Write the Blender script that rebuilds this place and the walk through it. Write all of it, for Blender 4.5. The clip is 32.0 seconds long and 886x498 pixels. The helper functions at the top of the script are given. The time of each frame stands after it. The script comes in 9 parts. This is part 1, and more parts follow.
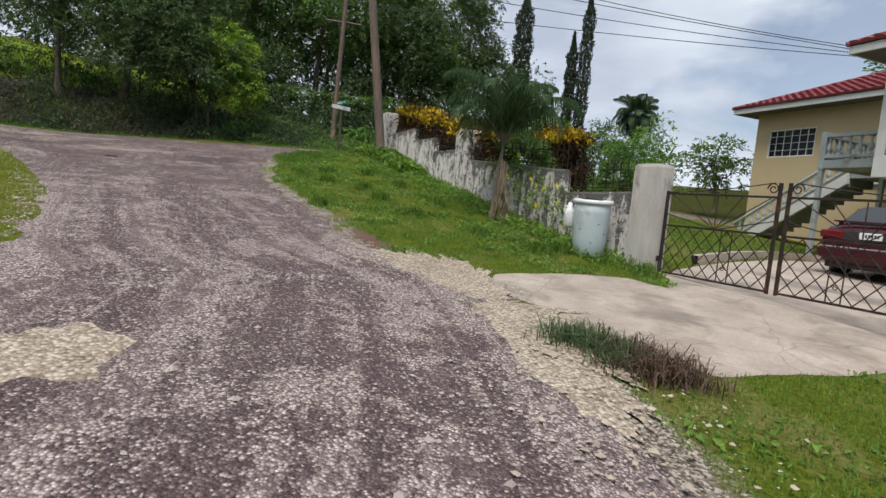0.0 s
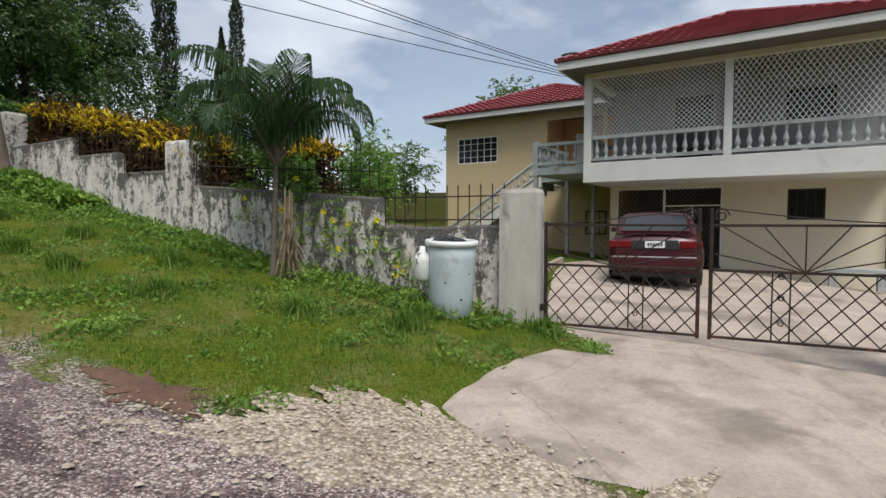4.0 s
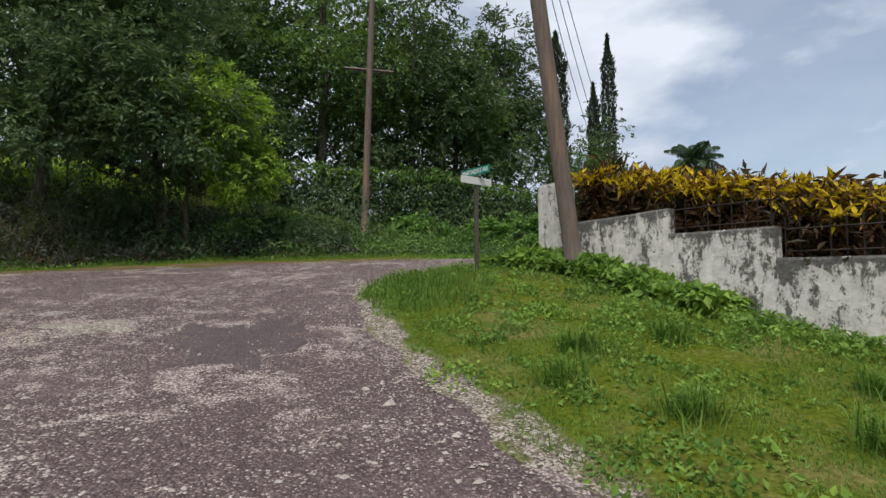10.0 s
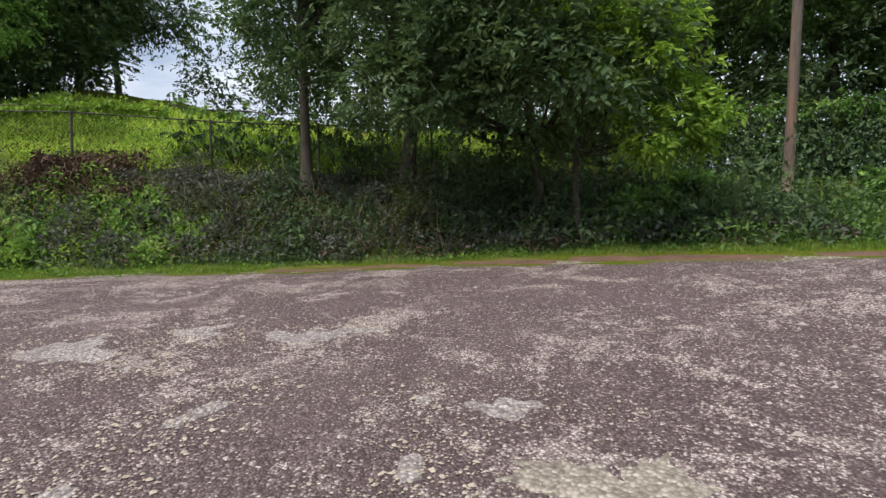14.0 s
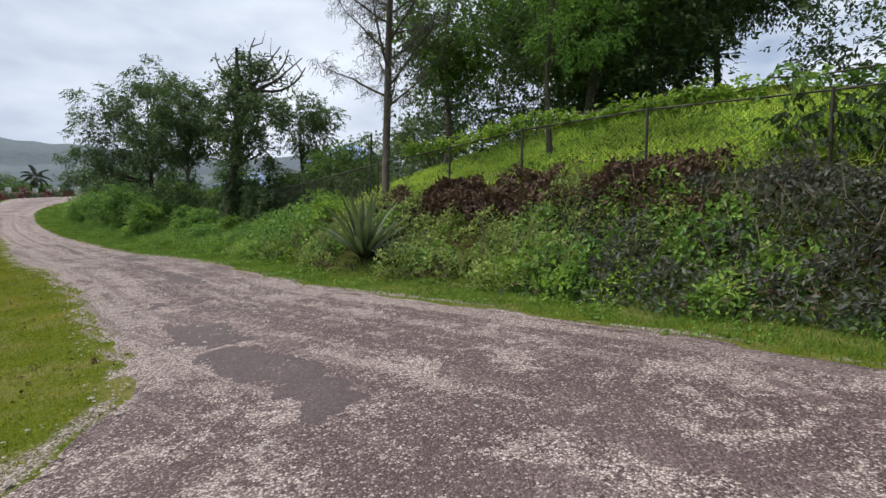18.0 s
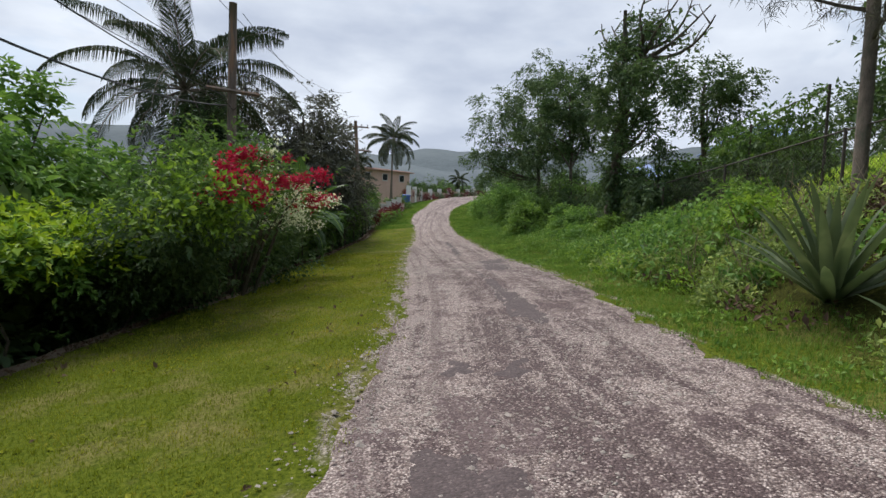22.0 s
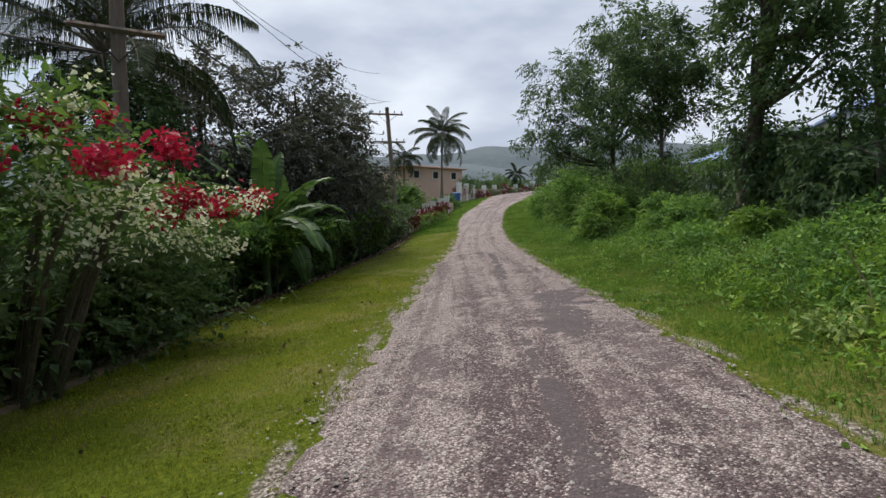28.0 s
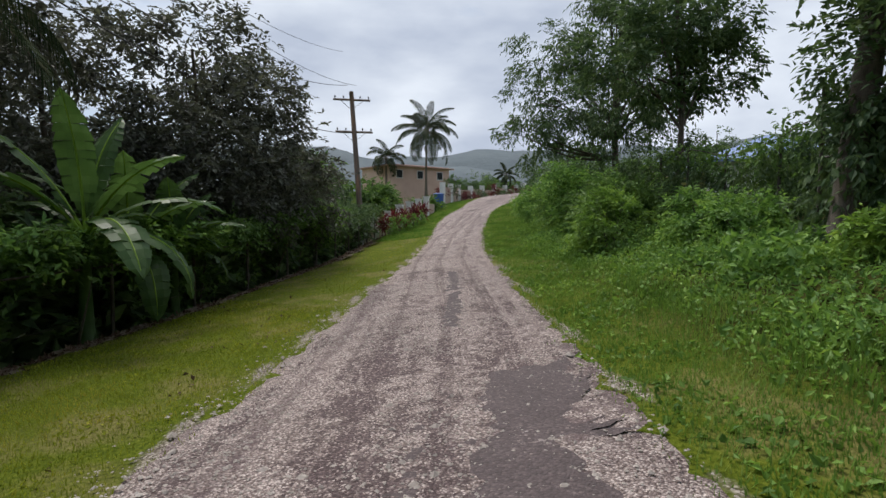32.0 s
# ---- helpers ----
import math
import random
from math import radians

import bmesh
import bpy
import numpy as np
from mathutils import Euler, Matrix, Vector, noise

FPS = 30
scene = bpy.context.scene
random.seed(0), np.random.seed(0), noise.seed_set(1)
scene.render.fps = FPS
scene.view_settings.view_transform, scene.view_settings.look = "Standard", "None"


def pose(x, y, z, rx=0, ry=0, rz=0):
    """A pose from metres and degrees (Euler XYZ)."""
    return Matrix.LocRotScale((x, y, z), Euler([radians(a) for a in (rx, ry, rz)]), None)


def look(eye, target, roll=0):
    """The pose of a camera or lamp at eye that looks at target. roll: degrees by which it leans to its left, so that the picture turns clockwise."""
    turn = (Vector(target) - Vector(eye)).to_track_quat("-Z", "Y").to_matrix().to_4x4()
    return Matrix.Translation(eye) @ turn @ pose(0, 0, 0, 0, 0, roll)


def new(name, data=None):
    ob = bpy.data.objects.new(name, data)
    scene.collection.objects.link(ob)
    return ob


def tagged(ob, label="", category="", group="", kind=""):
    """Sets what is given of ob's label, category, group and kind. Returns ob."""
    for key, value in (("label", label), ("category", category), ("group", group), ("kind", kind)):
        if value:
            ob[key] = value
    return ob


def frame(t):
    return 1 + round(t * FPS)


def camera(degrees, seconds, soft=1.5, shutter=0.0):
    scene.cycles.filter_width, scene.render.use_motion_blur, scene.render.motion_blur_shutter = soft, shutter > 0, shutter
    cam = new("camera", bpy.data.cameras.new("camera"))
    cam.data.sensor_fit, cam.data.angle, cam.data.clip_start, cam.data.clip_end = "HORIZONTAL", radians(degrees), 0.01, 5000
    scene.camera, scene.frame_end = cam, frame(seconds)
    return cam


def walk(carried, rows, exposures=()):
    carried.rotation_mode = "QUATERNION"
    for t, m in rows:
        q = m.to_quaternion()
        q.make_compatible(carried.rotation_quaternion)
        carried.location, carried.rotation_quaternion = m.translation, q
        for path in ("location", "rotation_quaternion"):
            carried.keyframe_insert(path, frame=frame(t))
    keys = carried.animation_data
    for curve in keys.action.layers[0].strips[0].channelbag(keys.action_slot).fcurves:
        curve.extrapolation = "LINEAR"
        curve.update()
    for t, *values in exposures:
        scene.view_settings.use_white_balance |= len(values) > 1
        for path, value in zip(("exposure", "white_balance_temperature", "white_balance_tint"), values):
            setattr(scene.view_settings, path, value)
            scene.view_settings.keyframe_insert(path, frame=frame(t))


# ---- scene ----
cam = camera(78.4, 32.0)
METRES, EYE, TILT, LEAN, TURN = 36.0, 1.5, 0.0, 0.0, 0.0
ROWS = [
    (0.0, 0.0, 0.0, 0.0, 0.46, -5.05, -5.19),
    (0.5, -0.0067, 0.0131, 0.0016, -2.67, -5.65, -4.81),
    (1.0, -0.0122, 0.025, 0.0036, -11.07, -5.75, -3.74),
    (1.5, -0.0163, 0.0388, 0.0055, -14.38, -5.93, -4.14),
    (2.0, -0.0229, 0.0506, 0.0073, -18.53, -5.62, -2.73),
    (2.5, -0.0271, 0.0644, 0.0089, -19.91, -5.44, -2.53),
    (3.0, -0.0335, 0.0773, 0.0104, -24.89, -3.44, -4.32),
    (3.5, -0.0375, 0.0905, 0.0115, -31.48, -2.81, -2.08),
    (5.5, -0.0619, 0.143, 0.0173, -40.83, -1.83, 0.34),
    (6.0, -0.0682, 0.1568, 0.0193, -43.31, -1.1, 0.16),
    (6.5, -0.076, 0.1678, 0.0213, -46.16, -0.22, 0.13),
    (7.0, -0.0822, 0.1814, 0.0231, -47.5, 0.15, 0.26),
    (7.5, -0.0914, 0.1929, 0.0248, -47.97, 0.82, 0.76),
    (8.0, -0.0993, 0.2059, 0.0268, -44.24, 1.18, 1.6),
    (8.5, -0.1076, 0.2175, 0.0282, -40.6, 1.74, 1.2),
    (9.0, -0.116, 0.2312, 0.0294, -28.02, 2.1, 2.39),
    (9.5, -0.1267, 0.2437, 0.0316, -13.78, 2.73, 1.61),
    (10.0, -0.1353, 0.2565, 0.0336, -3.86, 2.6, 0.58),
    (10.5, -0.1446, 0.2704, 0.0354, 4.66, 1.75, 0.21),
    (11.0, -0.1534, 0.2836, 0.0374, 11.39, 1.53, 2.81),
    (11.5, -0.1643, 0.2978, 0.0393, 16.03, 1.84, -0.56),
    (12.0, -0.1755, 0.3106, 0.0412, 16.62, 0.83, -1.05),
    (12.5, -0.1887, 0.3236, 0.0433, 20.94, 0.02, 0.18),
    (13.0, -0.2011, 0.3352, 0.0453, 22.04, -1.41, 2.63),
    (13.5, -0.212, 0.3478, 0.0485, 24.06, -1.49, 1.64),
    (15.5, -0.2528, 0.3947, 0.056, 43.71, -1.11, 0.48),
    (16.0, -0.2635, 0.4032, 0.0571, 53.94, -0.96, 0.25),
    (16.5, -0.2728, 0.4114, 0.0587, 59.05, -1.03, 1.49),
    (17.0, -0.282, 0.4193, 0.06, 64.64, -0.85, -1.74),
    (17.5, -0.2933, 0.4237, 0.0615, 69.49, -1.44, -1.19),
    (18.0, -0.3057, 0.4285, 0.0624, 84.28, -1.65, -1.5),
    (18.5, -0.3198, 0.4288, 0.0636, 96.16, -2.4, -1.81),
    (19.0, -0.3342, 0.4292, 0.0649, 103.67, -2.78, -1.41),
    (19.5, -0.3495, 0.4289, 0.0661, 110.7, -2.96, -1.7),
    (20.0, -0.3652, 0.4265, 0.067, 113.19, -2.96, -1.71),
    (20.5, -0.3821, 0.4238, 0.0685, 116.81, -2.94, -2.64),
    (21.0, -0.398, 0.4173, 0.0688, 119.28, -3.18, -2.41),
    (21.5, -0.4152, 0.4122, 0.0693, 122.63, -3.15, -2.44),
    (22.0, -0.4311, 0.4055, 0.0693, 123.85, -3.48, -2.2),
    (22.5, -0.4477, 0.399, 0.0697, 127.56, -3.44, -2.1),
    (23.0, -0.4623, 0.3903, 0.0698, 131.71, -3.82, -2.12),
    (23.5, -0.4767, 0.3836, 0.0702, 143.01, -3.84, -2.52),
    (24.0, -0.4893, 0.3775, 0.0705, 144.32, -4.04, -1.87),
    (24.5, -0.5036, 0.3703, 0.0705, 142.63, -4.12, -1.05),
    (26.5, -0.5543, 0.3372, 0.0713, 139.21, -3.83, -0.68),
    (27.0, -0.5686, 0.3298, 0.0718, 136.98, -3.78, -0.28),
    (27.5, -0.5821, 0.3218, 0.0719, 131.69, -3.78, 0.51),
    (28.0, -0.5975, 0.3149, 0.0722, 130.3, -3.7, 0.12),
    (28.5, -0.6123, 0.3074, 0.0721, 129.18, -3.6, 1.36),
    (29.0, -0.6286, 0.3025, 0.0728, 128.75, -3.55, 0.93),
    (29.5, -0.644, 0.2951, 0.073, 128.37, -3.49, 0.86),
    (30.0, -0.6602, 0.2888, 0.0729, 128.23, -3.44, 0.35),
    (30.5, -0.6748, 0.2801, 0.073, 128.32, -3.48, -0.44),
    (31.0, -0.6909, 0.2714, 0.0728, 128.47, -3.37, -0.52),
    (31.5, -0.7052, 0.2614, 0.0725, 128.92, -3.45, -0.44),
    (32.0, -0.72, 0.2524, 0.0721, 129.62, -3.42, -0.41),
]
walk(cam, [(t, pose(0, 0, EYE, TILT, LEAN, TURN) @ pose(METRES * x, METRES * y, METRES * z, 90 + pitch, roll, yaw)) for t, x, y, z, yaw, pitch, roll in ROWS], [(0.0, 0.28), (9.5, 0.28), (11.0, 0.42), (13.0, 0.58), (16.0, 0.68), (18.0, 0.50), (19.5, 0.28), (23.0, 0.42), (27.0, 0.36), (32.0, 0.30)])

# ---- world, sun ----
world = bpy.data.worlds.new("sky")
scene.world = world
world.use_nodes = True
wn, wl = world.node_tree.nodes, world.node_tree.links
wn.clear()
SUN_EL, SUN_AZ = 60.0, 200.0     # the sun's height, and its bearing from north (+y) over east
sky = wn.new("ShaderNodeTexSky")
sky.sky_type, sky.sun_disc = "NISHITA", False
sky.sun_elevation, sky.sun_rotation = radians(SUN_EL), radians(SUN_AZ)
wcoord = wn.new("ShaderNodeTexCoord")
wmap = wn.new("ShaderNodeMapping")
wmap.inputs["Scale"].default_value = (1.0, 1.0, 2.6)
wl.new(wcoord.outputs["Generated"], wmap.inputs["Vector"])
cl1 = wn.new("ShaderNodeTexNoise")
cl1.inputs["Scale"].default_value, cl1.inputs["Detail"].default_value, cl1.inputs["Roughness"].default_value = 2.2, 6.0, 0.52
cl1.inputs["Distortion"].default_value = 0.35
wl.new(wmap.outputs[0], cl1.inputs["Vector"])
cover = wn.new("ShaderNodeValToRGB")
cover.color_ramp.elements[0].position, cover.color_ramp.elements[0].color = 0.38, (0.34, 0.34, 0.34, 1)
cover.color_ramp.elements[1].position, cover.color_ramp.elements[1].color = 0.50, (1, 1, 1, 1)
wsep = wn.new("ShaderNodeSeparateXYZ")
wl.new(wcoord.outputs["Generated"], wsep.inputs[0])
wtilt = wn.new("ShaderNodeMath")
wtilt.operation = "MULTIPLY_ADD"      # the overcast breaks up towards the east
wl.new(wsep.outputs[0], wtilt.inputs[0])
wtilt.inputs[1].default_value = -0.075
wl.new(cl1.outputs["Fac"], wtilt.inputs[2])
wl.new(wtilt.outputs[0], cover.inputs["Fac"])
cl2 = wn.new("ShaderNodeTexNoise")
cl2.inputs["Scale"].default_value, cl2.inputs["Detail"].default_value, cl2.inputs["Roughness"].default_value = 3.1, 7.0, 0.5
wl.new(wmap.outputs[0], cl2.inputs["Vector"])
grey = wn.new("ShaderNodeValToRGB")
grey.color_ramp.elements[0].position, grey.color_ramp.elements[0].color = 0.34, (4.7, 5.3, 6.5, 1)
grey.color_ramp.elements[1].position, grey.color_ramp.elements[1].color = 0.62, (7.5, 8.1, 9.0, 1)
wl.new(cl2.outputs["Fac"], grey.inputs["Fac"])
wmix = wn.new("ShaderNodeMixRGB")
wl.new(cover.outputs["Color"], wmix.inputs["Fac"])
wl.new(sky.outputs["Color"], wmix.inputs["Color1"])
wl.new(grey.outputs["Color"], wmix.inputs["Color2"])
wbg = wn.new("ShaderNodeBackground")
wbg.inputs["Strength"].default_value = 0.088
wl.new(wmix.outputs[0], wbg.inputs["Color"])
wout = wn.new("ShaderNodeOutputWorld")
wl.new(wbg.outputs[0], wout.inputs["Surface"])

sun = new("sun", bpy.data.lights.new("sun", "SUN"))
sun.data.energy, sun.data.angle, sun.data.color = 2.7, radians(24), (1.0, 0.95, 0.88)
sun_from = Vector((math.sin(radians(SUN_AZ)) * math.cos(radians(SUN_EL)), math.cos(radians(SUN_AZ)) * math.cos(radians(SUN_EL)), math.sin(radians(SUN_EL))))
sun.matrix_world = look(sun_from * 80, (0, 0, 0))


# ---- materials ----
def nodes_of(name):
    m = bpy.data.materials.new(name)
    m.use_nodes = True
    nt = m.node_tree
    return m, nt.nodes, nt.links, nt.nodes["Principled BSDF"]


def noise_tex(n, l, vec, scale, detail=4.0, rough=0.55, dist=0.0):
    t = n.new("ShaderNodeTexNoise")
    t.inputs["Scale"].default_value, t.inputs["Detail"].default_value = scale, detail
    t.inputs["Roughness"].default_value, t.inputs["Distortion"].default_value = rough, dist
    if vec is not None:
        l.new(vec, t.inputs["Vector"])
    return t.outputs["Fac"]


def ramp(n, l, fac, *stops):
    r = n.new("ShaderNodeValToRGB")
    el = r.color_ramp.elements
    while len(el) < len(stops):
        el.new(0.5)
    for e, (p, c) in zip(el, stops):
        e.position = p
        e.color = (c, c, c, 1) if isinstance(c, (int, float)) else (*c, 1)
    l.new(fac, r.inputs["Fac"])
    return r.outputs["Color"]


def mixed(n, l, fac, a, b, mode="MIX"):
    m = n.new("ShaderNodeMixRGB")
    m.blend_type = mode
    for s, v in (("Fac", fac), ("Color1", a), ("Color2", b)):
        if isinstance(v, (int, float)):
            m.inputs[s].default_value = v if s == "Fac" else (v, v, v, 1)
        elif isinstance(v, tuple):
            m.inputs[s].default_value = (*v, 1)
        else:
            l.new(v, m.inputs[s])
    return m.outputs[0]


def bump(n, l, bsdf, height, strength=0.3, dist=0.02):
    b = n.new("ShaderNodeBump")
    b.inputs["Strength"].default_value, b.inputs["Distance"].default_value = strength, dist
    l.new(height, b.inputs["Height"])
    l.new(b.outputs[0], bsdf.inputs["Normal"])


def surf(name, dark, light, scale=3.0, fine=40.0, rough=0.7, relief=0.25, depth=0.01, stain=None, stain_scale=1.2, stain_at=(0.5, 0.62), metal=0.0, stretch=(1, 1, 1)):
    """A plain surface with colour on two scales, fine relief and, if given, stains of another colour."""
    m, n, l, b = nodes_of(name)
    c = n.new("ShaderNodeTexCoord")
    mp = n.new("ShaderNodeMapping")
    mp.inputs["Scale"].default_value = stretch
    l.new(c.outputs["Object"], mp.inputs["Vector"])
    v = mp.outputs[0]
    big, small = noise_tex(n, l, v, scale, 5), noise_tex(n, l, v, fine, 3)
    both = mixed(n, l, 0.4, big, small)
    col = ramp(n, l, both, (0.32, dark), (0.68, light))
    if stain:
        col = mixed(n, l, ramp(n, l, noise_tex(n, l, v, stain_scale, 8, 0.62, 0.4), (stain_at[0], 0.0), (stain_at[1], 1.0)), col, stain)
    l.new(col, b.inputs["Base Color"])
    b.inputs["Roughness"].default_value, b.inputs["Metallic"].default_value = rough, metal
    bump(n, l, b, small, relief, depth)
    return m


def leaf_mat(name, *cols, rough=0.55, glow=0.34, patch=0.7, gain=1.0, warm=1.2, cool=1.32):
    """Leaves: colour by leaf and by patch, a soft gloss, light shining through."""
    m, n, l, b = nodes_of(name)
    g = n.new("ShaderNodeNewGeometry")
    cols = [(min(0.85, c[0] * gain * warm), min(0.85, c[1] * gain), min(0.85, c[2] * gain * cool)) for c in cols]
    steps = [(0.04 + 0.92 * i / max(1, len(cols) - 1), c) for i, c in enumerate(cols)]
    c = n.new("ShaderNodeTexCoord")
    spray = mixed(n, l, 0.5, noise_tex(n, l, c.outputs["Object"], patch, 3), noise_tex(n, l, c.outputs["Object"], patch * 4.5, 2))
    fac = mixed(n, l, 0.62, g.outputs["Random Per Island"], ramp(n, l, spray, (0.34, 0.0), (0.66, 1.0)))
    col = ramp(n, l, fac, *steps)
    l.new(col, b.inputs["Base Color"])
    b.inputs["Roughness"].default_value = rough
    b.inputs["Specular IOR Level"].default_value = 0.2 if rough < 0.6 else 0.05
    t = n.new("ShaderNodeBsdfTranslucent")
    l.new(mixed(n, l, 0.5, col, mixed(n, l, 1.0, col, (1.4, 1.4, 0.75), "MULTIPLY")), t.inputs["Color"])
    mx = n.new("ShaderNodeMixShader")
    mx.inputs[0].default_value = glow
    l.new(b.outputs[0], mx.inputs[1])
    l.new(t.outputs[0], mx.inputs[2])
    l.new(mx.outputs[0], n["Material Output"].inputs["Surface"])
    return m


def chips_of(n, l, v, scale):
    """Stone chips: two random values a chip, the tar and tiny shadows painted between them, and their relief."""
    vo = n.new("ShaderNodeTexVoronoi")
    vo.inputs["Scale"].default_value = scale
    l.new(v, vo.inputs["Vector"])
    sep = n.new("ShaderNodeSeparateColor")
    l.new(vo.outputs["Color"], sep.inputs[0])
    gap = ramp(n, l, vo.outputs["Distance"], (0.40, 0.0), (0.64, 0.6))
    return sep.outputs[0], sep.outputs[1], gap, ramp(n, l, vo.outputs["Distance"], (0.0, 1.0), (0.7, 0.0))


def road_mat(name):
    """Chip seal: dark bound chips, pale stripped areas with ragged edges, bitumen tracks and streaks along the lane."""
    m, n, l, b = nodes_of(name)
    c = n.new("ShaderNodeTexCoord")
    v = c.outputs["Object"]
    r1, r2, gap, relief = chips_of(n, l, v, 60.0)
    chips = ramp(n, l, r1, (0.0, (0.074, 0.050, 0.051)), (0.50, (0.136, 0.095, 0.095)), (0.86, (0.228, 0.165, 0.160)), (1.0, (0.54, 0.44, 0.415)))
    pale = ramp(n, l, r2, (0.0, (0.145, 0.106, 0.098)), (0.45, (0.36, 0.282, 0.258)), (1.0, (0.74, 0.63, 0.585)))
    at = n.new("ShaderNodeAttribute")
    at.attribute_name = "lane"

    def along_lane(scale, wobble, detail):
        t = n.new("ShaderNodeTexNoise")
        t.noise_dimensions = "2D"
        cb = n.new("ShaderNodeCombineXYZ")
        l.new(at.outputs["Fac"], cb.inputs[0])
        l.new(mixed(n, l, 0.5, noise_tex(n, l, v, wobble, 3), 0.0), cb.inputs[1])
        l.new(cb.outputs[0], t.inputs["Vector"])
        t.inputs["Scale"].default_value, t.inputs["Detail"].default_value = scale, detail
        return t.outputs["Fac"]
    lane = along_lane(1.9, 0.25, 4.0)
    fine_lane = along_lane(6.5, 0.16, 3.0)
    lost = n.new("ShaderNodeAttribute")           # where traffic has stripped the seal
    lost.attribute_name = "loss"
    straight = n.new("ShaderNodeAttribute")       # wheel tracks run along the lanes, not across the junction
    straight.attribute_name = "track"
    worn = mixed(n, l, 0.30, mixed(n, l, mixed(n, l, straight.outputs["Fac"], 0.0, 0.36), noise_tex(n, l, v, 1.0, 11, 0.74, 0.7), lane), noise_tex(n, l, v, 5.5, 8, 0.78))
    add = n.new("ShaderNodeMath")
    add.operation = "ADD"
    l.new(mixed(n, l, 0.055, worn, r1), add.inputs[0])      # single chips are lost along the edges
    l.new(lost.outputs["Fac"], add.inputs[1])
    wear = ramp(n, l, add.outputs[0], (0.530, 0.0), (0.537, 1.0))
    half = ramp(n, l, add.outputs[0], (0.512, 0.0), (0.53, 0.30))
    tar = ramp(n, l, mixed(n, l, 0.35, mixed(n, l, 0.3, noise_tex(n, l, v, 0.34, 8, 0.66, 0.8), lane), noise_tex(n, l, v, 4.0, 6, 0.7)), (0.545, 0.0), (0.566, 0.85))
    streak = ramp(n, l, mixed(n, l, 0.35, fine_lane, noise_tex(n, l, v, 3.0, 6, 0.7)), (0.555, 0.0), (0.60, 0.75))
    dark_streak = ramp(n, l, mixed(n, l, 0.30, fine_lane, noise_tex(n, l, v, 2.2, 6, 0.7)), (0.40, 0.55), (0.44, 0.0))
    dust = ramp(n, l, noise_tex(n, l, v, 0.9, 5, 0.6), (0.45, 0.0), (0.75, 0.30))
    col = mixed(n, l, half, chips, pale)
    col = mixed(n, l, wear, col, pale)
    col = mixed(n, l, dust, col, (0.21, 0.168, 0.148))
    col = mixed(n, l, mixed(n, l, straight.outputs["Fac"], 0.0, streak), col, pale)
    col = mixed(n, l, mixed(n, l, straight.outputs["Fac"], 0.0, dark_streak), col, chips)
    col = mixed(n, l, gap, col, (0.042, 0.030, 0.030))
    smooth = mixed(n, l, 0.55, chips, (0.105, 0.074, 0.076))
    col = mixed(n, l, tar, col, smooth)
    l.new(col, b.inputs["Base Color"])
    b.inputs["Roughness"].default_value = 0.82
    b.inputs["Specular IOR Level"].default_value = 0.25
    bump(n, l, b, mixed(n, l, 0.45, relief, noise_tex(n, l, v, 9, 6, 0.65)), 1.0, 0.024)
    return m


def chip_mat(name, stops, scale, relief, tar=0.7):
    """Stone chips set in tar, the gaps coloured dark for tar and tiny shadows."""
    m, n, l, b = nodes_of(name)
    c = n.new("ShaderNodeTexCoord")
    v = c.outputs["Object"]
    r1, r2, gap, bumps = chips_of(n, l, v, scale)
    big = noise_tex(n, l, v, 2.2, 6, 0.65)
    col = ramp(n, l, mixed(n, l, 0.28, r1, ramp(n, l, big, (0.3, 0.0), (0.7, 1.0))), *stops)
    dark = tuple(q * 0.55 for q in stops[0][1])
    col = mixed(n, l, mixed(n, l, tar, 0.0, gap), col, dark)
    l.new(col, b.inputs["Base Color"])
    b.inputs["Roughness"].default_value = 0.8
    bump(n, l, b, mixed(n, l, 0.4, bumps, big), relief, 0.018)
    return m


def ground_mat(name):
    m, n, l, b = nodes_of(name)
    c = n.new("ShaderNodeTexCoord")
    v = c.outputs["Object"]
    f = noise_tex(n, l, v, 26, 6, 0.7)
    grass = ramp(n, l, f, (0.34, (0.032, 0.050, 0.005)), (0.5, (0.083, 0.108, 0.010)), (0.68, (0.145, 0.165, 0.022)))
    dry = ramp(n, l, f, (0.34, (0.095, 0.088, 0.024)), (0.68, (0.25, 0.215, 0.09)))
    col = mixed(n, l, ramp(n, l, noise_tex(n, l, v, 0.9, 8, 0.65), (0.48, 0.0), (0.62, 0.75)), grass, dry)
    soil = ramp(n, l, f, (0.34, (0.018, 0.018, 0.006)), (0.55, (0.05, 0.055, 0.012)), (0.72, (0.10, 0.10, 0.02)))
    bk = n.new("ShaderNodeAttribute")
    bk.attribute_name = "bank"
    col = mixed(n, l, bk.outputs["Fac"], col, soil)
    vo = n.new("ShaderNodeTexVoronoi")
    vo.inputs["Scale"].default_value = 60.0
    l.new(v, vo.inputs["Vector"])
    sep = n.new("ShaderNodeSeparateColor")
    l.new(vo.outputs["Color"], sep.inputs[0])
    grit = ramp(n, l, sep.outputs[0], (0.0, (0.06, 0.05, 0.035)), (0.5, (0.19, 0.16, 0.125)), (1.0, (0.48, 0.43, 0.38)))
    vg = n.new("ShaderNodeAttribute")
    vg.attribute_name = "verge"
    edge = mixed(n, l, 0.5, vg.outputs["Fac"], noise_tex(n, l, v, 2.6, 8, 0.7))
    col = mixed(n, l, ramp(n, l, edge, (0.50, 0.0), (0.62, 1.0)), col, grit)
    l.new(col, b.inputs["Base Color"])
    b.inputs["Roughness"].default_value = 0.95
    b.inputs["Specular IOR Level"].default_value = 0.05
    bump(n, l, b, f, 0.6, 0.04)
    return m


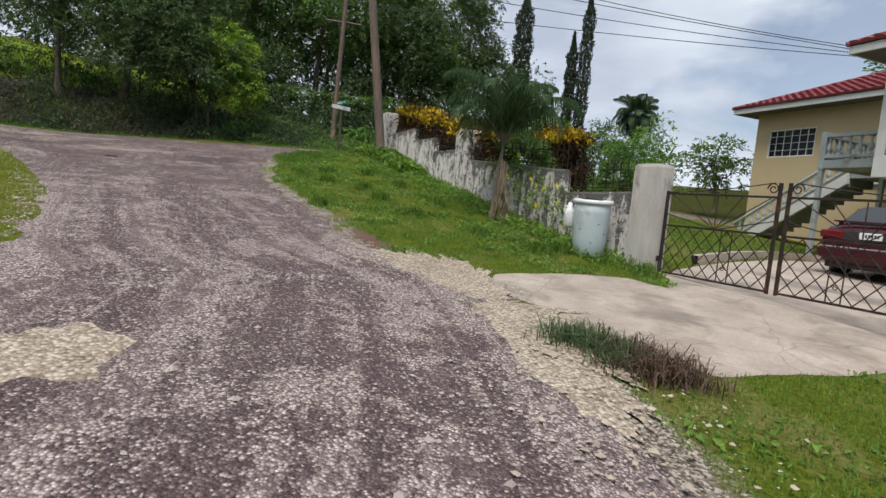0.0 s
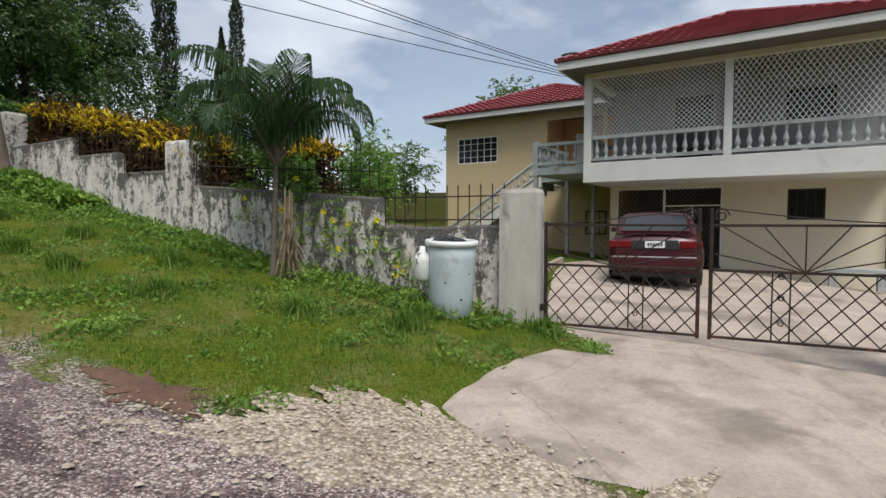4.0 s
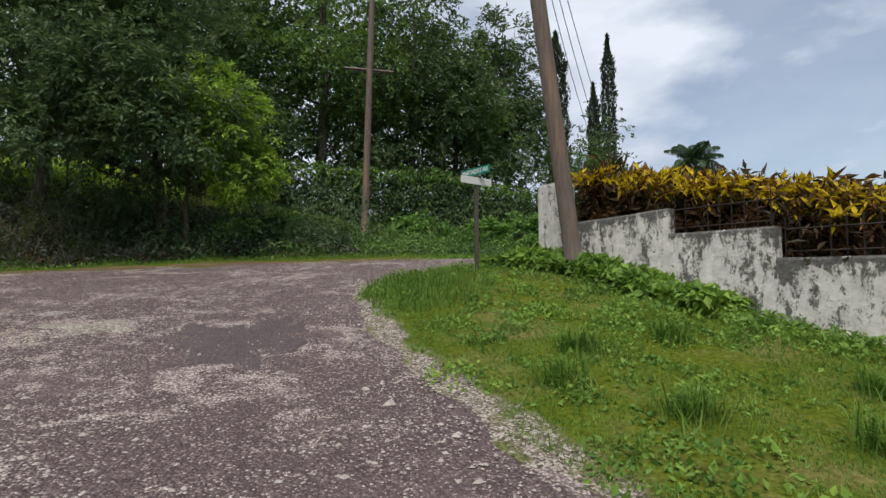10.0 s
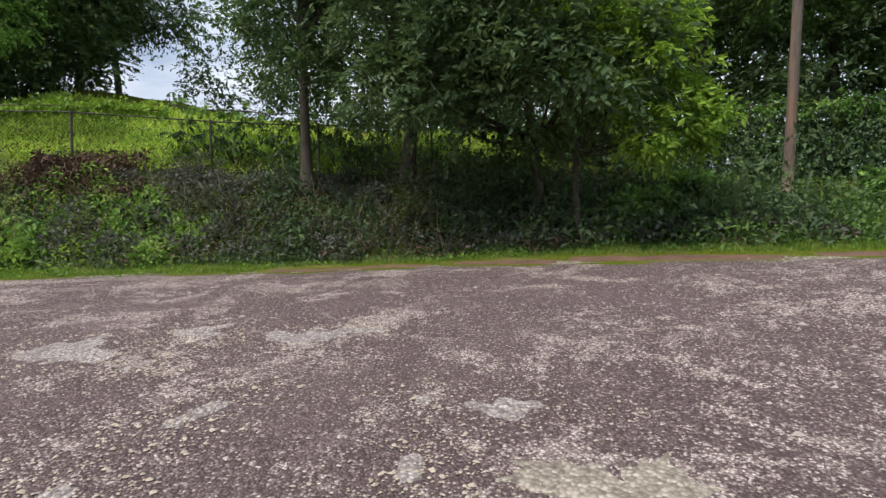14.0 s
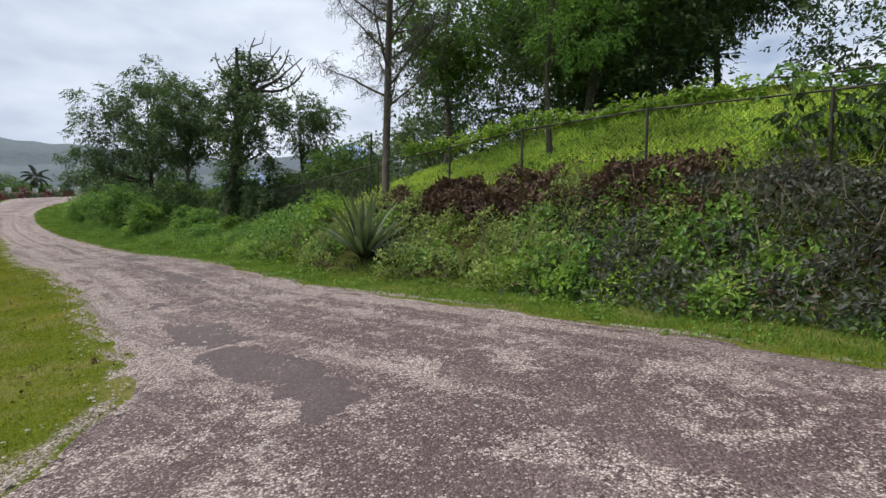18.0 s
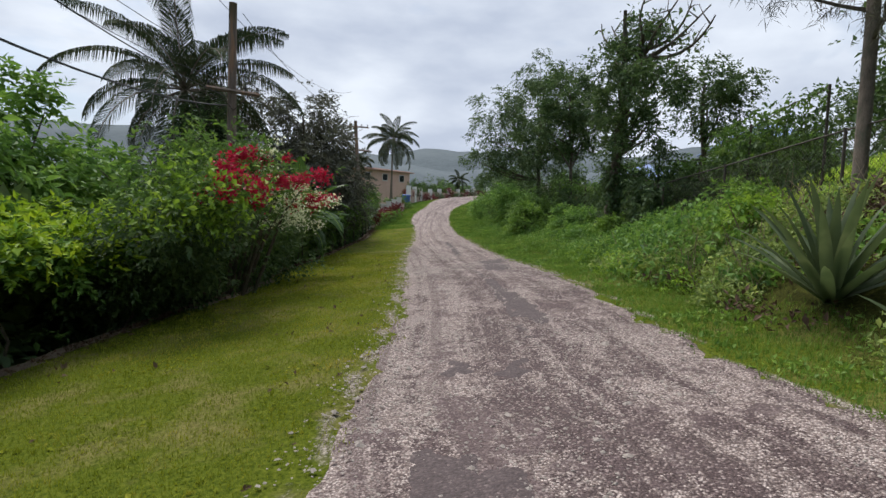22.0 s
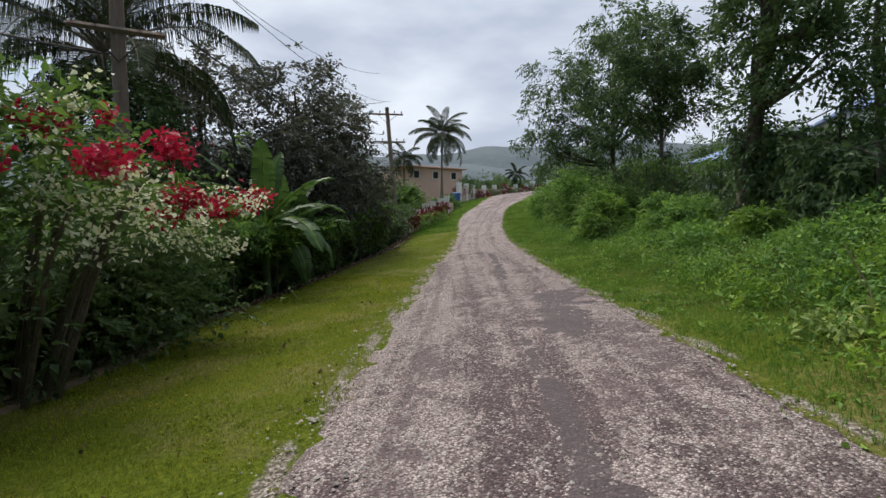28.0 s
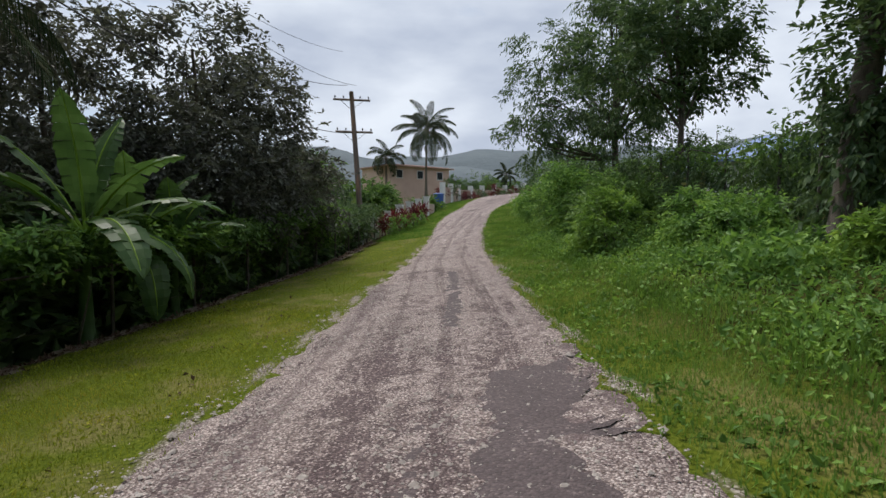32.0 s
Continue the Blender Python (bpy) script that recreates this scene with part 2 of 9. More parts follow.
def wall_mat(name):
    """Old white wash on render, with black mould running down from the top and bare patches."""
    m, n, l, b = nodes_of(name)
    c = n.new("ShaderNodeTexCoord")
    v = c.outputs["Object"]
    mp = n.new("ShaderNodeMapping")
    mp.inputs["Scale"].default_value = (2.4, 2.4, 0.75)
    l.new(v, mp.inputs["Vector"])
    streak = noise_tex(n, l, mp.outputs[0], 2.2, 12, 0.75, 0.3)
    blot = noise_tex(n, l, v, 9.0, 14, 0.85, 0.3)
    at = n.new("ShaderNodeAttribute")
    at.attribute_name = "coping"
    edge = n.new("ShaderNodeMath")
    edge.operation = "POWER"
    l.new(at.outputs["Fac"], edge.inputs[0])
    edge.inputs[1].default_value = 14.0
    wet = n.new("ShaderNodeMath")                 # mould grows from the coping down
    wet.operation = "MULTIPLY_ADD"
    l.new(edge.outputs[0], wet.inputs[0])
    wet.inputs[1].default_value = 0.09
    sp = n.new("ShaderNodeSeparateXYZ")
    l.new(v, sp.inputs[0])
    low = n.new("ShaderNodeMapRange")             # more of it at the lower, damper end
    low.inputs["From Min"].default_value, low.inputs["From Max"].default_value = 9.0, 16.0
    low.inputs["To Min"].default_value, low.inputs["To Max"].default_value = 0.012, -0.022
    l.new(sp.outputs[1], low.inputs["Value"])
    grown = n.new("ShaderNodeMath")
    grown.operation = "ADD"
    l.new(mixed(n, l, 0.5, streak, blot), grown.inputs[0])
    l.new(low.outputs[0], grown.inputs[1])
    l.new(grown.outputs[0], wet.inputs[2])
    base = ramp(n, l, noise_tex(n, l, v, 6, 8, 0.7), (0.3, (0.44, 0.41, 0.375)), (0.7, (0.78, 0.745, 0.71)))
    grey = ramp(n, l, noise_tex(n, l, v, 26, 5), (0.3, (0.02, 0.019, 0.018)), (0.7, (0.13, 0.125, 0.115)))
    col = mixed(n, l, ramp(n, l, wet.outputs[0], (0.497, 0.0), (0.520, 0.93)), base, grey)
    l.new(col, b.inputs["Base Color"])
    b.inputs["Roughness"].default_value = 0.92
    bump(n, l, b, mixed(n, l, 0.5, blot, noise_tex(n, l, v, 30, 4)), 0.5, 0.02)
    return m


ROAD = road_mat("worn_chip_seal")
GROUND = ground_mat("grass_soil")
WALLWASH = wall_mat("mouldy_whitewash")
CONCRETE = surf("old_concrete", (0.29, 0.238, 0.196), (0.48, 0.405, 0.34), 1.6, 30, 0.85, 0.35, 0.01, (0.20, 0.17, 0.14), 0.9, (0.52, 0.66))
TARPATCH = chip_mat("dark_asphalt_patch", ((0.0, (0.046, 0.032, 0.033)), (0.55, (0.082, 0.058, 0.059)), (0.86, (0.125, 0.092, 0.091)), (0.93, (0.22, 0.17, 0.162)), (1.0, (0.50, 0.45, 0.43))), 52, 0.7, 0.4)
PALEPATCH = chip_mat("exposed_limestone_chips", ((0.0, (0.10, 0.082, 0.076)), (0.3, (0.215, 0.182, 0.17)), (0.65, (0.36, 0.315, 0.295)), (1.0, (0.62, 0.56, 0.525))), 46, 0.9)
SHOULDER = chip_mat("crumbled_limestone", ((0.0, (0.14, 0.103, 0.072)), (0.45, (0.38, 0.305, 0.225)), (1.0, (0.70, 0.61, 0.50))), 40, 0.9)
YELLOWCHIPS = chip_mat("yellowish_limestone", ((0.0, (0.12, 0.10, 0.08)), (0.5, (0.28, 0.242, 0.195)), (1.0, (0.52, 0.46, 0.385))), 36, 0.9)
def cracked_concrete(name, base):
    """Concrete with wandering cracks and dirt in them."""
    m = base.copy()
    m.name = name
    n, l = m.node_tree.nodes, m.node_tree.links
    b = n["Principled BSDF"]
    old = b.inputs["Base Color"].links[0].from_socket
    c = n.new("ShaderNodeTexCoord")
    wob = mixed(n, l, 0.25, c.outputs["Object"], n.new("ShaderNodeTexNoise").outputs["Color"])
    vo = n.new("ShaderNodeTexVoronoi")
    vo.feature = "DISTANCE_TO_EDGE"
    vo.inputs["Scale"].default_value = 0.75
    l.new(wob, vo.inputs["Vector"])
    line = ramp(n, l, vo.outputs["Distance"], (0.001, 0.35), (0.005, 0.0))
    dirt = ramp(n, l, noise_tex(n, l, c.outputs["Object"], 1.1, 8, 0.7), (0.50, 0.0), (0.64, 0.6))
    col = mixed(n, l, dirt, old, (0.19, 0.148, 0.112))
    l.new(mixed(n, l, line, col, (0.035, 0.03, 0.02)), b.inputs["Base Color"])
    return m


CRACKED = cracked_concrete("cracked_concrete", CONCRETE)
PILLARGREY = surf("stained_grey_render", (0.36, 0.335, 0.305), (0.54, 0.51, 0.475), 2.5, 35, 0.9, 0.35, 0.008, (0.16, 0.15, 0.135), 1.5, (0.56, 0.70), 0.0, (2.2, 2.2, 0.8))
MULCH = surf("brown_soil_and_litter", (0.055, 0.040, 0.028), (0.23, 0.175, 0.125), 4, 38, 0.95, 0.8, 0.02)
DIRT = surf("red_brown_earth", (0.07, 0.035, 0.022), (0.17, 0.095, 0.06), 3, 30, 0.95, 0.6, 0.02)
STONE = surf("limestone_stones", (0.24, 0.205, 0.18), (0.46, 0.41, 0.37), 3, 30, 0.9, 0.4, 0.01)
PALESTONE = surf("pale_limestone", (0.30, 0.245, 0.185), (0.52, 0.45, 0.365), 3, 30, 0.9, 0.4, 0.01)
CREAM = surf("cream_wall_paint", (0.50, 0.39, 0.225), (0.56, 0.445, 0.27), 0.8, 25, 0.8, 0.1, 0.004, (0.50, 0.42, 0.29), 0.7, (0.60, 0.75))
PALECREAM = surf("pale_cream_paint", (0.60, 0.55, 0.42), (0.68, 0.62, 0.49), 0.8, 25, 0.8, 0.1, 0.004, (0.55, 0.48, 0.36), 0.8, (0.58, 0.75))
WHITE = surf("white_paint", (0.56, 0.56, 0.545), (0.70, 0.70, 0.68), 1.2, 30, 0.6, 0.1, 0.004, (0.52, 0.51, 0.48), 1.1, (0.60, 0.74))
GREYPAINT = surf("pale_blue_grey_paint", (0.27, 0.30, 0.30), (0.42, 0.455, 0.45), 2.0, 30, 0.7, 0.15, 0.005, (0.22, 0.23, 0.22), 2.3, (0.55, 0.68))
ORANGE = surf("orange_brown_porch_wall", (0.46, 0.24, 0.12), (0.55, 0.30, 0.16), 1.0, 25, 0.8, 0.1, 0.004)
# soffit brown with the eaves' shade put into it; also roofs a far bungalow
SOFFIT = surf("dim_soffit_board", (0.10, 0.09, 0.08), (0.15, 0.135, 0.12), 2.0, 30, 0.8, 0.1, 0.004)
REDROOF = surf("red_roof_tile", (0.20, 0.036, 0.044), (0.30, 0.068, 0.078), 1.1, 20, 0.6, 0.15, 0.004, (0.20, 0.03, 0.035), 1.4, (0.55, 0.7))
DARKMETAL = surf("dark_rusty_iron", (0.018, 0.014, 0.013), (0.06, 0.04, 0.032), 8, 60, 0.6, 0.3, 0.003, (0.13, 0.05, 0.025), 5.0, (0.58, 0.70), 0.5)
WHITEMETAL = surf("white_painted_metal", (0.66, 0.66, 0.65), (0.78, 0.78, 0.77), 3, 40, 0.5, 0.1, 0.002)
DARKGLASS = surf("dark_window_glass", (0.012, 0.014, 0.017), (0.022, 0.025, 0.03), 1.0, 10, 0.08, 0.02, 0.001)
# grey that carries the dimness of the rooms and the balcony's back wall
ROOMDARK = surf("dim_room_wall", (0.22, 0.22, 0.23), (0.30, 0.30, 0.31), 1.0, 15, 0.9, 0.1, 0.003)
CARRED = surf("dark_red_car_paint", (0.040, 0.004, 0.008), (0.055, 0.006, 0.012), 2, 30, 0.32, 0.02, 0.001)
CARDARK = surf("dark_car_plastic", (0.015, 0.015, 0.016), (0.03, 0.03, 0.031), 6, 60, 0.5, 0.1, 0.002)
LAMPRED = surf("red_lamp_lens", (0.12, 0.006, 0.010), (0.17, 0.010, 0.012), 6, 60, 0.15, 0.1, 0.001)
RUBBER = surf("tyre_rubber", (0.016, 0.016, 0.016), (0.03, 0.03, 0.03), 9, 80, 0.85, 0.3, 0.003)
CHROME = surf("dull_alloy", (0.45, 0.45, 0.46), (0.60, 0.60, 0.61), 6, 50, 0.35, 0.05, 0.001, metal=0.8)
PLATE = surf("number_plate_white", (0.70, 0.71, 0.72), (0.78, 0.79, 0.80), 6, 50, 0.5, 0.05, 0.001)
BLUEPLASTIC = surf("pale_blue_drum_plastic", (0.40, 0.47, 0.51), (0.53, 0.60, 0.63), 2.2, 35, 0.45, 0.12, 0.003, (0.34, 0.35, 0.33), 2.6, (0.56, 0.72))
WHITEPLASTIC = surf("white_plastic", (0.68, 0.70, 0.70), (0.78, 0.79, 0.79), 4, 40, 0.4, 0.08, 0.002)
BLACKBAG = surf("black_bin_liner", (0.008, 0.008, 0.010), (0.02, 0.02, 0.024), 9, 50, 0.25, 0.5, 0.01)
POLEWOOD = surf("weathered_pole_wood", (0.085, 0.064, 0.052), (0.19, 0.15, 0.125), 3, 30, 0.9, 0.5, 0.008, (0.30, 0.16, 0.09), 0.5, (0.52, 0.72), 0.0, (9, 9, 0.9))
BARK = surf("grey_brown_bark", (0.05, 0.04, 0.031), (0.14, 0.115, 0.088), 3, 24, 0.95, 0.8, 0.02, (0.05, 0.055, 0.035), 1.6, (0.5, 0.66), 0.0, (4, 4, 1.4))
PALMBARK = surf("ringed_palm_bark", (0.085, 0.068, 0.054), (0.20, 0.168, 0.135), 2, 20, 0.95, 0.7, 0.015, None, 1, (0.5, 0.6), 0.0, (1, 1, 14))
DEADWOOD = surf("dry_frond_brown", (0.14, 0.10, 0.06), (0.30, 0.24, 0.16), 5, 30, 0.95, 0.4, 0.01)
WIRE = surf("black_cable", (0.012, 0.012, 0.013), (0.03, 0.03, 0.03), 5, 40, 0.6, 0.05, 0.001)
SIGNGREEN = surf("green_sign_sheet", (0.0, 0.16, 0.10), (0.01, 0.20, 0.13), 3, 30, 0.4, 0.05, 0.001)
SIGNPOST = surf("dark_sign_post", (0.03, 0.028, 0.024), (0.08, 0.06, 0.045), 6, 40, 0.7, 0.3, 0.004)
BLUEROOF = surf("blue_tile_roof", (0.16, 0.23, 0.42), (0.26, 0.34, 0.56), 1.2, 14, 0.6, 0.2, 0.01)
PINKWALL = surf("faded_pink_wall", (0.36, 0.28, 0.225), (0.45, 0.36, 0.295), 0.8, 12, 0.9, 0.2, 0.01, (0.40, 0.30, 0.24), 0.6, (0.55, 0.7))
PINKHOUSE = surf("salmon_pink_render", (0.50, 0.345, 0.285), (0.60, 0.43, 0.36), 0.8, 12, 0.9, 0.2, 0.01, (0.46, 0.33, 0.27), 0.6, (0.55, 0.7))
PINKROOF = surf("faded_clay_roof", (0.38, 0.235, 0.20), (0.47, 0.31, 0.265), 1.2, 14, 0.85, 0.3, 0.01)
BINBLUE = surf("bright_blue_plastic", (0.02, 0.07, 0.26), (0.03, 0.10, 0.34), 3, 30, 0.4, 0.05, 0.002)
# the blue-grey haze of distance is mixed into this hill colour
HILL = surf("hazed_wooded_hill", (0.062, 0.082, 0.096), (0.105, 0.13, 0.142), 0.012, 0.10, 1.0, 0.5, 2.0)

L_TREE = leaf_mat("tree_leaves", (0.018, 0.040, 0.010), (0.035, 0.075, 0.016), (0.06, 0.12, 0.022), (0.11, 0.18, 0.035), gain=1.9, warm=1.15)
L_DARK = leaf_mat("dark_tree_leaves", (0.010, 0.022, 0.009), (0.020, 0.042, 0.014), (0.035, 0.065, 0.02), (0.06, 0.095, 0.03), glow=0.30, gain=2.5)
# dusty brown for trees behind the hedge; on the bank it paints shade
L_BROWN = leaf_mat("dusty_and_shaded_leaves", (0.022, 0.022, 0.016), (0.044, 0.046, 0.030), (0.072, 0.078, 0.048), (0.115, 0.115, 0.072), glow=0.25, gain=1.7, warm=1.0)
L_BRIGHT = leaf_mat("fresh_green_leaves", (0.05, 0.10, 0.012), (0.10, 0.19, 0.02), (0.17, 0.28, 0.03), (0.26, 0.36, 0.045), gain=1.5, warm=1.1)
L_VINE = leaf_mat("vine_leaves", (0.020, 0.050, 0.012), (0.045, 0.10, 0.018), (0.09, 0.17, 0.03), (0.15, 0.24, 0.04), gain=2.0, warm=1.1)
L_WEED = leaf_mat("weed_leaves", (0.03, 0.075, 0.012), (0.06, 0.13, 0.02), (0.10, 0.20, 0.028), (0.16, 0.27, 0.04), gain=1.6)
L_GRASS = leaf_mat("grass_blades", (0.040, 0.088, 0.016), (0.076, 0.145, 0.026), (0.125, 0.20, 0.040), (0.23, 0.25, 0.085), rough=0.6, patch=0.5, gain=1.35, warm=1.0, cool=1.0)
L_LAWN = leaf_mat("olive_lawn_blades", (0.060, 0.088, 0.009), (0.10, 0.135, 0.014), (0.155, 0.182, 0.020), (0.25, 0.22, 0.05), rough=0.85, patch=0.6, gain=1.6, warm=1.08, cool=1.0)
L_DEAD = leaf_mat("dead_leaves", (0.045, 0.026, 0.018), (0.10, 0.055, 0.035), (0.17, 0.10, 0.065), rough=0.8, glow=0.1, gain=1.35, warm=0.84, cool=1.15)
L_CROTON = leaf_mat("croton_leaves", (0.02, 0.04, 0.012), (0.05, 0.06, 0.012), (0.14, 0.06, 0.018), (0.50, 0.36, 0.014), (0.72, 0.55, 0.02), (0.75, 0.60, 0.03), patch=2.0, warm=1.0, cool=1.0)
L_MAROON = leaf_mat("dark_croton_leaves", (0.018, 0.026, 0.010), (0.040, 0.034, 0.014), (0.085, 0.040, 0.020), (0.14, 0.075, 0.022), patch=2.0, warm=1.0, cool=1.0)
L_HILL = leaf_mat("hill_grass_blades", (0.07, 0.12, 0.015), (0.13, 0.20, 0.025), (0.20, 0.28, 0.04), (0.29, 0.34, 0.07), rough=0.6, patch=0.5, gain=2.6, warm=1.08)
L_SCRUB = leaf_mat("scrub_leaves", (0.028, 0.045, 0.012), (0.065, 0.09, 0.022), (0.12, 0.15, 0.034), (0.21, 0.225, 0.055), patch=0.9, gain=2.7, warm=1.0)
L_YELLOW = leaf_mat("yellow_petals", (0.75, 0.62, 0.02), (0.85, 0.75, 0.05), glow=0.35, warm=1.0, cool=1.0)
L_RED = leaf_mat("crimson_bracts", (0.24, 0.008, 0.03), (0.42, 0.015, 0.06), (0.60, 0.04, 0.12), glow=0.3, warm=1.0, cool=1.0)
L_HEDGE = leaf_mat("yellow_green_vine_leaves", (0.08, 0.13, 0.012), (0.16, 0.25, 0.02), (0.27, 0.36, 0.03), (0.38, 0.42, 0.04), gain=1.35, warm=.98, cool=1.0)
L_COCO = leaf_mat("coconut_leaflets", (0.012, 0.020, 0.010), (0.022, 0.036, 0.015), (0.04, 0.055, 0.022), (0.085, 0.08, 0.035), rough=0.8, glow=0.15, gain=1.35, warm=1.05, cool=1.2)
L_WHITE = leaf_mat("cream_bracts", (0.52, 0.55, 0.40), (0.72, 0.74, 0.60), (0.80, 0.82, 0.72), glow=0.3, warm=1.0, cool=1.0)
L_PALM = leaf_mat("palm_leaflets", (0.020, 0.045, 0.015), (0.035, 0.075, 0.022), (0.06, 0.11, 0.035), (0.10, 0.15, 0.05), rough=0.5, gain=1.0, warm=1.0)
L_CYPRESS = leaf_mat("cypress_sprays", (0.010, 0.020, 0.008), (0.018, 0.034, 0.012), (0.03, 0.05, 0.016), glow=0.12, gain=1.3)
L_NEEDLE = leaf_mat("casuarina_needles", (0.05, 0.06, 0.04), (0.085, 0.10, 0.065), (0.13, 0.15, 0.09), glow=0.3)
L_BANANA = leaf_mat("banana_leaf", (0.035, 0.07, 0.018), (0.065, 0.125, 0.028), (0.11, 0.19, 0.055), rough=0.4, gain=.95, warm=1.0)
L_AGAVE = leaf_mat("agave_blades", (0.03, 0.055, 0.022), (0.055, 0.09, 0.035), (0.13, 0.175, 0.075), rough=0.45, gain=1.5)
L_CORDY = leaf_mat("red_cordyline", (0.06, 0.01, 0.015), (0.13, 0.018, 0.028), (0.20, 0.04, 0.045), warm=1.0, cool=1.0)


# ---- builders ----
class Soup:
    """Gathers triangles."""

    def __init__(self):
        self.v, self.f, self.n = [], [], 0

    def add(self, v, f):
        v, f = np.asarray(v, float), np.asarray(f, int)
        if len(v):
            self.v.append(v)
            self.f.append(f + self.n)
            self.n += len(v)
        return self

    def quads(self, v, q):
        q = np.asarray(q, int)
        return self.add(v, np.concatenate([q[:, [0, 1, 2]], q[:, [0, 2, 3]]]))

    def box(self, x0, x1, y0, y1, z0, z1, c=0.006):
        """A box with chamfered edges."""
        c = min(c, 0.3 * (x1 - x0), 0.3 * (y1 - y0), 0.3 * (z1 - z0))
        lo, hi = np.array([x0, y0, z0]), np.array([x1, y1, z1])
        v, idx = [], {}
        for sx in (0, 1):
            for sy in (0, 1):
                for sz in (0, 1):
                    corner = np.where([sx, sy, sz], hi, lo)
                    inward = np.where([sx, sy, sz], -c, c)
                    for k in range(3):
                        p = corner + inward
                        p[k] = corner[k]
                        idx[sx, sy, sz, k] = len(v)
                        v.append(p)
        f = []
        for k in range(3):
            i, j = [q for q in range(3) if q != k]
            for s in (0, 1):
                ring = []
                for a, b in ((0, 0), (1, 0), (1, 1), (0, 1)):
                    key = [0, 0, 0]
                    key[k], key[i], key[j] = s, a, b
                    ring.append(idx[key[0], key[1], key[2], k])
                if (s == 1) == (k == 1):
                    ring.reverse()
                f += [ring[:3], [ring[0], ring[2], ring[3]]]
            for a in (0, 1):
                for b in (0, 1):
                    e = []
                    for s in (0, 1):
                        key = [0, 0, 0]
                        key[k], key[i], key[j] = s, a, b
                        e.append((idx[key[0], key[1], key[2], i], idx[key[0], key[1], key[2], j]))
                    q = [e[0][0], e[0][1], e[1][1], e[1][0]]
                    f += [q[:3], [q[0], q[2], q[3]]]
        for s in idx:
            if s[3] == 0:
                f.append([idx[s[0], s[1], s[2], 0], idx[s[0], s[1], s[2], 1], idx[s[0], s[1], s[2], 2]])
        return self.add(v, f)

    def tube(self, path, radii, sides=8, cap=True):
        p = np.asarray(path, float)
        r = np.broadcast_to(np.asarray(radii, float), (len(p),))
        t = np.gradient(p, axis=0)
        t /= np.linalg.norm(t, axis=1)[:, None] + 1e-9
        up = np.array([0.0, 0, 1]) if abs(t[0][2]) < 0.9 else np.array([1.0, 0, 0])
        a = np.cross(t, up)
        a /= np.linalg.norm(a, axis=1)[:, None] + 1e-9
        b = np.cross(t, a)
        w = np.linspace(0, 2 * np.pi, sides, endpoint=False)
        ring = p[:, None] + r[:, None, None] * (np.cos(w)[None, :, None] * a[:, None] + np.sin(w)[None, :, None] * b[:, None])
        v = ring.reshape(-1, 3)
        q = []
        for i in range(len(p) - 1):
            for j in range(sides):
                k = (j + 1) % sides
                q.append((i * sides + j, i * sides + k, (i + 1) * sides + k, (i + 1) * sides + j))
        q = np.array(q)
        f = [np.concatenate([q[:, [0, 1, 2]], q[:, [0, 2, 3]]])]
        if cap:
            for base, flip in ((0, 0), ((len(p) - 1) * sides, 1)):
                fan = [(base, base + j, base + j + 1) for j in range(1, sides - 1)]
                f.append(np.array([x[::-1] if flip else x for x in fan]))
        return self.add(v, np.concatenate(f))

    def lathe(self, profile, x=0.0, y=0.0, z=0.0, sides=20):
        """profile: (radius, height) from bottom to top."""
        w = np.linspace(0, 2 * np.pi, sides, endpoint=False)
        v = np.array([[x + r * np.cos(a), y + r * np.sin(a), z + h] for r, h in profile for a in w])
        q = [(i * sides + j, i * sides + (j + 1) % sides, (i + 1) * sides + (j + 1) % sides, (i + 1) * sides + j) for i in range(len(profile) - 1) for j in range(sides)]
        return self.quads(v, q)

    def prism(self, outline, z0, z1):
        """An upright prism on a convex or star-shaped outline."""
        o = np.asarray(outline, float)
        k = len(o)
        v = np.concatenate([np.c_[o, np.full(k, z0)], np.c_[o, np.full(k, z1)]])
        f = []
        for i in range(k):
            j = (i + 1) % k
            f += [(i, j, k + j), (i, k + j, k + i)]
        for i in range(1, k - 1):
            f += [(0, i + 1, i), (k, k + i, k + i + 1)]
        return self.add(v, f)

    def mesh(self, name, smooth=False):
        me = bpy.data.meshes.new(name)
        if self.v:
            v, f = np.concatenate(self.v), np.concatenate(self.f)
            me.vertices.add(len(v))
            me.vertices.foreach_set("co", v.ravel())
            me.loops.add(len(f) * 3)
            me.loops.foreach_set("vertex_index", f.ravel().astype(np.int32))
            me.polygons.add(len(f))
            me.polygons.foreach_set("loop_start", np.arange(0, len(f) * 3, 3, dtype=np.int32))
            if smooth:
                me.polygons.foreach_set("use_smooth", np.ones(len(f), dtype=bool))
            else:
                me.polygons.foreach_set("use_smooth", np.zeros(len(f), dtype=bool))
            me.update(calc_edges=True)
        return me


def solid(name, soup, material, parent=None, label="", smooth=False):
    """Links a soup, or a ready mesh, as one mesh object, under a thing or part if one is given."""
    me = soup.mesh(name, smooth) if isinstance(soup, Soup) else soup
    if not me.materials:
        me.materials.append(material)
    ob = new(name, me)
    if parent is not None:
        ob.parent = parent
    if label:
        ob["label"] = label
    return ob


def thing(name, m, label, category, group="", kind=""):
    ob = new(name)
    ob.empty_display_size = 0.2
    ob.matrix_world = m
    return tagged(ob, label, category, group, kind)


def unit(v):
    return v / (np.linalg.norm(v, axis=-1, keepdims=True) + 1e-9)


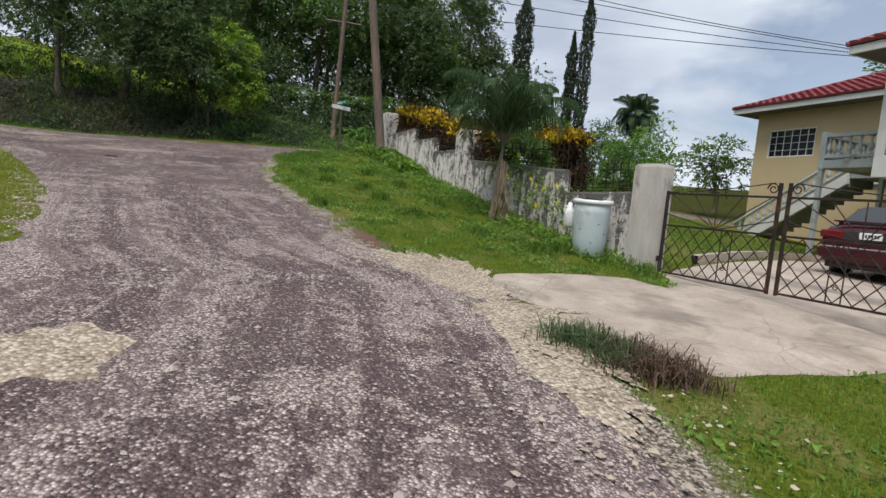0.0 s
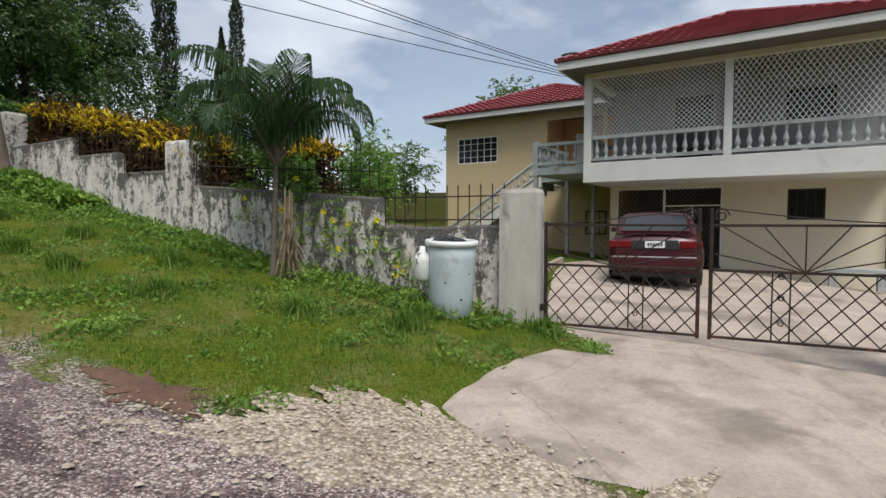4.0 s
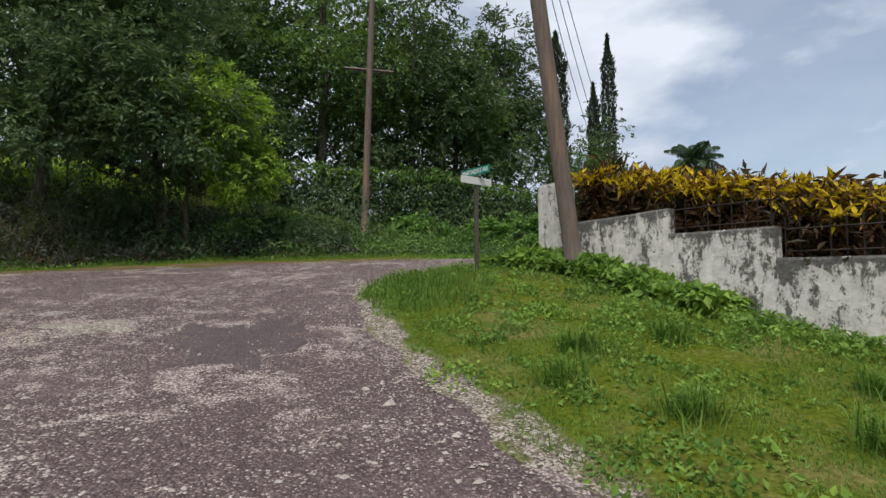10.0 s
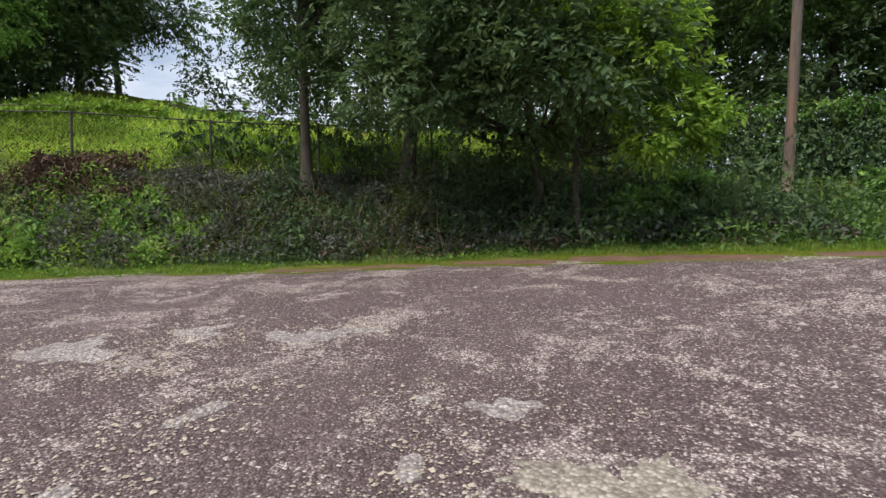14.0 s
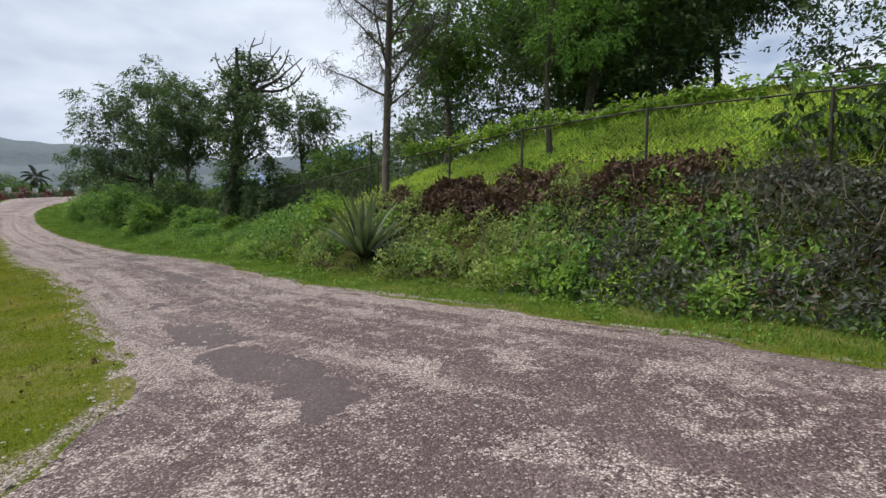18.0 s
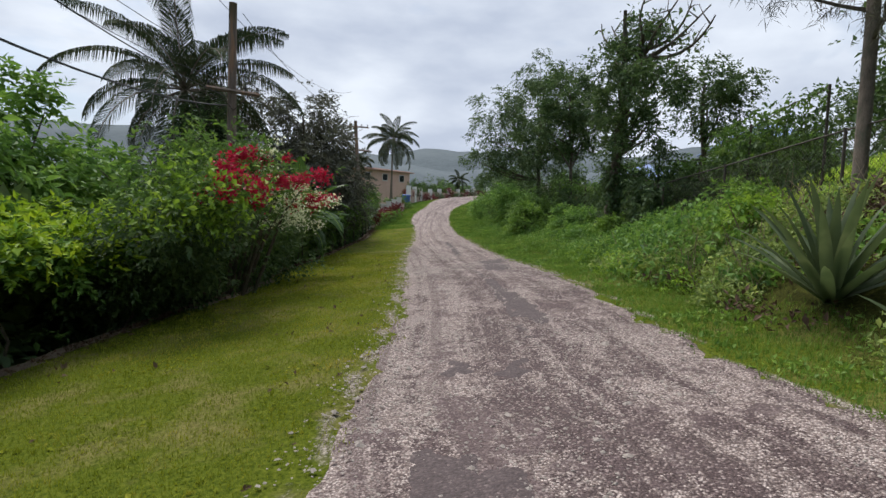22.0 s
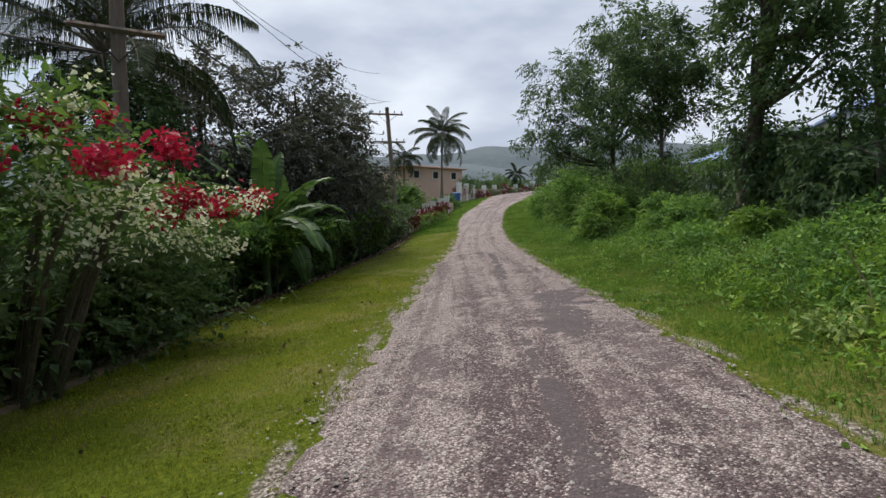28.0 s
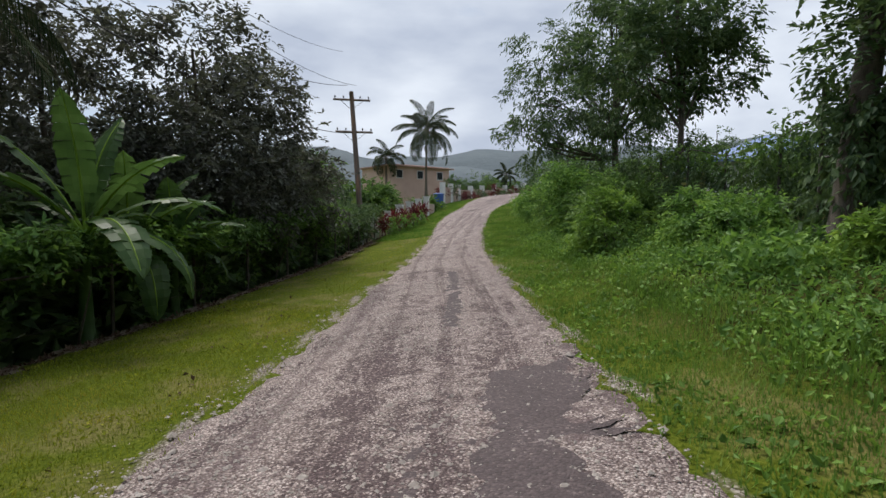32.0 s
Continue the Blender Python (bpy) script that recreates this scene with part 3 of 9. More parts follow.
def leaves(soup, P, size, aspect=0.42, droop=0.25, fold=0.16, spread=1.0, way=None, rng=np.random, vary=0.35):
    """A leaf of two folded triangles at each point."""
    P = np.asarray(P, float)
    k = len(P)
    if not k:
        return soup
    d = rng.normal(size=(k, 3)) * spread
    if way is not None:
        d = d + np.asarray(way)
    d[:, 2] -= droop
    d = unit(d)
    s = unit(np.cross(d, rng.normal(size=(k, 3)) * 0.55 + np.array([0, 0, 1.0])))
    nn = np.cross(s, d)
    L = (size * (1 + vary * rng.normal(size=k)).clip(0.45, 1.8))[:, None]
    w = L * aspect
    a = P
    b = P + d * L * 0.42 + s * w * 0.5 + nn * w * fold
    c = P + d * L - nn * L * 0.10
    e = P + d * L * 0.42 - s * w * 0.5 + nn * w * fold
    v = np.stack([a, b, c, e], 1).reshape(-1, 3)
    i = np.arange(k)[:, None] * 4
    return soup.add(v, np.concatenate([i + [0, 1, 2], i + [0, 2, 3]]))


def sprays(soup, P, size, aspect=0.45, droop=0.3, per=6, centre=None, rng=np.random):
    """A twig of leaves set alternately at each point, growing away from a centre if one is given."""
    P = np.asarray(P, float)
    if not len(P):
        return soup
    d = rng.normal(size=(len(P), 3)) * 0.8
    if centre is not None:
        d = d + unit(P - np.asarray(centre, float)) * 1.1
    d = unit(d)
    s = unit(np.cross(d, np.array([0, 0, 1.0]) + rng.normal(size=d.shape) * 0.35))
    reach = size * per * 0.36
    for j in range(per):
        f = (j + 0.6) / per
        q = P + d * reach * f - np.array([0, 0, 1.0]) * (reach * 0.35 * f * f)
        w = d * 0.8 + (s * (1 if j % 2 else -1) * 1.0 if j < per - 1 else 0)
        leaves(soup, q, size * (1.05 - 0.25 * f), aspect, droop, spread=0.28, way=w, rng=rng, vary=0.22)
    return soup


def blades(soup, P, height, width=0.008, lean=0.5, rng=np.random, vary=0.4):
    """A bent grass blade of three triangles at each point."""
    P = np.asarray(P, float)
    k = len(P)
    if not k:
        return soup
    a = rng.uniform(0, 2 * np.pi, k)
    o = np.c_[np.cos(a), np.sin(a), np.zeros(k)]
    s = np.c_[-np.sin(a), np.cos(a), np.zeros(k)]
    h = (height * (1 + vary * rng.normal(size=k)).clip(0.3, 2.2))[:, None]
    bend = h * lean * rng.uniform(0.1, 1.0, (k, 1))
    z = np.array([0, 0, 1.0])
    w = width * (0.7 + 0.6 * rng.random((k, 1)))
    if height < 0.07:
        v = np.stack([P - s * w * 0.5, P + s * w * 0.5, P + z * h * (1 - 0.25 * lean) + o * bend], 1).reshape(-1, 3)
        return soup.add(v, np.arange(k)[:, None] * 3 + [0, 1, 2])
    m = P + z * h * 0.6 + o * bend * 0.35
    t = P + z * h * (1 - 0.25 * lean) + o * bend
    v = np.stack([P - s * w * 0.5, P + s * w * 0.5, m + s * w * 0.42, m - s * w * 0.42, t], 1).reshape(-1, 3)
    i = np.arange(k)[:, None] * 5
    return soup.add(v, np.concatenate([i + [0, 1, 2], i + [0, 2, 3], i + [3, 2, 4]]))


# ---- plan: heights and lines of the ground ----
LEVELS = np.array([(-.9, -6, -.3), (0, 0, .15), (3, 0, 0), (-4, 0, .35), (-.9, 3.06, .55), (.8, 3.95, .45), (-1.8, 4.6, .72), (-.75, 7.03, .747), (.67, 6.8, .62), (3.34, 8.37, .68),
                   (4.12, 6.79, .63), (-1.2, 11.8, 1.45), (.38, 13.78, 1.816), (-2.2, 17.5, 2.75), (-3.72, 18.04, 2.79), (-5.7, 12.7, 1.66), (-4.8, 15.78, 2.06), (-8.5, 15.3, 2.11), (-10.8, 14.9, 2.2),
                   (-14.6, 14.9, 2.36), (-5.4, 18., 2.5), (-20.3, 12.5, 2.5), (-22.6, 10.7, 2.55), (-25.6, 7, 2.59), (-30.3, 6, 2.56), (-52, -11.5, 3.5), (-14.4, 20.5, 2.75), (-6.4, 27, 3.7), (12, 10, .72), (8, 16, .9)])
LEVELS2 = np.array([(-64, -18.5, 5.0), (-72, -22, 6.3)])


def _levels():
    p = np.concatenate([LEVELS, LEVELS2])
    k = len(p)
    A = np.zeros((k + 3, k + 3))
    A[:k, :k] = np.linalg.norm(p[:, None, :2] - p[None, :, :2], axis=2) - np.eye(k) * 0.6
    A[:k, k], A[:k, k + 1:] = 1, p[:, :2]
    A[k:, :k] = A[:k, k:].T
    return p, np.linalg.solve(A, np.r_[p[:, 2], 0, 0, 0])


LEV, LEVW = _levels()


def base_z(x, y):
    x, y = np.atleast_1d(np.asarray(x, float)), np.atleast_1d(np.asarray(y, float))
    d = np.hypot(x[:, None] - LEV[None, :, 0], y[:, None] - LEV[None, :, 1])
    return d @ LEVW[:-3] + LEVW[-3] + LEVW[-2] * x + LEVW[-1] * y


NORTH = np.array([(-87, -7), (-79, -12.2), (-72.2, -15.6), (-68.6, -16.5), (-64.6, -15.9), (-59.5, -13.9), (-52.9, -9.7), (-44.9, -4.3), (-38.3, .6), (-31.85, 6.15), (-28.6, 8.75), (-24.65, 11.8), (-21.3, 14.1), (-18.6, 16.7), (-15.7, 19.2),
                  (-14, 20.3), (-11.5, 20.9), (-9, 21.2), (-6, 21.5), (-2, 22.3), (4, 24), (14, 27)], float)
SOUTH = np.array([(-87, -22), (-81, -24.2), (-74, -24.6), (-68.2, -22.7), (-62.9, -19.75), (-57.4, -17), (-50.8, -12.5), (-45, -7.6), (-37.5, -1.9), (-33, 1.1), (-28.6, 4.3), (-25.4, 6.85), (-22, 9.4), (-19.4, 11), (-16.9, 12.7),
                  (-15.5, 13.2), (-13.5, 13.1), (-11, 12.5), (-8.5, 10.6), (-5.9, 7.75), (-4, 5), (-3.3, 2), (-3.0, -2), (-3.0, -9)], float)
EAST = np.array([(1.7, -9), (1.5, -2), (1.3, 2.3), (1.0, 4.1), (.5, 6.1), (-.75, 7), (-1.6, 8.4), (-2.9, 10.4), (-3.9, 12), (-4.3, 13.1), (-4.75, 14.2), (-5.3, 16.2), (-5.65, 17.6), (-5.3, 18.5),
                 (-4.0, 19.3), (-1, 20.1), (5, 21.9), (14, 24.5)], float)
HEDGE = np.array([(-8, 9.0), (-13, 8.6), (-16.9, 7.1), (-18.1, 6.5), (-19.9, 5.5), (-22.5, 4.1), (-24.9, 2.4), (-27.6, .4), (-30.2, -1.1), (-34, -3.4), (-38, -5.8), (-45, -11.2), (-53, -16.8), (-59, -20.5)], float)
GATE = np.array([3.3, 8.42])
ALONG = np.array([-.472, .882]) / np.hypot(.472, .882)      # along the boundary wall, uphill
INTO = np.array([ALONG[1], -ALONG[0]])                      # from the road into the yard
HOUSE = np.array([10.54, 13.57])
HA = np.array([.365, -.931])                                # along the house front
HB = np.array([.931, .365])                                 # into the house


def wall_at(s, off=0.0):
    return GATE + ALONG * s + INTO * off


def to_line(x, y, line):
    """Distance to a polyline, positive on its left, and the nearest point."""
    p = np.c_[np.atleast_1d(x), np.atleast_1d(y)].astype(float)
    best, sign, near = np.full(len(p), 1e9), np.ones(len(p)), np.zeros((len(p), 2))
    for a, b in zip(line[:-1], line[1:]):
        d = b - a
        t = np.clip(((p - a) @ d) / (d @ d), 0, 1)
        q = a + t[:, None] * d
        r = np.linalg.norm(p - q, axis=1)
        s = np.sign(d[0] * (p - q)[:, 1] - d[1] * (p - q)[:, 0])
        m = r < best - 1e-9
        best, sign, near = np.where(m, r, best), np.where(m, s, sign), np.where(m[:, None], q, near)
    return best * np.where(sign == 0, 1, sign), near


def bank_rise(s, x):
    """The bank north of the road: its rise at s metres from the edge."""
    crest = np.interp(x, [-46, -37, -30, -24, -19, -12, -8, -5], [0.3, 0.7, 1.2, 1.75, 2.1, 1.9, 1.7, 1.8])
    foot = np.interp(x, [-30, -12, -8, -5], [1.0, 1.1, 2.5, 6.0])
    reach = np.interp(x, [-30, -12, -8, -5], [4.5, 4.2, 7.0, 10.0])
    hill = np.interp(x, [-46, -34, -26, -20, -12, -6], [0.02, 0.20, 0.40, 0.42, 0.26, 0.1])
    t = np.clip((s - foot) / (reach - foot), 0, 1)
    low = np.interp(x, [-12, -5], [0.10, 0.75])
    return low * np.clip(s / foot, 0, 1) + (crest - low) * (t * t * (3 - 2 * t) * 0.6 + t * 0.4) + hill * np.clip(s - reach, 0, 11)


def ground_z(x, y):
    x, y = np.atleast_1d(np.asarray(x, float)), np.atleast_1d(np.asarray(y, float))
    z = base_z(x, y)
    s, near = to_line(x, y, NORTH)
    up = (s > 0) & (x < 60)
    z = np.where(up, base_z(near[:, 0], near[:, 1]) + bank_rise(np.clip(s, 0, None), near[:, 0]), z)
    h, hn = to_line(x, y, HEDGE)
    south = (h > 0) & (x < -9)
    hz = base_z(hn[:, 0], hn[:, 1])
    z = np.where(south, hz - 0.55 * np.clip(h / 0.7, 0, 1) - 0.10 * np.clip(h - 0.7, 0, 8), z)
    far = np.clip((np.hypot(x + 22, y - 8) - 62) / 60, 0, 1)
    z = z * (1 - far) + far * 4.0
    rough = np.array([noise.noise((a * 0.9, b * 0.9, 0)) for a, b in zip(x, y)]) * np.clip(s, 0, 1.5) / 1.5 * 0.07
    return z + np.where(up & (s < 30), rough, 0)


def gz(x, y):
    return float(ground_z([x], [y])[0])


def on_ground(xy, lift=0.0):
    xy = np.asarray(xy, float)
    return np.c_[xy, ground_z(xy[:, 0], xy[:, 1]) + lift]


def densify(line, step, closed=False):
    pts = [np.asarray(p, float) for p in line]
    if closed:
        pts.append(pts[0])
    out = []
    for a, b in zip(pts[:-1], pts[1:]):
        k = max(1, int(np.linalg.norm(b - a) / step))
        out += [a + (b - a) * i / k for i in range(k)]
    if not closed:
        out.append(pts[-1])
    return np.array(out)


def smooth_line(line, rounds=2):
    p = np.asarray(line, float)
    for _ in range(rounds):
        q = [p[0]]
        for a, b in zip(p[:-1], p[1:]):
            q += [a * 0.75 + b * 0.25, a * 0.25 + b * 0.75]
        q.append(p[-1])
        p = np.array(q)
    return p


def inside(x, y, poly):
    c = np.zeros(len(x), bool)
    for (x1, y1), (x2, y2) in zip(poly, np.roll(poly, -1, 0)):
        m = (y1 > y) != (y2 > y)
        if y1 != y2:
            c ^= m & (x < (x2 - x1) * (y - y1) / (y2 - y1) + x1)
    return c


def sheet(name, outline, step, lift, material, label, ragged=0.06, edge_step=0.15, sink=0.03, kind="structure", fray=0.0):
    """A thin covering on the ground inside an outline, with a ragged edge that dips into the ground."""
    from mathutils import geometry
    o = densify(outline, edge_step, True)
    o = o + np.array([[noise.noise((p[0] * 1.7, p[1] * 1.7, 3.1)) + 0.6 * noise.noise((p[0] * 5, p[1] * 5, 7.7)) + fray * noise.noise((p[0] * 14, p[1] * 14, 5.7)), noise.noise((p[0] * 1.7, p[1] * 1.7, 9.4)) + 0.6 * noise.noise((p[0] * 5, p[1] * 5, 1.2)) + fray * noise.noise((p[0] * 14, p[1] * 14, 3.3))] for p in o]) * ragged
    lo, hi = o.min(0), o.max(0)
    gx, gy = np.meshgrid(np.arange(lo[0], hi[0], step), np.arange(lo[1], hi[1], step))
    g = np.c_[gx.ravel(), gy.ravel()] + np.random.uniform(-0.2, 0.2, (gx.size, 2)) * step
    g = g[inside(g[:, 0], g[:, 1], o)]
    keep = np.abs(to_line(g[:, 0], g[:, 1], np.vstack([o[::2], o[:1]]))[0]) > step * 0.35 if len(g) else []
    g = g[keep] if len(g) else g
    pts = [Vector(p) for p in np.vstack([o, g])]
    k = len(o)
    v, _, f, *_ = geometry.delaunay_2d_cdt(pts, [], [list(range(k))], 1, 1e-4)
    xy = np.array([tuple(p) for p in v])
    z = ground_z(xy[:, 0], xy[:, 1]) + lift
    z[:k] -= sink
    me = bpy.data.meshes.new(name)
    me.from_pydata(np.c_[xy, z].tolist(), [], [list(q) for q in f])
    me.polygons.foreach_set("use_smooth", np.ones(len(me.polygons), dtype=bool))
    me.update()
    if len(me.polygons) and me.polygons[0].normal.z < 0:
        me.flip_normals()
    me.materials.append(material)
    return tagged(new(name, me), label, name.replace("_", " "), "", kind)


# ---- the ground ----
def ground():
    def axis(lo, a, b, hi, fine):
        return np.unique(np.round(np.concatenate([np.linspace(-1400, lo - 60, 9), np.arange(lo - 40, lo, 8), np.arange(lo, a, 1.5), np.arange(a, b, fine), np.arange(b, hi, 1.5), np.arange(hi, hi + 40, 8), np.linspace(hi + 60, 1400, 9)]), 3))
    xs, ys = axis(-85, -42, 13, 45, 0.33), axis(-40, -5, 34, 60, 0.33)
    gx, gy = np.meshgrid(xs, ys)
    z = ground_z(gx.ravel(), gy.ravel())
    a, b = len(xs), len(ys)
    i = (np.arange(b - 1)[:, None] * a + np.arange(a - 1)[None, :]).ravel()
    s = Soup().quads(np.c_[gx.ravel(), gy.ravel(), z], np.c_[i, i + 1, i + 1 + a, i + a])
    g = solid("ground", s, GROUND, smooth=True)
    x, y = gx.ravel(), gy.ravel()
    d = np.minimum(np.abs(to_line(x, y, SOUTH)[0]) / 0.2, np.minimum(np.abs(to_line(x, y, EAST)[0]) / 0.55, np.abs(to_line(x, y, NORTH)[0]) / 0.15))
    g.data.attributes.new("verge", "FLOAT", "POINT").data.foreach_set("value", np.clip(1 - d, 0, 1).astype(np.float32))
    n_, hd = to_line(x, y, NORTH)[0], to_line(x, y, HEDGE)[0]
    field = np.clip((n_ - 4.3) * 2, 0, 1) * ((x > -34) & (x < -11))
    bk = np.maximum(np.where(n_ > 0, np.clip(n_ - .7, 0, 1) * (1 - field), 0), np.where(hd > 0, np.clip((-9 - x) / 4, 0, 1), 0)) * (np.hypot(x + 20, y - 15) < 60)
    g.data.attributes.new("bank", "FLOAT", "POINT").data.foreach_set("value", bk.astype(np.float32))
    return tagged(g, "uneven grassy ground climbing towards a wooded bank", "ground", "", "structure")


ground()
road_line = np.vstack([smooth_line(SOUTH)[::-1], smooth_line(NORTH), smooth_line(EAST)[::-1]])
road = sheet("road", road_line, 0.5, 0.03, ROAD, "worn chip-sealed asphalt road with pale gravel patches", 0.10, 0.22, 0.045)
rv = np.array([tuple(q.co) for q in road.data.vertices])
side = np.clip((rv[:, 0] + 10.5) / 4, 0, 1)
lane_at = -to_line(rv[:, 0], rv[:, 1], NORTH)[0] * (1 - side) + to_line(rv[:, 0], rv[:, 1], EAST)[0] * side
south_side = np.abs(to_line(rv[:, 0], rv[:, 1], SOUTH)[0])
loss = .084 * np.clip((-13 - rv[:, 0]) / 6, 0, 1) * (.36 + .64 * np.exp(-(south_side / 1.4) ** 2) + .25 * np.clip((-28 - rv[:, 0]) / 8, 0, 1)) + .040 * np.clip((11 - rv[:, 1]) / 4, 0, 1) * (rv[:, 0] > -7)
road.data.attributes.new("loss", "FLOAT", "POINT").data.foreach_set("value", loss.astype(np.float32))
track = np.maximum(np.clip((-14 - rv[:, 0]) / 3, 0, 1), np.clip((11 - rv[:, 1]) / 3, 0, 1))
road.data.attributes.new("track", "FLOAT", "POINT").data.foreach_set("value", track.astype(np.float32))
road.data.attributes.new("lane", "FLOAT", "POINT").data.foreach_set("value", lane_at.astype(np.float32))
apron = np.array([(.70, 6.84), (1.4, 7.2), (2.0, 7.42), (2.6, 7.5), (3.0, 7.1), (3.40, 8.28), (5.2, 5.3), (5.4, 4.8), (3.82, 4.5), (2.9, 4.2), (2.1, 3.95), (1.7, 4.2), (1.5, 4.6), (1.3, 5.0), (.9, 5.45), (.62, 5.75), (.55, 6.3)])
sheet("driveway_apron", apron, 0.4, 0.035, CRACKED, "cracked pale concrete apron in front of the gate", 0.05, 0.12, 0.03)


def house_at(a, b, z=0.0):
    p = HOUSE + HA * a + HB * b
    return (p[0], p[1], z)


yard = np.array([(3.42, 8.35), (4.4, 9.3), (7.0, 11.6), house_at(-.6, -.3)[:2], house_at(-.4, 2.15)[:2], house_at(9, 2.15)[:2], house_at(9, -4)[:2], (5.15, 5.15)])
sheet("driveway", yard, 0.6, 0.035, CONCRETE, "pale weathered concrete driveway in front of the house", 0.02, 0.2, 0.03)


def wall_piece(s, s0, s1, z0, z1, off=0.0, thick=0.16, cap=0.03, tilt=0.0):
    """A length of upright wall between two places along the boundary, its top a little uneven."""
    k = max(2, int((s1 - s0) / 0.3))
    t = np.linspace(s0, s1, k + 1)
    v, q = [], []
    for i, u in enumerate(t):
        f = wall_at(u, off - thick / 2)
        b = wall_at(u, off + thick / 2)
        zt = z1 + tilt * (u - s0) / (s1 - s0) + 0.012 * noise.noise((u * 2.1, z1, 0.3))
        v += [(*f, z0), (*f, zt - cap), (*(f + INTO * cap * 0.5), zt), (*(b - INTO * cap * 0.5), zt), (*b, zt - cap), (*b, z0)]
    for i in range(k):
        for j in range(5):
            a = i * 6 + j
            q.append((a, a + 6, a + 7, a + 1))
    s.quads(v, q)
    for i in (0, k):
        a = i * 6
        s.add(np.array(v[a:a + 6]), [(0, 1, 5), (1, 4, 5), (1, 2, 4), (2, 3, 4)])
    return s


def pillar(name, s0, s1, z0, z1, off0, off1, peak=0.0):
    c = [wall_at(s0, off0), wall_at(s1, off0), wall_at(s1, off1), wall_at(s0, off1)]
    mid = sum(c) / 4
    rings = [(1.0, z0), (1.0, z1 - 0.05), (0.93, z1), (0.15, z1 + peak)]
    v = [(*(mid + (p - mid) * k), z) for k, z in rings for p in c]
    q = [(i * 4 + j, i * 4 + (j + 1) % 4, i * 4 + 4 + (j + 1) % 4, i * 4 + 4 + j) for i in range(3) for j in range(4)]
    s = Soup().quads(v, q).add(np.array(v[-4:]), [(0, 1, 2), (0, 2, 3)])
    return s


# the stepped wall between the road and the yard
wall = tagged(new("boundary_wall"), "low stepped block wall with peeling whitewash and black mould", "wall", "", "structure")
for s0, s1, z0, z1, tilt in ((.40, 2.26, .3, 1.93, -.05), (2.26, 6.0, .6, 2.30, .28), (6.5, 7.93, 1.2, 2.86, .0), (7.93, 9.36, 1.5, 3.24, .0), (9.36, 11.5, 1.8, 3.60, -.06)):
    ob = solid("wall_section", wall_piece(Soup(), s0, s1, z0, z1, tilt=tilt), WALLWASH, wall)
    ob.data.attributes.new("coping", "FLOAT", "POINT").data.foreach_set("value", np.tile(np.array([0, 1, 1, 1, 1, 0], np.float32), len(ob.data.vertices) // 6))
solid("pillar", pillar("pillar", -.02, .44, .3, 2.36, -.2, .16, .0), PILLARGREY, wall, "pale grey rendered gate pillar with a sloping top")
solid("pillar", pillar("pillar", 6.0, 6.52, 1.2, 3.33, -.16, .30, .02), WALLWASH, wall)
solid("pillar", pillar("pillar", 11.45, 11.95, 2.0, 4.28, -.16, .25, .02), WALLWASH, wall)
solid("pillar", pillar("pillar", -4.12, -3.66, .0, 2.36, -.2, .16, .0), PILLARGREY, wall)
solid("wall_section", wall_piece(Soup(), -12, -4.1, -.3, 1.85), WALLWASH, wall)


def bar(s, p, q, r=0.008, sides=6):
    return s.tube([p, q], [r, r], sides)


def spear(s, p, h, r=0.008):
    """An upright bar with a small point."""
    p = np.asarray(p, float)
    return s.tube([p, p + (0, 0, h - 0.06), p + (0, 0, h - 0.055), p + (0, 0, h)], [r, r, r * 1.6, 0.001], 5)


def railing(s0, s1, zb, height, gap=0.15, tilt=0.0):
    rail = thing("wall_railing", Matrix.Translation((*wall_at((s0 + s1) / 2), zb)), "thin rusty iron railing standing on the wall", "railing", "railings on the wall")
    o = np.array([*wall_at((s0 + s1) / 2), zb])
    for hz in (0.09, height * 0.70):
        solid("rail", bar(Soup(), np.array([*wall_at(s0), zb + hz]) - o, np.array([*wall_at(s1), zb + hz + tilt]) - o, 0.010), DARKMETAL, rail)
    k = int((s1 - s0) / gap)
    for i in range(k + 1):
        s = s0 + (s1 - s0) * i / k
        if i % 7 == 6 and i < k:
            continue
        solid("upright", spear(Soup(), np.array([*wall_at(s), zb - 0.02 + tilt * i / k]) - o, height + 0.02), DARKMETAL, rail)
    return rail


railing(.45, 2.2, 1.90, .56)
railing(2.3, 4.2, 2.30, .52, tilt=.12)
railing(4.2, 5.95, 2.42, .52, tilt=.12)
railing(6.6, 7.85, 2.84, .50)
railing(8.0, 9.3, 3.22, .50)


def scroll(s, c, r, ax, up, turns=1.4, w=0.009, flip=1):
    t = np.linspace(0, turns * 2 * np.pi, 30)
    rr = r * (1 - 0.72 * t / t[-1])
    p = np.asarray(c)[None] + (rr * np.cos(t) * flip)[:, None] * ax + (rr * np.sin(t))[:, None] * up
    return s.tube(p, np.full(len(p), w), 5)


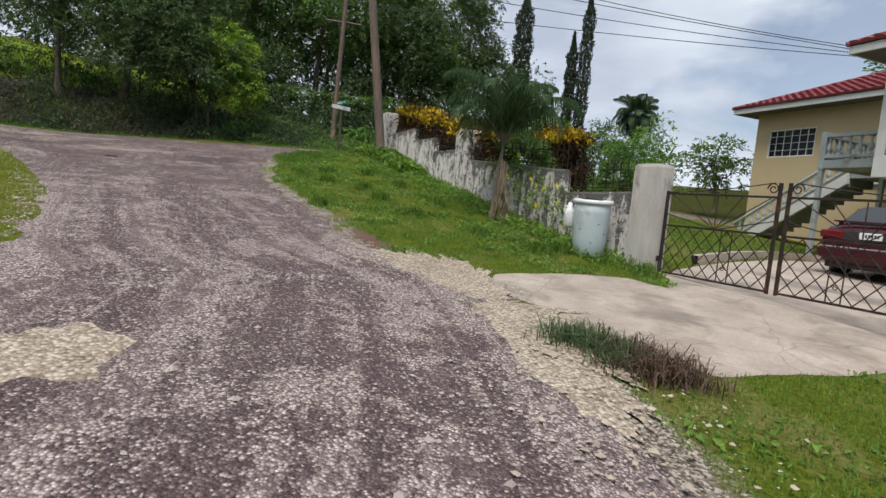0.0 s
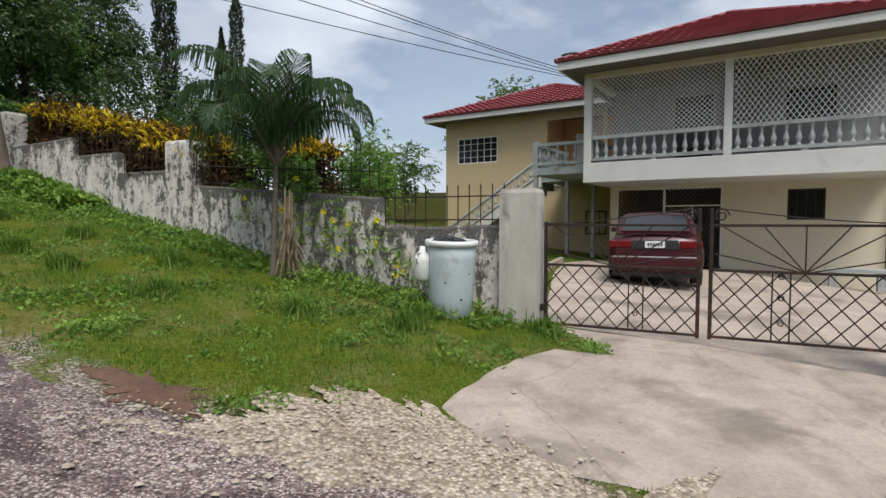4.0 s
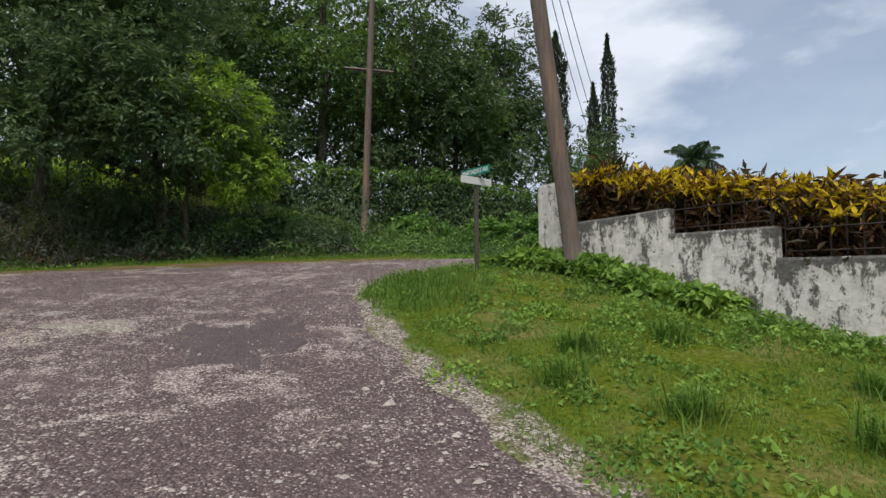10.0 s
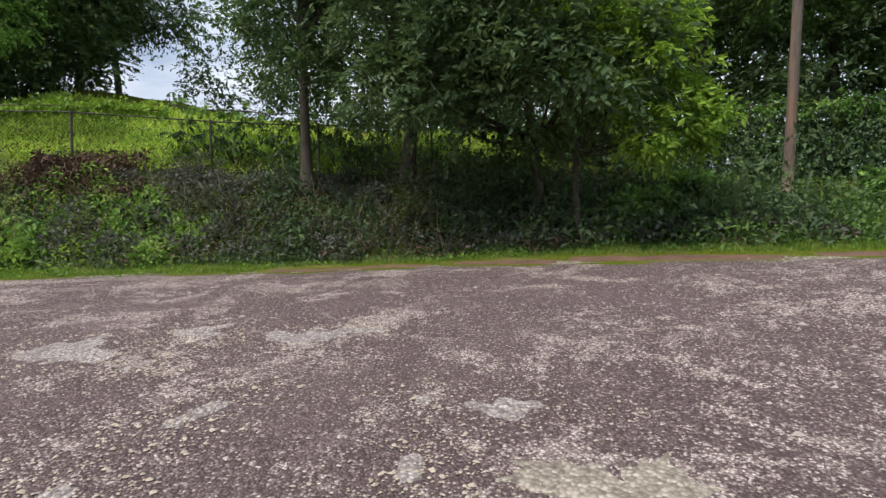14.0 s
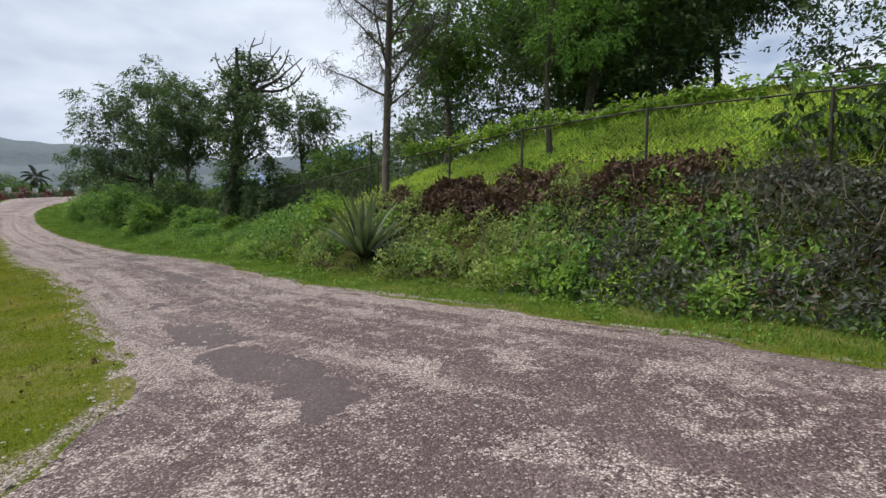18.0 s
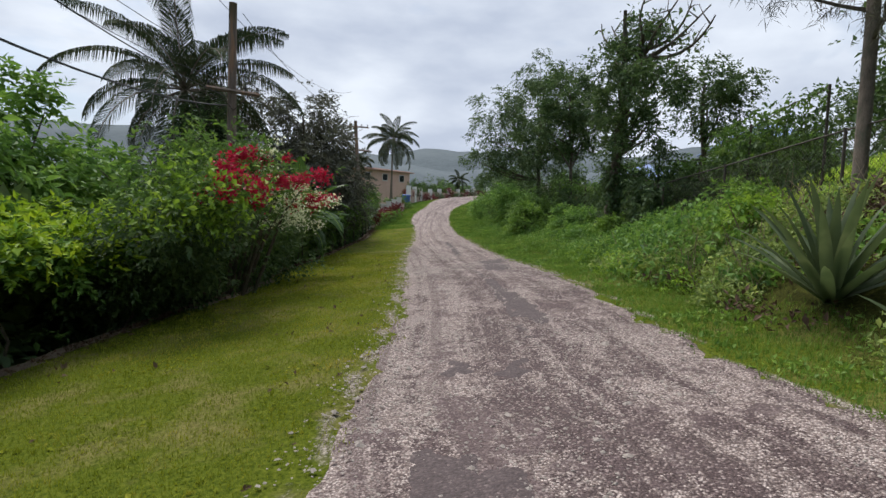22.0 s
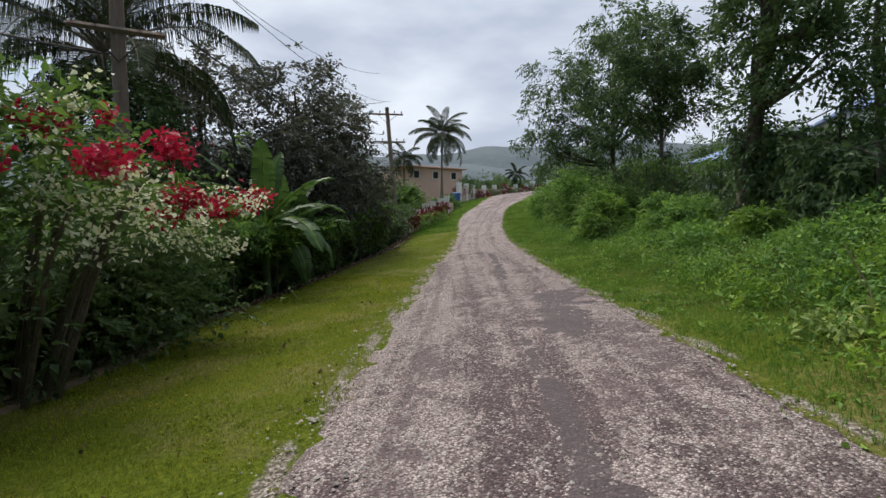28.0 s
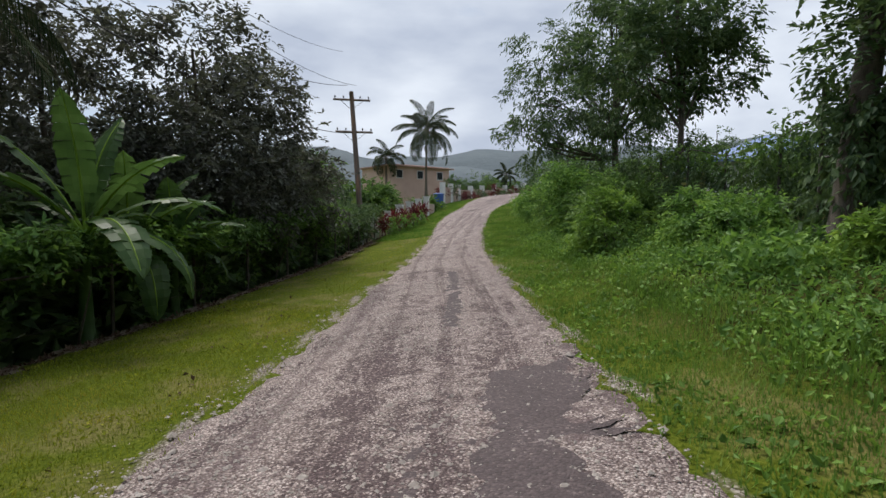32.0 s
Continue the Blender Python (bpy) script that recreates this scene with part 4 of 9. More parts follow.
def gate_leaf(s0, s1, zb, zt, hinge):
    """One leaf of the drive gate: frame, a band of crossed bars, a fan of rays above, scrolls on top."""
    width, height = abs(s1 - s0), zt - zb
    m = Matrix.Translation((*wall_at(s0), zb)) @ Matrix.Rotation(math.atan2(*(ALONG * np.sign(s1 - s0))[::-1]), 4, "Z")
    leaf = thing("metal_gate", m, "closed rusty iron drive gate with crossed bars and sunburst top", "gate", "leaves of the drive gate")
    X, Z = np.array([1.0, 0, 0]), np.array([0, 0, 1.0])
    P = lambda x, z: np.array([x, 0, z])
    for x in (0.03, width - 0.03):
        solid("stile", Soup().box(x - .02, x + .02, -.02, .02, 0, height + (0.16 if x > 1 else 0.02), .004), DARKMETAL, leaf)
    band = height * 0.60
    for z in (0.03, band, height - 0.02):
        solid("rail", Soup().box(.05, width - .05, -.014, .014, z - .014, z + .014, .003), DARKMETAL, leaf)
    k, cell = 8, (width - .10) / 8
    lean = (band - .06) / 3
    for way in (1, -1):
        for i in range(-3, k + 1):
            x0, x1, z0, z1 = .05 + i * cell, .05 + (i + 3) * cell, .045, band - .015
            if way < 0:
                x0, x1 = x1, x0
            lo, hi = .05, width - .05
            p, q = np.array([x0, z0]), np.array([x1, z1])
            t = sorted([(lo - x0) / (x1 - x0), (hi - x0) / (x1 - x0)])
            a, b = max(0, t[0]), min(1, t[1])
            if b - a > 0.05:
                u, v = p + (q - p) * a, p + (q - p) * b
                solid("crossed_bar", bar(Soup(), (u[0], .006 * way, u[1]), (v[0], .006 * way, v[1]), .0075, 5), DARKMETAL, leaf)
    hub = P(width / 2, band)
    for deg in (12, 32, 52, 90, 128, 148, 168):
        dx, dz = math.cos(radians(deg)), math.sin(radians(deg))
        reach = min((height - .035 - band) / max(dz, 1e-3), (width / 2 - .05) / max(abs(dx), 1e-3))
        solid("ray_bar", bar(Soup(), hub, hub + reach * (X * dx + Z * dz), .0075, 5), DARKMETAL, leaf)
    for x in (width * .57, width * .66):
        solid("upright", bar(Soup(), P(x, .04), P(x, band), .008, 5), DARKMETAL, leaf)
    for z in (.22, .48, .70):
        solid("scroll", scroll(Soup(), P(width * .615, z * band / .75), .035, X, Z, 1.5, .006), DARKMETAL, leaf)
    solid("scroll", scroll(Soup(), P(width - .12, height + .085), .075, X, Z, 1.5, .009, -1), DARKMETAL, leaf)
    if hinge:
        t = np.linspace(0, 1, 12)
        solid("top_curve", Soup().tube(np.c_[.04 + t * (width - .14), 0 * t, height + .16 * t ** 1.6], np.full(12, .007), 5), DARKMETAL, leaf)
    solid("hinge", Soup().box(-.035, .02, -.025, .025, .18, .26, .004), DARKMETAL, leaf)
    return leaf


gate_leaf(-.06, -1.80, .70, 1.945, True)
gate_leaf(-3.62, -1.86, .70, 1.945, True)

# ---- the house ----
GZ = 0.74
FLOOR1 = 3.58
house = thing("house", Matrix.Translation((*HOUSE, 0)) @ Matrix.Rotation(math.atan2(HA[1], HA[0]), 4, "Z"), "two-storey cream house with a red tile roof and a grilled balcony", "house")
A0, A1, DEEP = -.05, 6.62, 5.6


def hpart(name, soup, mat, label="", smooth=False, parent=None):
    if isinstance(soup, list):
        return [solid(name, q, mat, parent or house, label, smooth) for q in soup]
    return solid(name, soup, mat, parent or house, label, smooth)


def wall_with_holes(x0, x1, z0, z1, y, thick, holes):
    """A wall in the house's own axes along x with rectangular openings through it, as upright lengths."""
    out = []
    xs = sorted({x0, x1, *[h[0] for h in holes], *[h[1] for h in holes]})
    for a, b in zip(xs[:-1], xs[1:]):
        cuts = sorted((h[2], h[3]) for h in holes if h[0] <= a and h[1] >= b)
        z = z0
        for c, d in cuts:
            if c > z + 1e-4:
                out.append(Soup().box(a, b, y, y + thick, z, c, 0.0005))
            z = d
        if z < z1 - 1e-4:
            out.append(Soup().box(a, b, y, y + thick, z, z1, 0.0005))
    return out


def window(x0, x1, z0, z1, y, cols, rows, grille=False, frame=WHITEMETAL, depth=.12):
    """A window in a wall hole: frame, panes set back, bars."""
    w = hpart("window", Soup().box(x0, x1, y - .02, y + .03, z0, z0 + .05).box(x0, x1, y - .02, y + .03, z1 - .05, z1).box(x0, x0 + .05, y - .02, y + .03, z0 + .05, z1 - .05).box(x1 - .05, x1, y - .02, y + .03, z0 + .05, z1 - .05), frame)
    hpart("pane", Soup().box(x0 + .02, x1 - .02, y + .07, y + .08, z0 + .02, z1 - .02, .001), DARKGLASS, parent=w)
    for i in range(1, cols):
        x = x0 + (x1 - x0) * i / cols
        hpart("glazing_bar", Soup().box(x - .011, x + .011, y - .012, y + .012, z0 + .05, z1 - .05, .003), frame, parent=w)
    for i in range(1, rows):
        z = z0 + (z1 - z0) * i / rows
        hpart("glazing_bar", Soup().box(x0 + .05, x1 - .05, y - .010, y + .010, z - .009, z + .009, .003), frame, parent=w)
    return w


def lattice(x0, x1, z0, z1, y, cell, r, mat, name="grille", flip=False, tall=1.2):
    """Crossed diagonal bars filling an opening, in one mesh of thin bars."""
    s = Soup()
    W, Hh = x1 - x0, z1 - z0
    dz = tall
    k = int((W + Hh / dz) / cell) + 1
    for way in (1, -1):
        for i in range(-1, k + 1):
            c = i * cell
            pts = []
            a0, a1 = max(0, c - Hh / dz), min(W, c)
            if a1 - a0 < 0.02:
                continue
            p = (a0, (c - a0) * dz)
            q = (a1, (c - a1) * dz)
            if way < 0:
                p, q = (W - p[0], p[1]), (W - q[0], q[1])
            s.tube([(x0 + p[0], y + way * r, z0 + p[1]), (x0 + q[0], y + way * r, z0 + q[1])], [r, r], 4, False)
    return hpart(name, s, mat)


def baluster_soup(h):
    return Soup().lathe([(.055, 0), (.055, .05), (.035, .07), (.038, .10), (.062, .17), (.066, .22), (.052, .29), (.030, .38), (.026, .44), (.042, .47), (.028, .50), (.050, .54), (.050, h)], sides=10)


BAL = baluster_soup(.58).mesh("baluster", True)
BAL.materials.append(GREYPAINT)


def balustrade(p, q, zb, step=.245, height=.72):
    """A concrete balustrade from p to q in the house's axes: two rails and turned balusters."""
    p, q = np.array(p, float), np.array(q, float)
    d = q - p
    L = np.linalg.norm(d)
    d /= L
    nrm = np.array([-d[1], d[0]])

    def rail(z0, z1, w):
        c = [p + nrm * w, p - nrm * w, q - nrm * w, q + nrm * w]
        return Soup().prism(c, z0, z1)
    hpart("top_rail", rail(zb + height - .09, zb + height, .075), GREYPAINT)
    hpart("bottom_rail", rail(zb + .06, zb + .14, .07), GREYPAINT)
    k = max(1, int(L / step))
    for i in range(k):
        c = p + d * (L * (i + .5) / k)
        ob = hpart("baluster", BAL, GREYPAINT)
        ob.location = (c[0], c[1], zb + .14 - .08)
        ob.location.z = zb + .13
        ob.scale.z = (height - .22) / .58
    for i in range(1, max(2, int(L / 1.4))):
        c = p + d * (L * i / max(2, int(L / 1.4)))
        hpart("foot_block", Soup().prism([c + nrm * .06 + d * .06, c - nrm * .06 + d * .06, c - nrm * .06 - d * .06, c + nrm * .06 - d * .06], zb, zb + .06), GREYPAINT)


# lower storey, set back under the balcony
hpart("wall", wall_with_holes(A0, 6.66, .2, 3.05, 2.2, .18, [(.16, 3.06, .2, 2.98), (4.6, 5.43, 2.03, 2.84)]), PALECREAM)
hpart("wall", Soup().box(6.48, 6.66, 2.38, DEEP, .2, 3.05), PALECREAM)
hpart("wall", Soup().box(A0, A0 + .18, 2.38, 5.5, .2, 3.05), CREAM)
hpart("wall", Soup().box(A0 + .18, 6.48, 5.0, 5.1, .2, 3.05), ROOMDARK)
window(4.6, 5.43, 2.03, 2.84, 2.24, 4, 1, frame=DARKMETAL)
hpart("grille_frame", Soup().box(.16, 3.06, 2.2, 2.25, 2.93, 2.98).box(.16, .20, 2.2, 2.25, .72, 2.93).box(3.02, 3.06, 2.2, 2.25, .72, 2.93).box(1.50, 1.56, 2.19, 2.25, .72, 2.93).box(1.56, 3.02, 2.2, 2.25, 2.42, 2.46).box(2.28, 2.31, 2.2, 2.25, .72, 2.42), WHITEMETAL)
lattice(.2, 1.5, .74, 2.93, 2.27, .13, .008, DARKMETAL, "door_grille")
lattice(1.56, 2.28, .74, 2.42, 2.27, .13, .008, DARKMETAL, "door_grille")
lattice(2.31, 3.02, .74, 2.42, 2.27, .13, .008, DARKMETAL, "door_grille")
lattice(1.56, 3.02, 2.46, 2.93, 2.27, .13, .008, DARKMETAL, "door_grille")
hpart("lock_box", Soup().box(1.44, 1.58, 2.15, 2.19, 1.95, 2.05), WHITEMETAL)
# balcony
hpart("balcony_slab", Soup().box(-.17, 6.70, -.06, 2.4, 3.05, FLOOR1, .01), WHITE)
hpart("upper_floor", Soup().box(-.05, 6.62, 2.4, DEEP, 3.05, FLOOR1, .01), WHITE)
balustrade((.06, .03), (3.27, .03), FLOOR1)
balustrade((3.45, .03), (6.40, .03), FLOOR1)
balustrade((-.08, .1), (-.08, 2.1), FLOOR1)
for x0, x1 in ((-.17, .04), (3.27, 3.45), (6.40, 6.60)):
    hpart("column", Soup().box(x0, x1, -.05, .13, FLOOR1, 5.86, .012), WHITE)
hpart("beam", Soup().box(-.17, 6.62, -.05, .15, 5.86, 6.0), PALECREAM)
hpart("beam", Soup().box(-.17, .02, .15, 2.4, 5.86, 6.0), PALECREAM)
lattice(.06, 3.25, FLOOR1 + .72, 5.85, .06, .118, .009, WHITEMETAL, tall=1.0)
lattice(3.47, 6.38, FLOOR1 + .72, 5.85, .06, .118, .009, WHITEMETAL, tall=1.5)
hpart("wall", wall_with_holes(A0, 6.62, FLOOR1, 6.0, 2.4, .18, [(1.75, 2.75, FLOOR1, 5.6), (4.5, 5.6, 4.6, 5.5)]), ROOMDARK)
window(4.5, 5.6, 4.6, 5.5, 2.44, 4, 4, frame=DARKMETAL)
hpart("door", Soup().box(1.75, 2.75, 2.44, 2.49, FLOOR1, 5.6), DARKGLASS, "dark grilled balcony door")
hpart("wall", Soup().box(A0, A0 + .18, 2.58, DEEP, FLOOR1, 6.0), CREAM)
hpart("wall", Soup().box(6.44, 6.62, 2.58, DEEP, FLOOR1, 6.0), CREAM)
hpart("wall", Soup().box(A0 + .18, 6.44, DEEP - .2, DEEP, .2, 6.0), CREAM)
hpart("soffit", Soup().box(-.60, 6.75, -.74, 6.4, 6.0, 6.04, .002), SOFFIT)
hpart("fascia", Soup().box(-.66, 6.81, -.80, -.74, 6.0, 6.20), WHITE)
hpart("fascia", Soup().box(-.66, -.60, -.74, 6.4, 6.0, 6.20), WHITE)
hpart("fascia", Soup().box(6.75, 6.81, -.74, 6.4, 6.0, 6.20), WHITE)


def hip_roof(x0, x1, y0, y1, ze, zr, name="roof"):
    """A hipped roof of profiled tiles: a slab with courses of tiles laid on each slope."""
    run = min(x1 - x0, y1 - y0) / 2
    if x1 - x0 > y1 - y0:
        r0, r1 = (x0 + run, (y0 + y1) / 2), (x1 - run, (y0 + y1) / 2)
    else:
        r0, r1 = ((x0 + x1) / 2, y0 + run), ((x0 + x1) / 2, y1 - run)
    c = [(x0, y0), (x1, y0), (x1, y1), (x0, y1)]
    v = [(*p, ze) for p in c] + [(*r0, zr), (*r1, zr)]
    if x1 - x0 > y1 - y0:
        faces = [(0, 1, 5, 4), (1, 2, 5, 5), (2, 3, 4, 5), (3, 0, 4, 4)]
    else:
        faces = [(0, 1, 4, 4), (1, 2, 5, 4), (2, 3, 5, 5), (3, 0, 4, 5)]
    s = Soup()
    for q in faces:
        s.add(np.array(v), [(q[0], q[1], q[2]), (q[0], q[2], q[3])] if q[2] != q[3] else [(q[0], q[1], q[2])])
    roof = hpart(name, s, REDROOF, "red profiled tile roof")
    tiles = Soup()
    tw, th = .30, .36
    for q in faces:
        P = [np.array(v[i], float) for i in q]
        e = P[1] - P[0]
        L = np.linalg.norm(e)
        e /= L
        nrm = np.cross(P[1] - P[0], P[2] - P[0])
        nrm /= np.linalg.norm(nrm)
        up = np.cross(nrm, e)
        Hs = (P[2] - P[0]) @ up
        for r in range(int(Hs / th) + 1):
            h0, h1 = r * th, min((r + 1) * th, Hs)
            if h1 - h0 < .05:
                continue
            left, right = ((P[3] - P[0]) @ e) * h0 / Hs, L - (L - (P[2] - P[0]) @ e) * h0 / Hs
            k = int((right - left) / (tw / 6))
            if k < 2:
                continue
            x = np.linspace(left, right, k + 1)
            wave = .042 * np.abs(np.sin(x / tw * np.pi)) + .012
            left2, right2 = ((P[3] - P[0]) @ e) * h1 / Hs, L - (L - (P[2] - P[0]) @ e) * h1 / Hs
            x2 = np.clip(x, left2, right2)
            a = P[0] + x[:, None] * e + h0 * up + (wave + .055)[:, None] * nrm
            b = P[0] + x2[:, None] * e + h1 * up + wave[:, None] * nrm
            c0 = P[0] + x[:, None] * e + h0 * up + .0 * nrm
            i = np.arange(k)
            tiles.quads(np.concatenate([a, b, c0]), np.concatenate([np.c_[i, i + 1, i + k + 2, i + k + 1], np.c_[i + 2 * k + 2, i + 2 * k + 3, i + 1, i]]))
    t = hpart("tiles", tiles, REDROOF, parent=roof)
    t["kind"] = "stuff"
    for p, q in [(c[0], r0), (c[1], r1 if x1 - x0 > y1 - y0 else r0), (c[2], r1), (c[3], r0 if x1 - x0 > y1 - y0 else r1)]:
        hpart("hip_cap", Soup().tube([(*p, ze + .03), (*q, zr + .05)], [.07, .07], 7), REDROOF, parent=roof)
    hpart("ridge_cap", Soup().tube([(*r0, zr + .05), (*r1, zr + .05)], [.08, .08], 7), REDROOF, parent=roof)


hip_roof(-.70, 6.85, -.85, 6.5, 6.21, 7.85)
# left wing, further back
hpart("wall", wall_with_holes(-8.2, -1.2, .4, 6.24, 5.5, .18, [(-7.61, -5.67, 4.46, 5.56), (-3.49, -1.3, FLOOR1, 5.97)]), CREAM)
hpart("wall", Soup().box(-8.2, -8.02, 5.68, 12, .4, 6.24), CREAM)
hpart("wall", Soup().box(-8.02, -1.2, 11.82, 12, .4, 6.24), CREAM)
hpart("porch_wall", Soup().box(-3.49, 0, 7.2, 7.3, FLOOR1, 6.2).box(-3.6, -3.49, 5.68, 7.2, FLOOR1, 6.2), ORANGE, "orange-brown porch wall")
hpart("porch_floor", Soup().box(-3.49, -.05, 5.4, 7.2, FLOOR1 - .2, FLOOR1), WHITE)
hpart("door", Soup().box(-2.9, -2.05, 7.15, 7.2, FLOOR1, 5.6), WHITE, "white porch door")
window(-7.61, -5.67, 4.46, 5.56, 5.54, 6, 4)
window(-1.9, -1.1, 1.5, 2.4, 5.46, 3, 2, frame=DARKMETAL)
window(-.95, -.25, 1.5, 2.4, 5.46, 3, 2, frame=DARKMETAL)
hpart("wall", Soup().box(-1.2, -.05, 5.5, 5.68, .4, 3.3), CREAM)
hpart("soffit", Soup().box(-8.8, -.67, 4.85, 12.7, 6.24, 6.28, .002), SOFFIT)
hpart("fascia", Soup().box(-8.86, -.67, 4.78, 4.84, 6.24, 6.44), WHITE)
hpart("fascia", Soup().box(-8.86, -8.80, 4.84, 12.7, 6.24, 6.44), WHITE)
hip_roof(-8.9, -.3, 4.72, 12.8, 6.45, 8.1)
# outside stair and landing
hpart("landing", Soup().box(-1.85, -.17, .45, 5.45, FLOOR1 - .22, FLOOR1, .01).box(-2.75, -1.85, 3.2, 5.45, FLOOR1 - .22, FLOOR1, .01), GREYPAINT)
balustrade((-1.80, .5), (-.2, .5), FLOOR1)
balustrade((-1.80, .6), (-1.80, 3.1), FLOOR1)
balustrade((-2.70, 3.2), (-1.85, 3.2), FLOOR1)
for x, y in ((-1.80, .5), (-1.80, 3.2), (-.9, 3.2)):
    hpart("post", Soup().box(x - .06, x + .06, y - .06, y + .06, GZ - .2, FLOOR1 - .22), GREYPAINT)
hpart("newel", Soup().box(-1.88, -1.72, .42, .58, FLOOR1 - .25, FLOOR1 + .78), GREYPAINT)
for i in range(15):
    x, z = -2.75 - .27 * i, FLOOR1 - .175 * (i + 1)
    hpart("step", Soup().box(x - .27, x, 3.25, 4.4, z - .30, z, .006), GREYPAINT)
st = Soup()
for y in (3.15,):
    p, q = np.array((-2.75, y, FLOOR1 + .62)), np.array((-6.7, y, FLOOR1 + .62 - 2.56))
    for dz, r in ((0, .06), (-.55, .055)):
        st.tube([p + (0, 0, dz), q + (0, 0, dz)], [r, r], 6)
hpart("stair_rail", st, GREYPAINT)
sl = np.array([(-2.75, FLOOR1 - .05), (-6.75, FLOOR1 - .05 - 2.59), (-6.75, FLOOR1 - .40 - 2.59), (-2.75, FLOOR1 - .40)])
hpart("stringer", Soup().quads([(a, y, b) for y in (3.10, 3.24) for a, b in sl], [(0, 1, 2, 3), (7, 6, 5, 4), (0, 4, 5, 1), (1, 5, 6, 2), (2, 6, 7, 3), (3, 7, 4, 0)]), WHITE)
for i in range(16):
    ob = hpart("baluster", BAL, GREYPAINT)
    x = -2.9 - .235 * i
    ob.location, ob.scale.z = (x, 3.15, FLOOR1 + .10 - .648 * (-2.75 - x)), .85
hpart("gutter_pipe", Soup().tube([(6.75, 2.1, 6.2), (6.75, 2.1, .8)], [.035, .035], 8), WHITEMETAL)

# low bench by the house
bench = thing("garden_bench", Matrix.Translation(house_at(6.0, .8, gz(*house_at(6.0, .8)[:2]) + .03)) @ Matrix.Rotation(math.atan2(HA[1], HA[0]), 4, "Z"), "low grey concrete bench on the driveway", "bench")
solid("seat", Soup().box(-.6, .6, -.2, .2, .42, .50), GREYPAINT, bench)
for x in (-.45, .45):
    solid("leg", Soup().box(x - .07, x + .07, -.16, .16, 0, .42), GREYPAINT, bench)


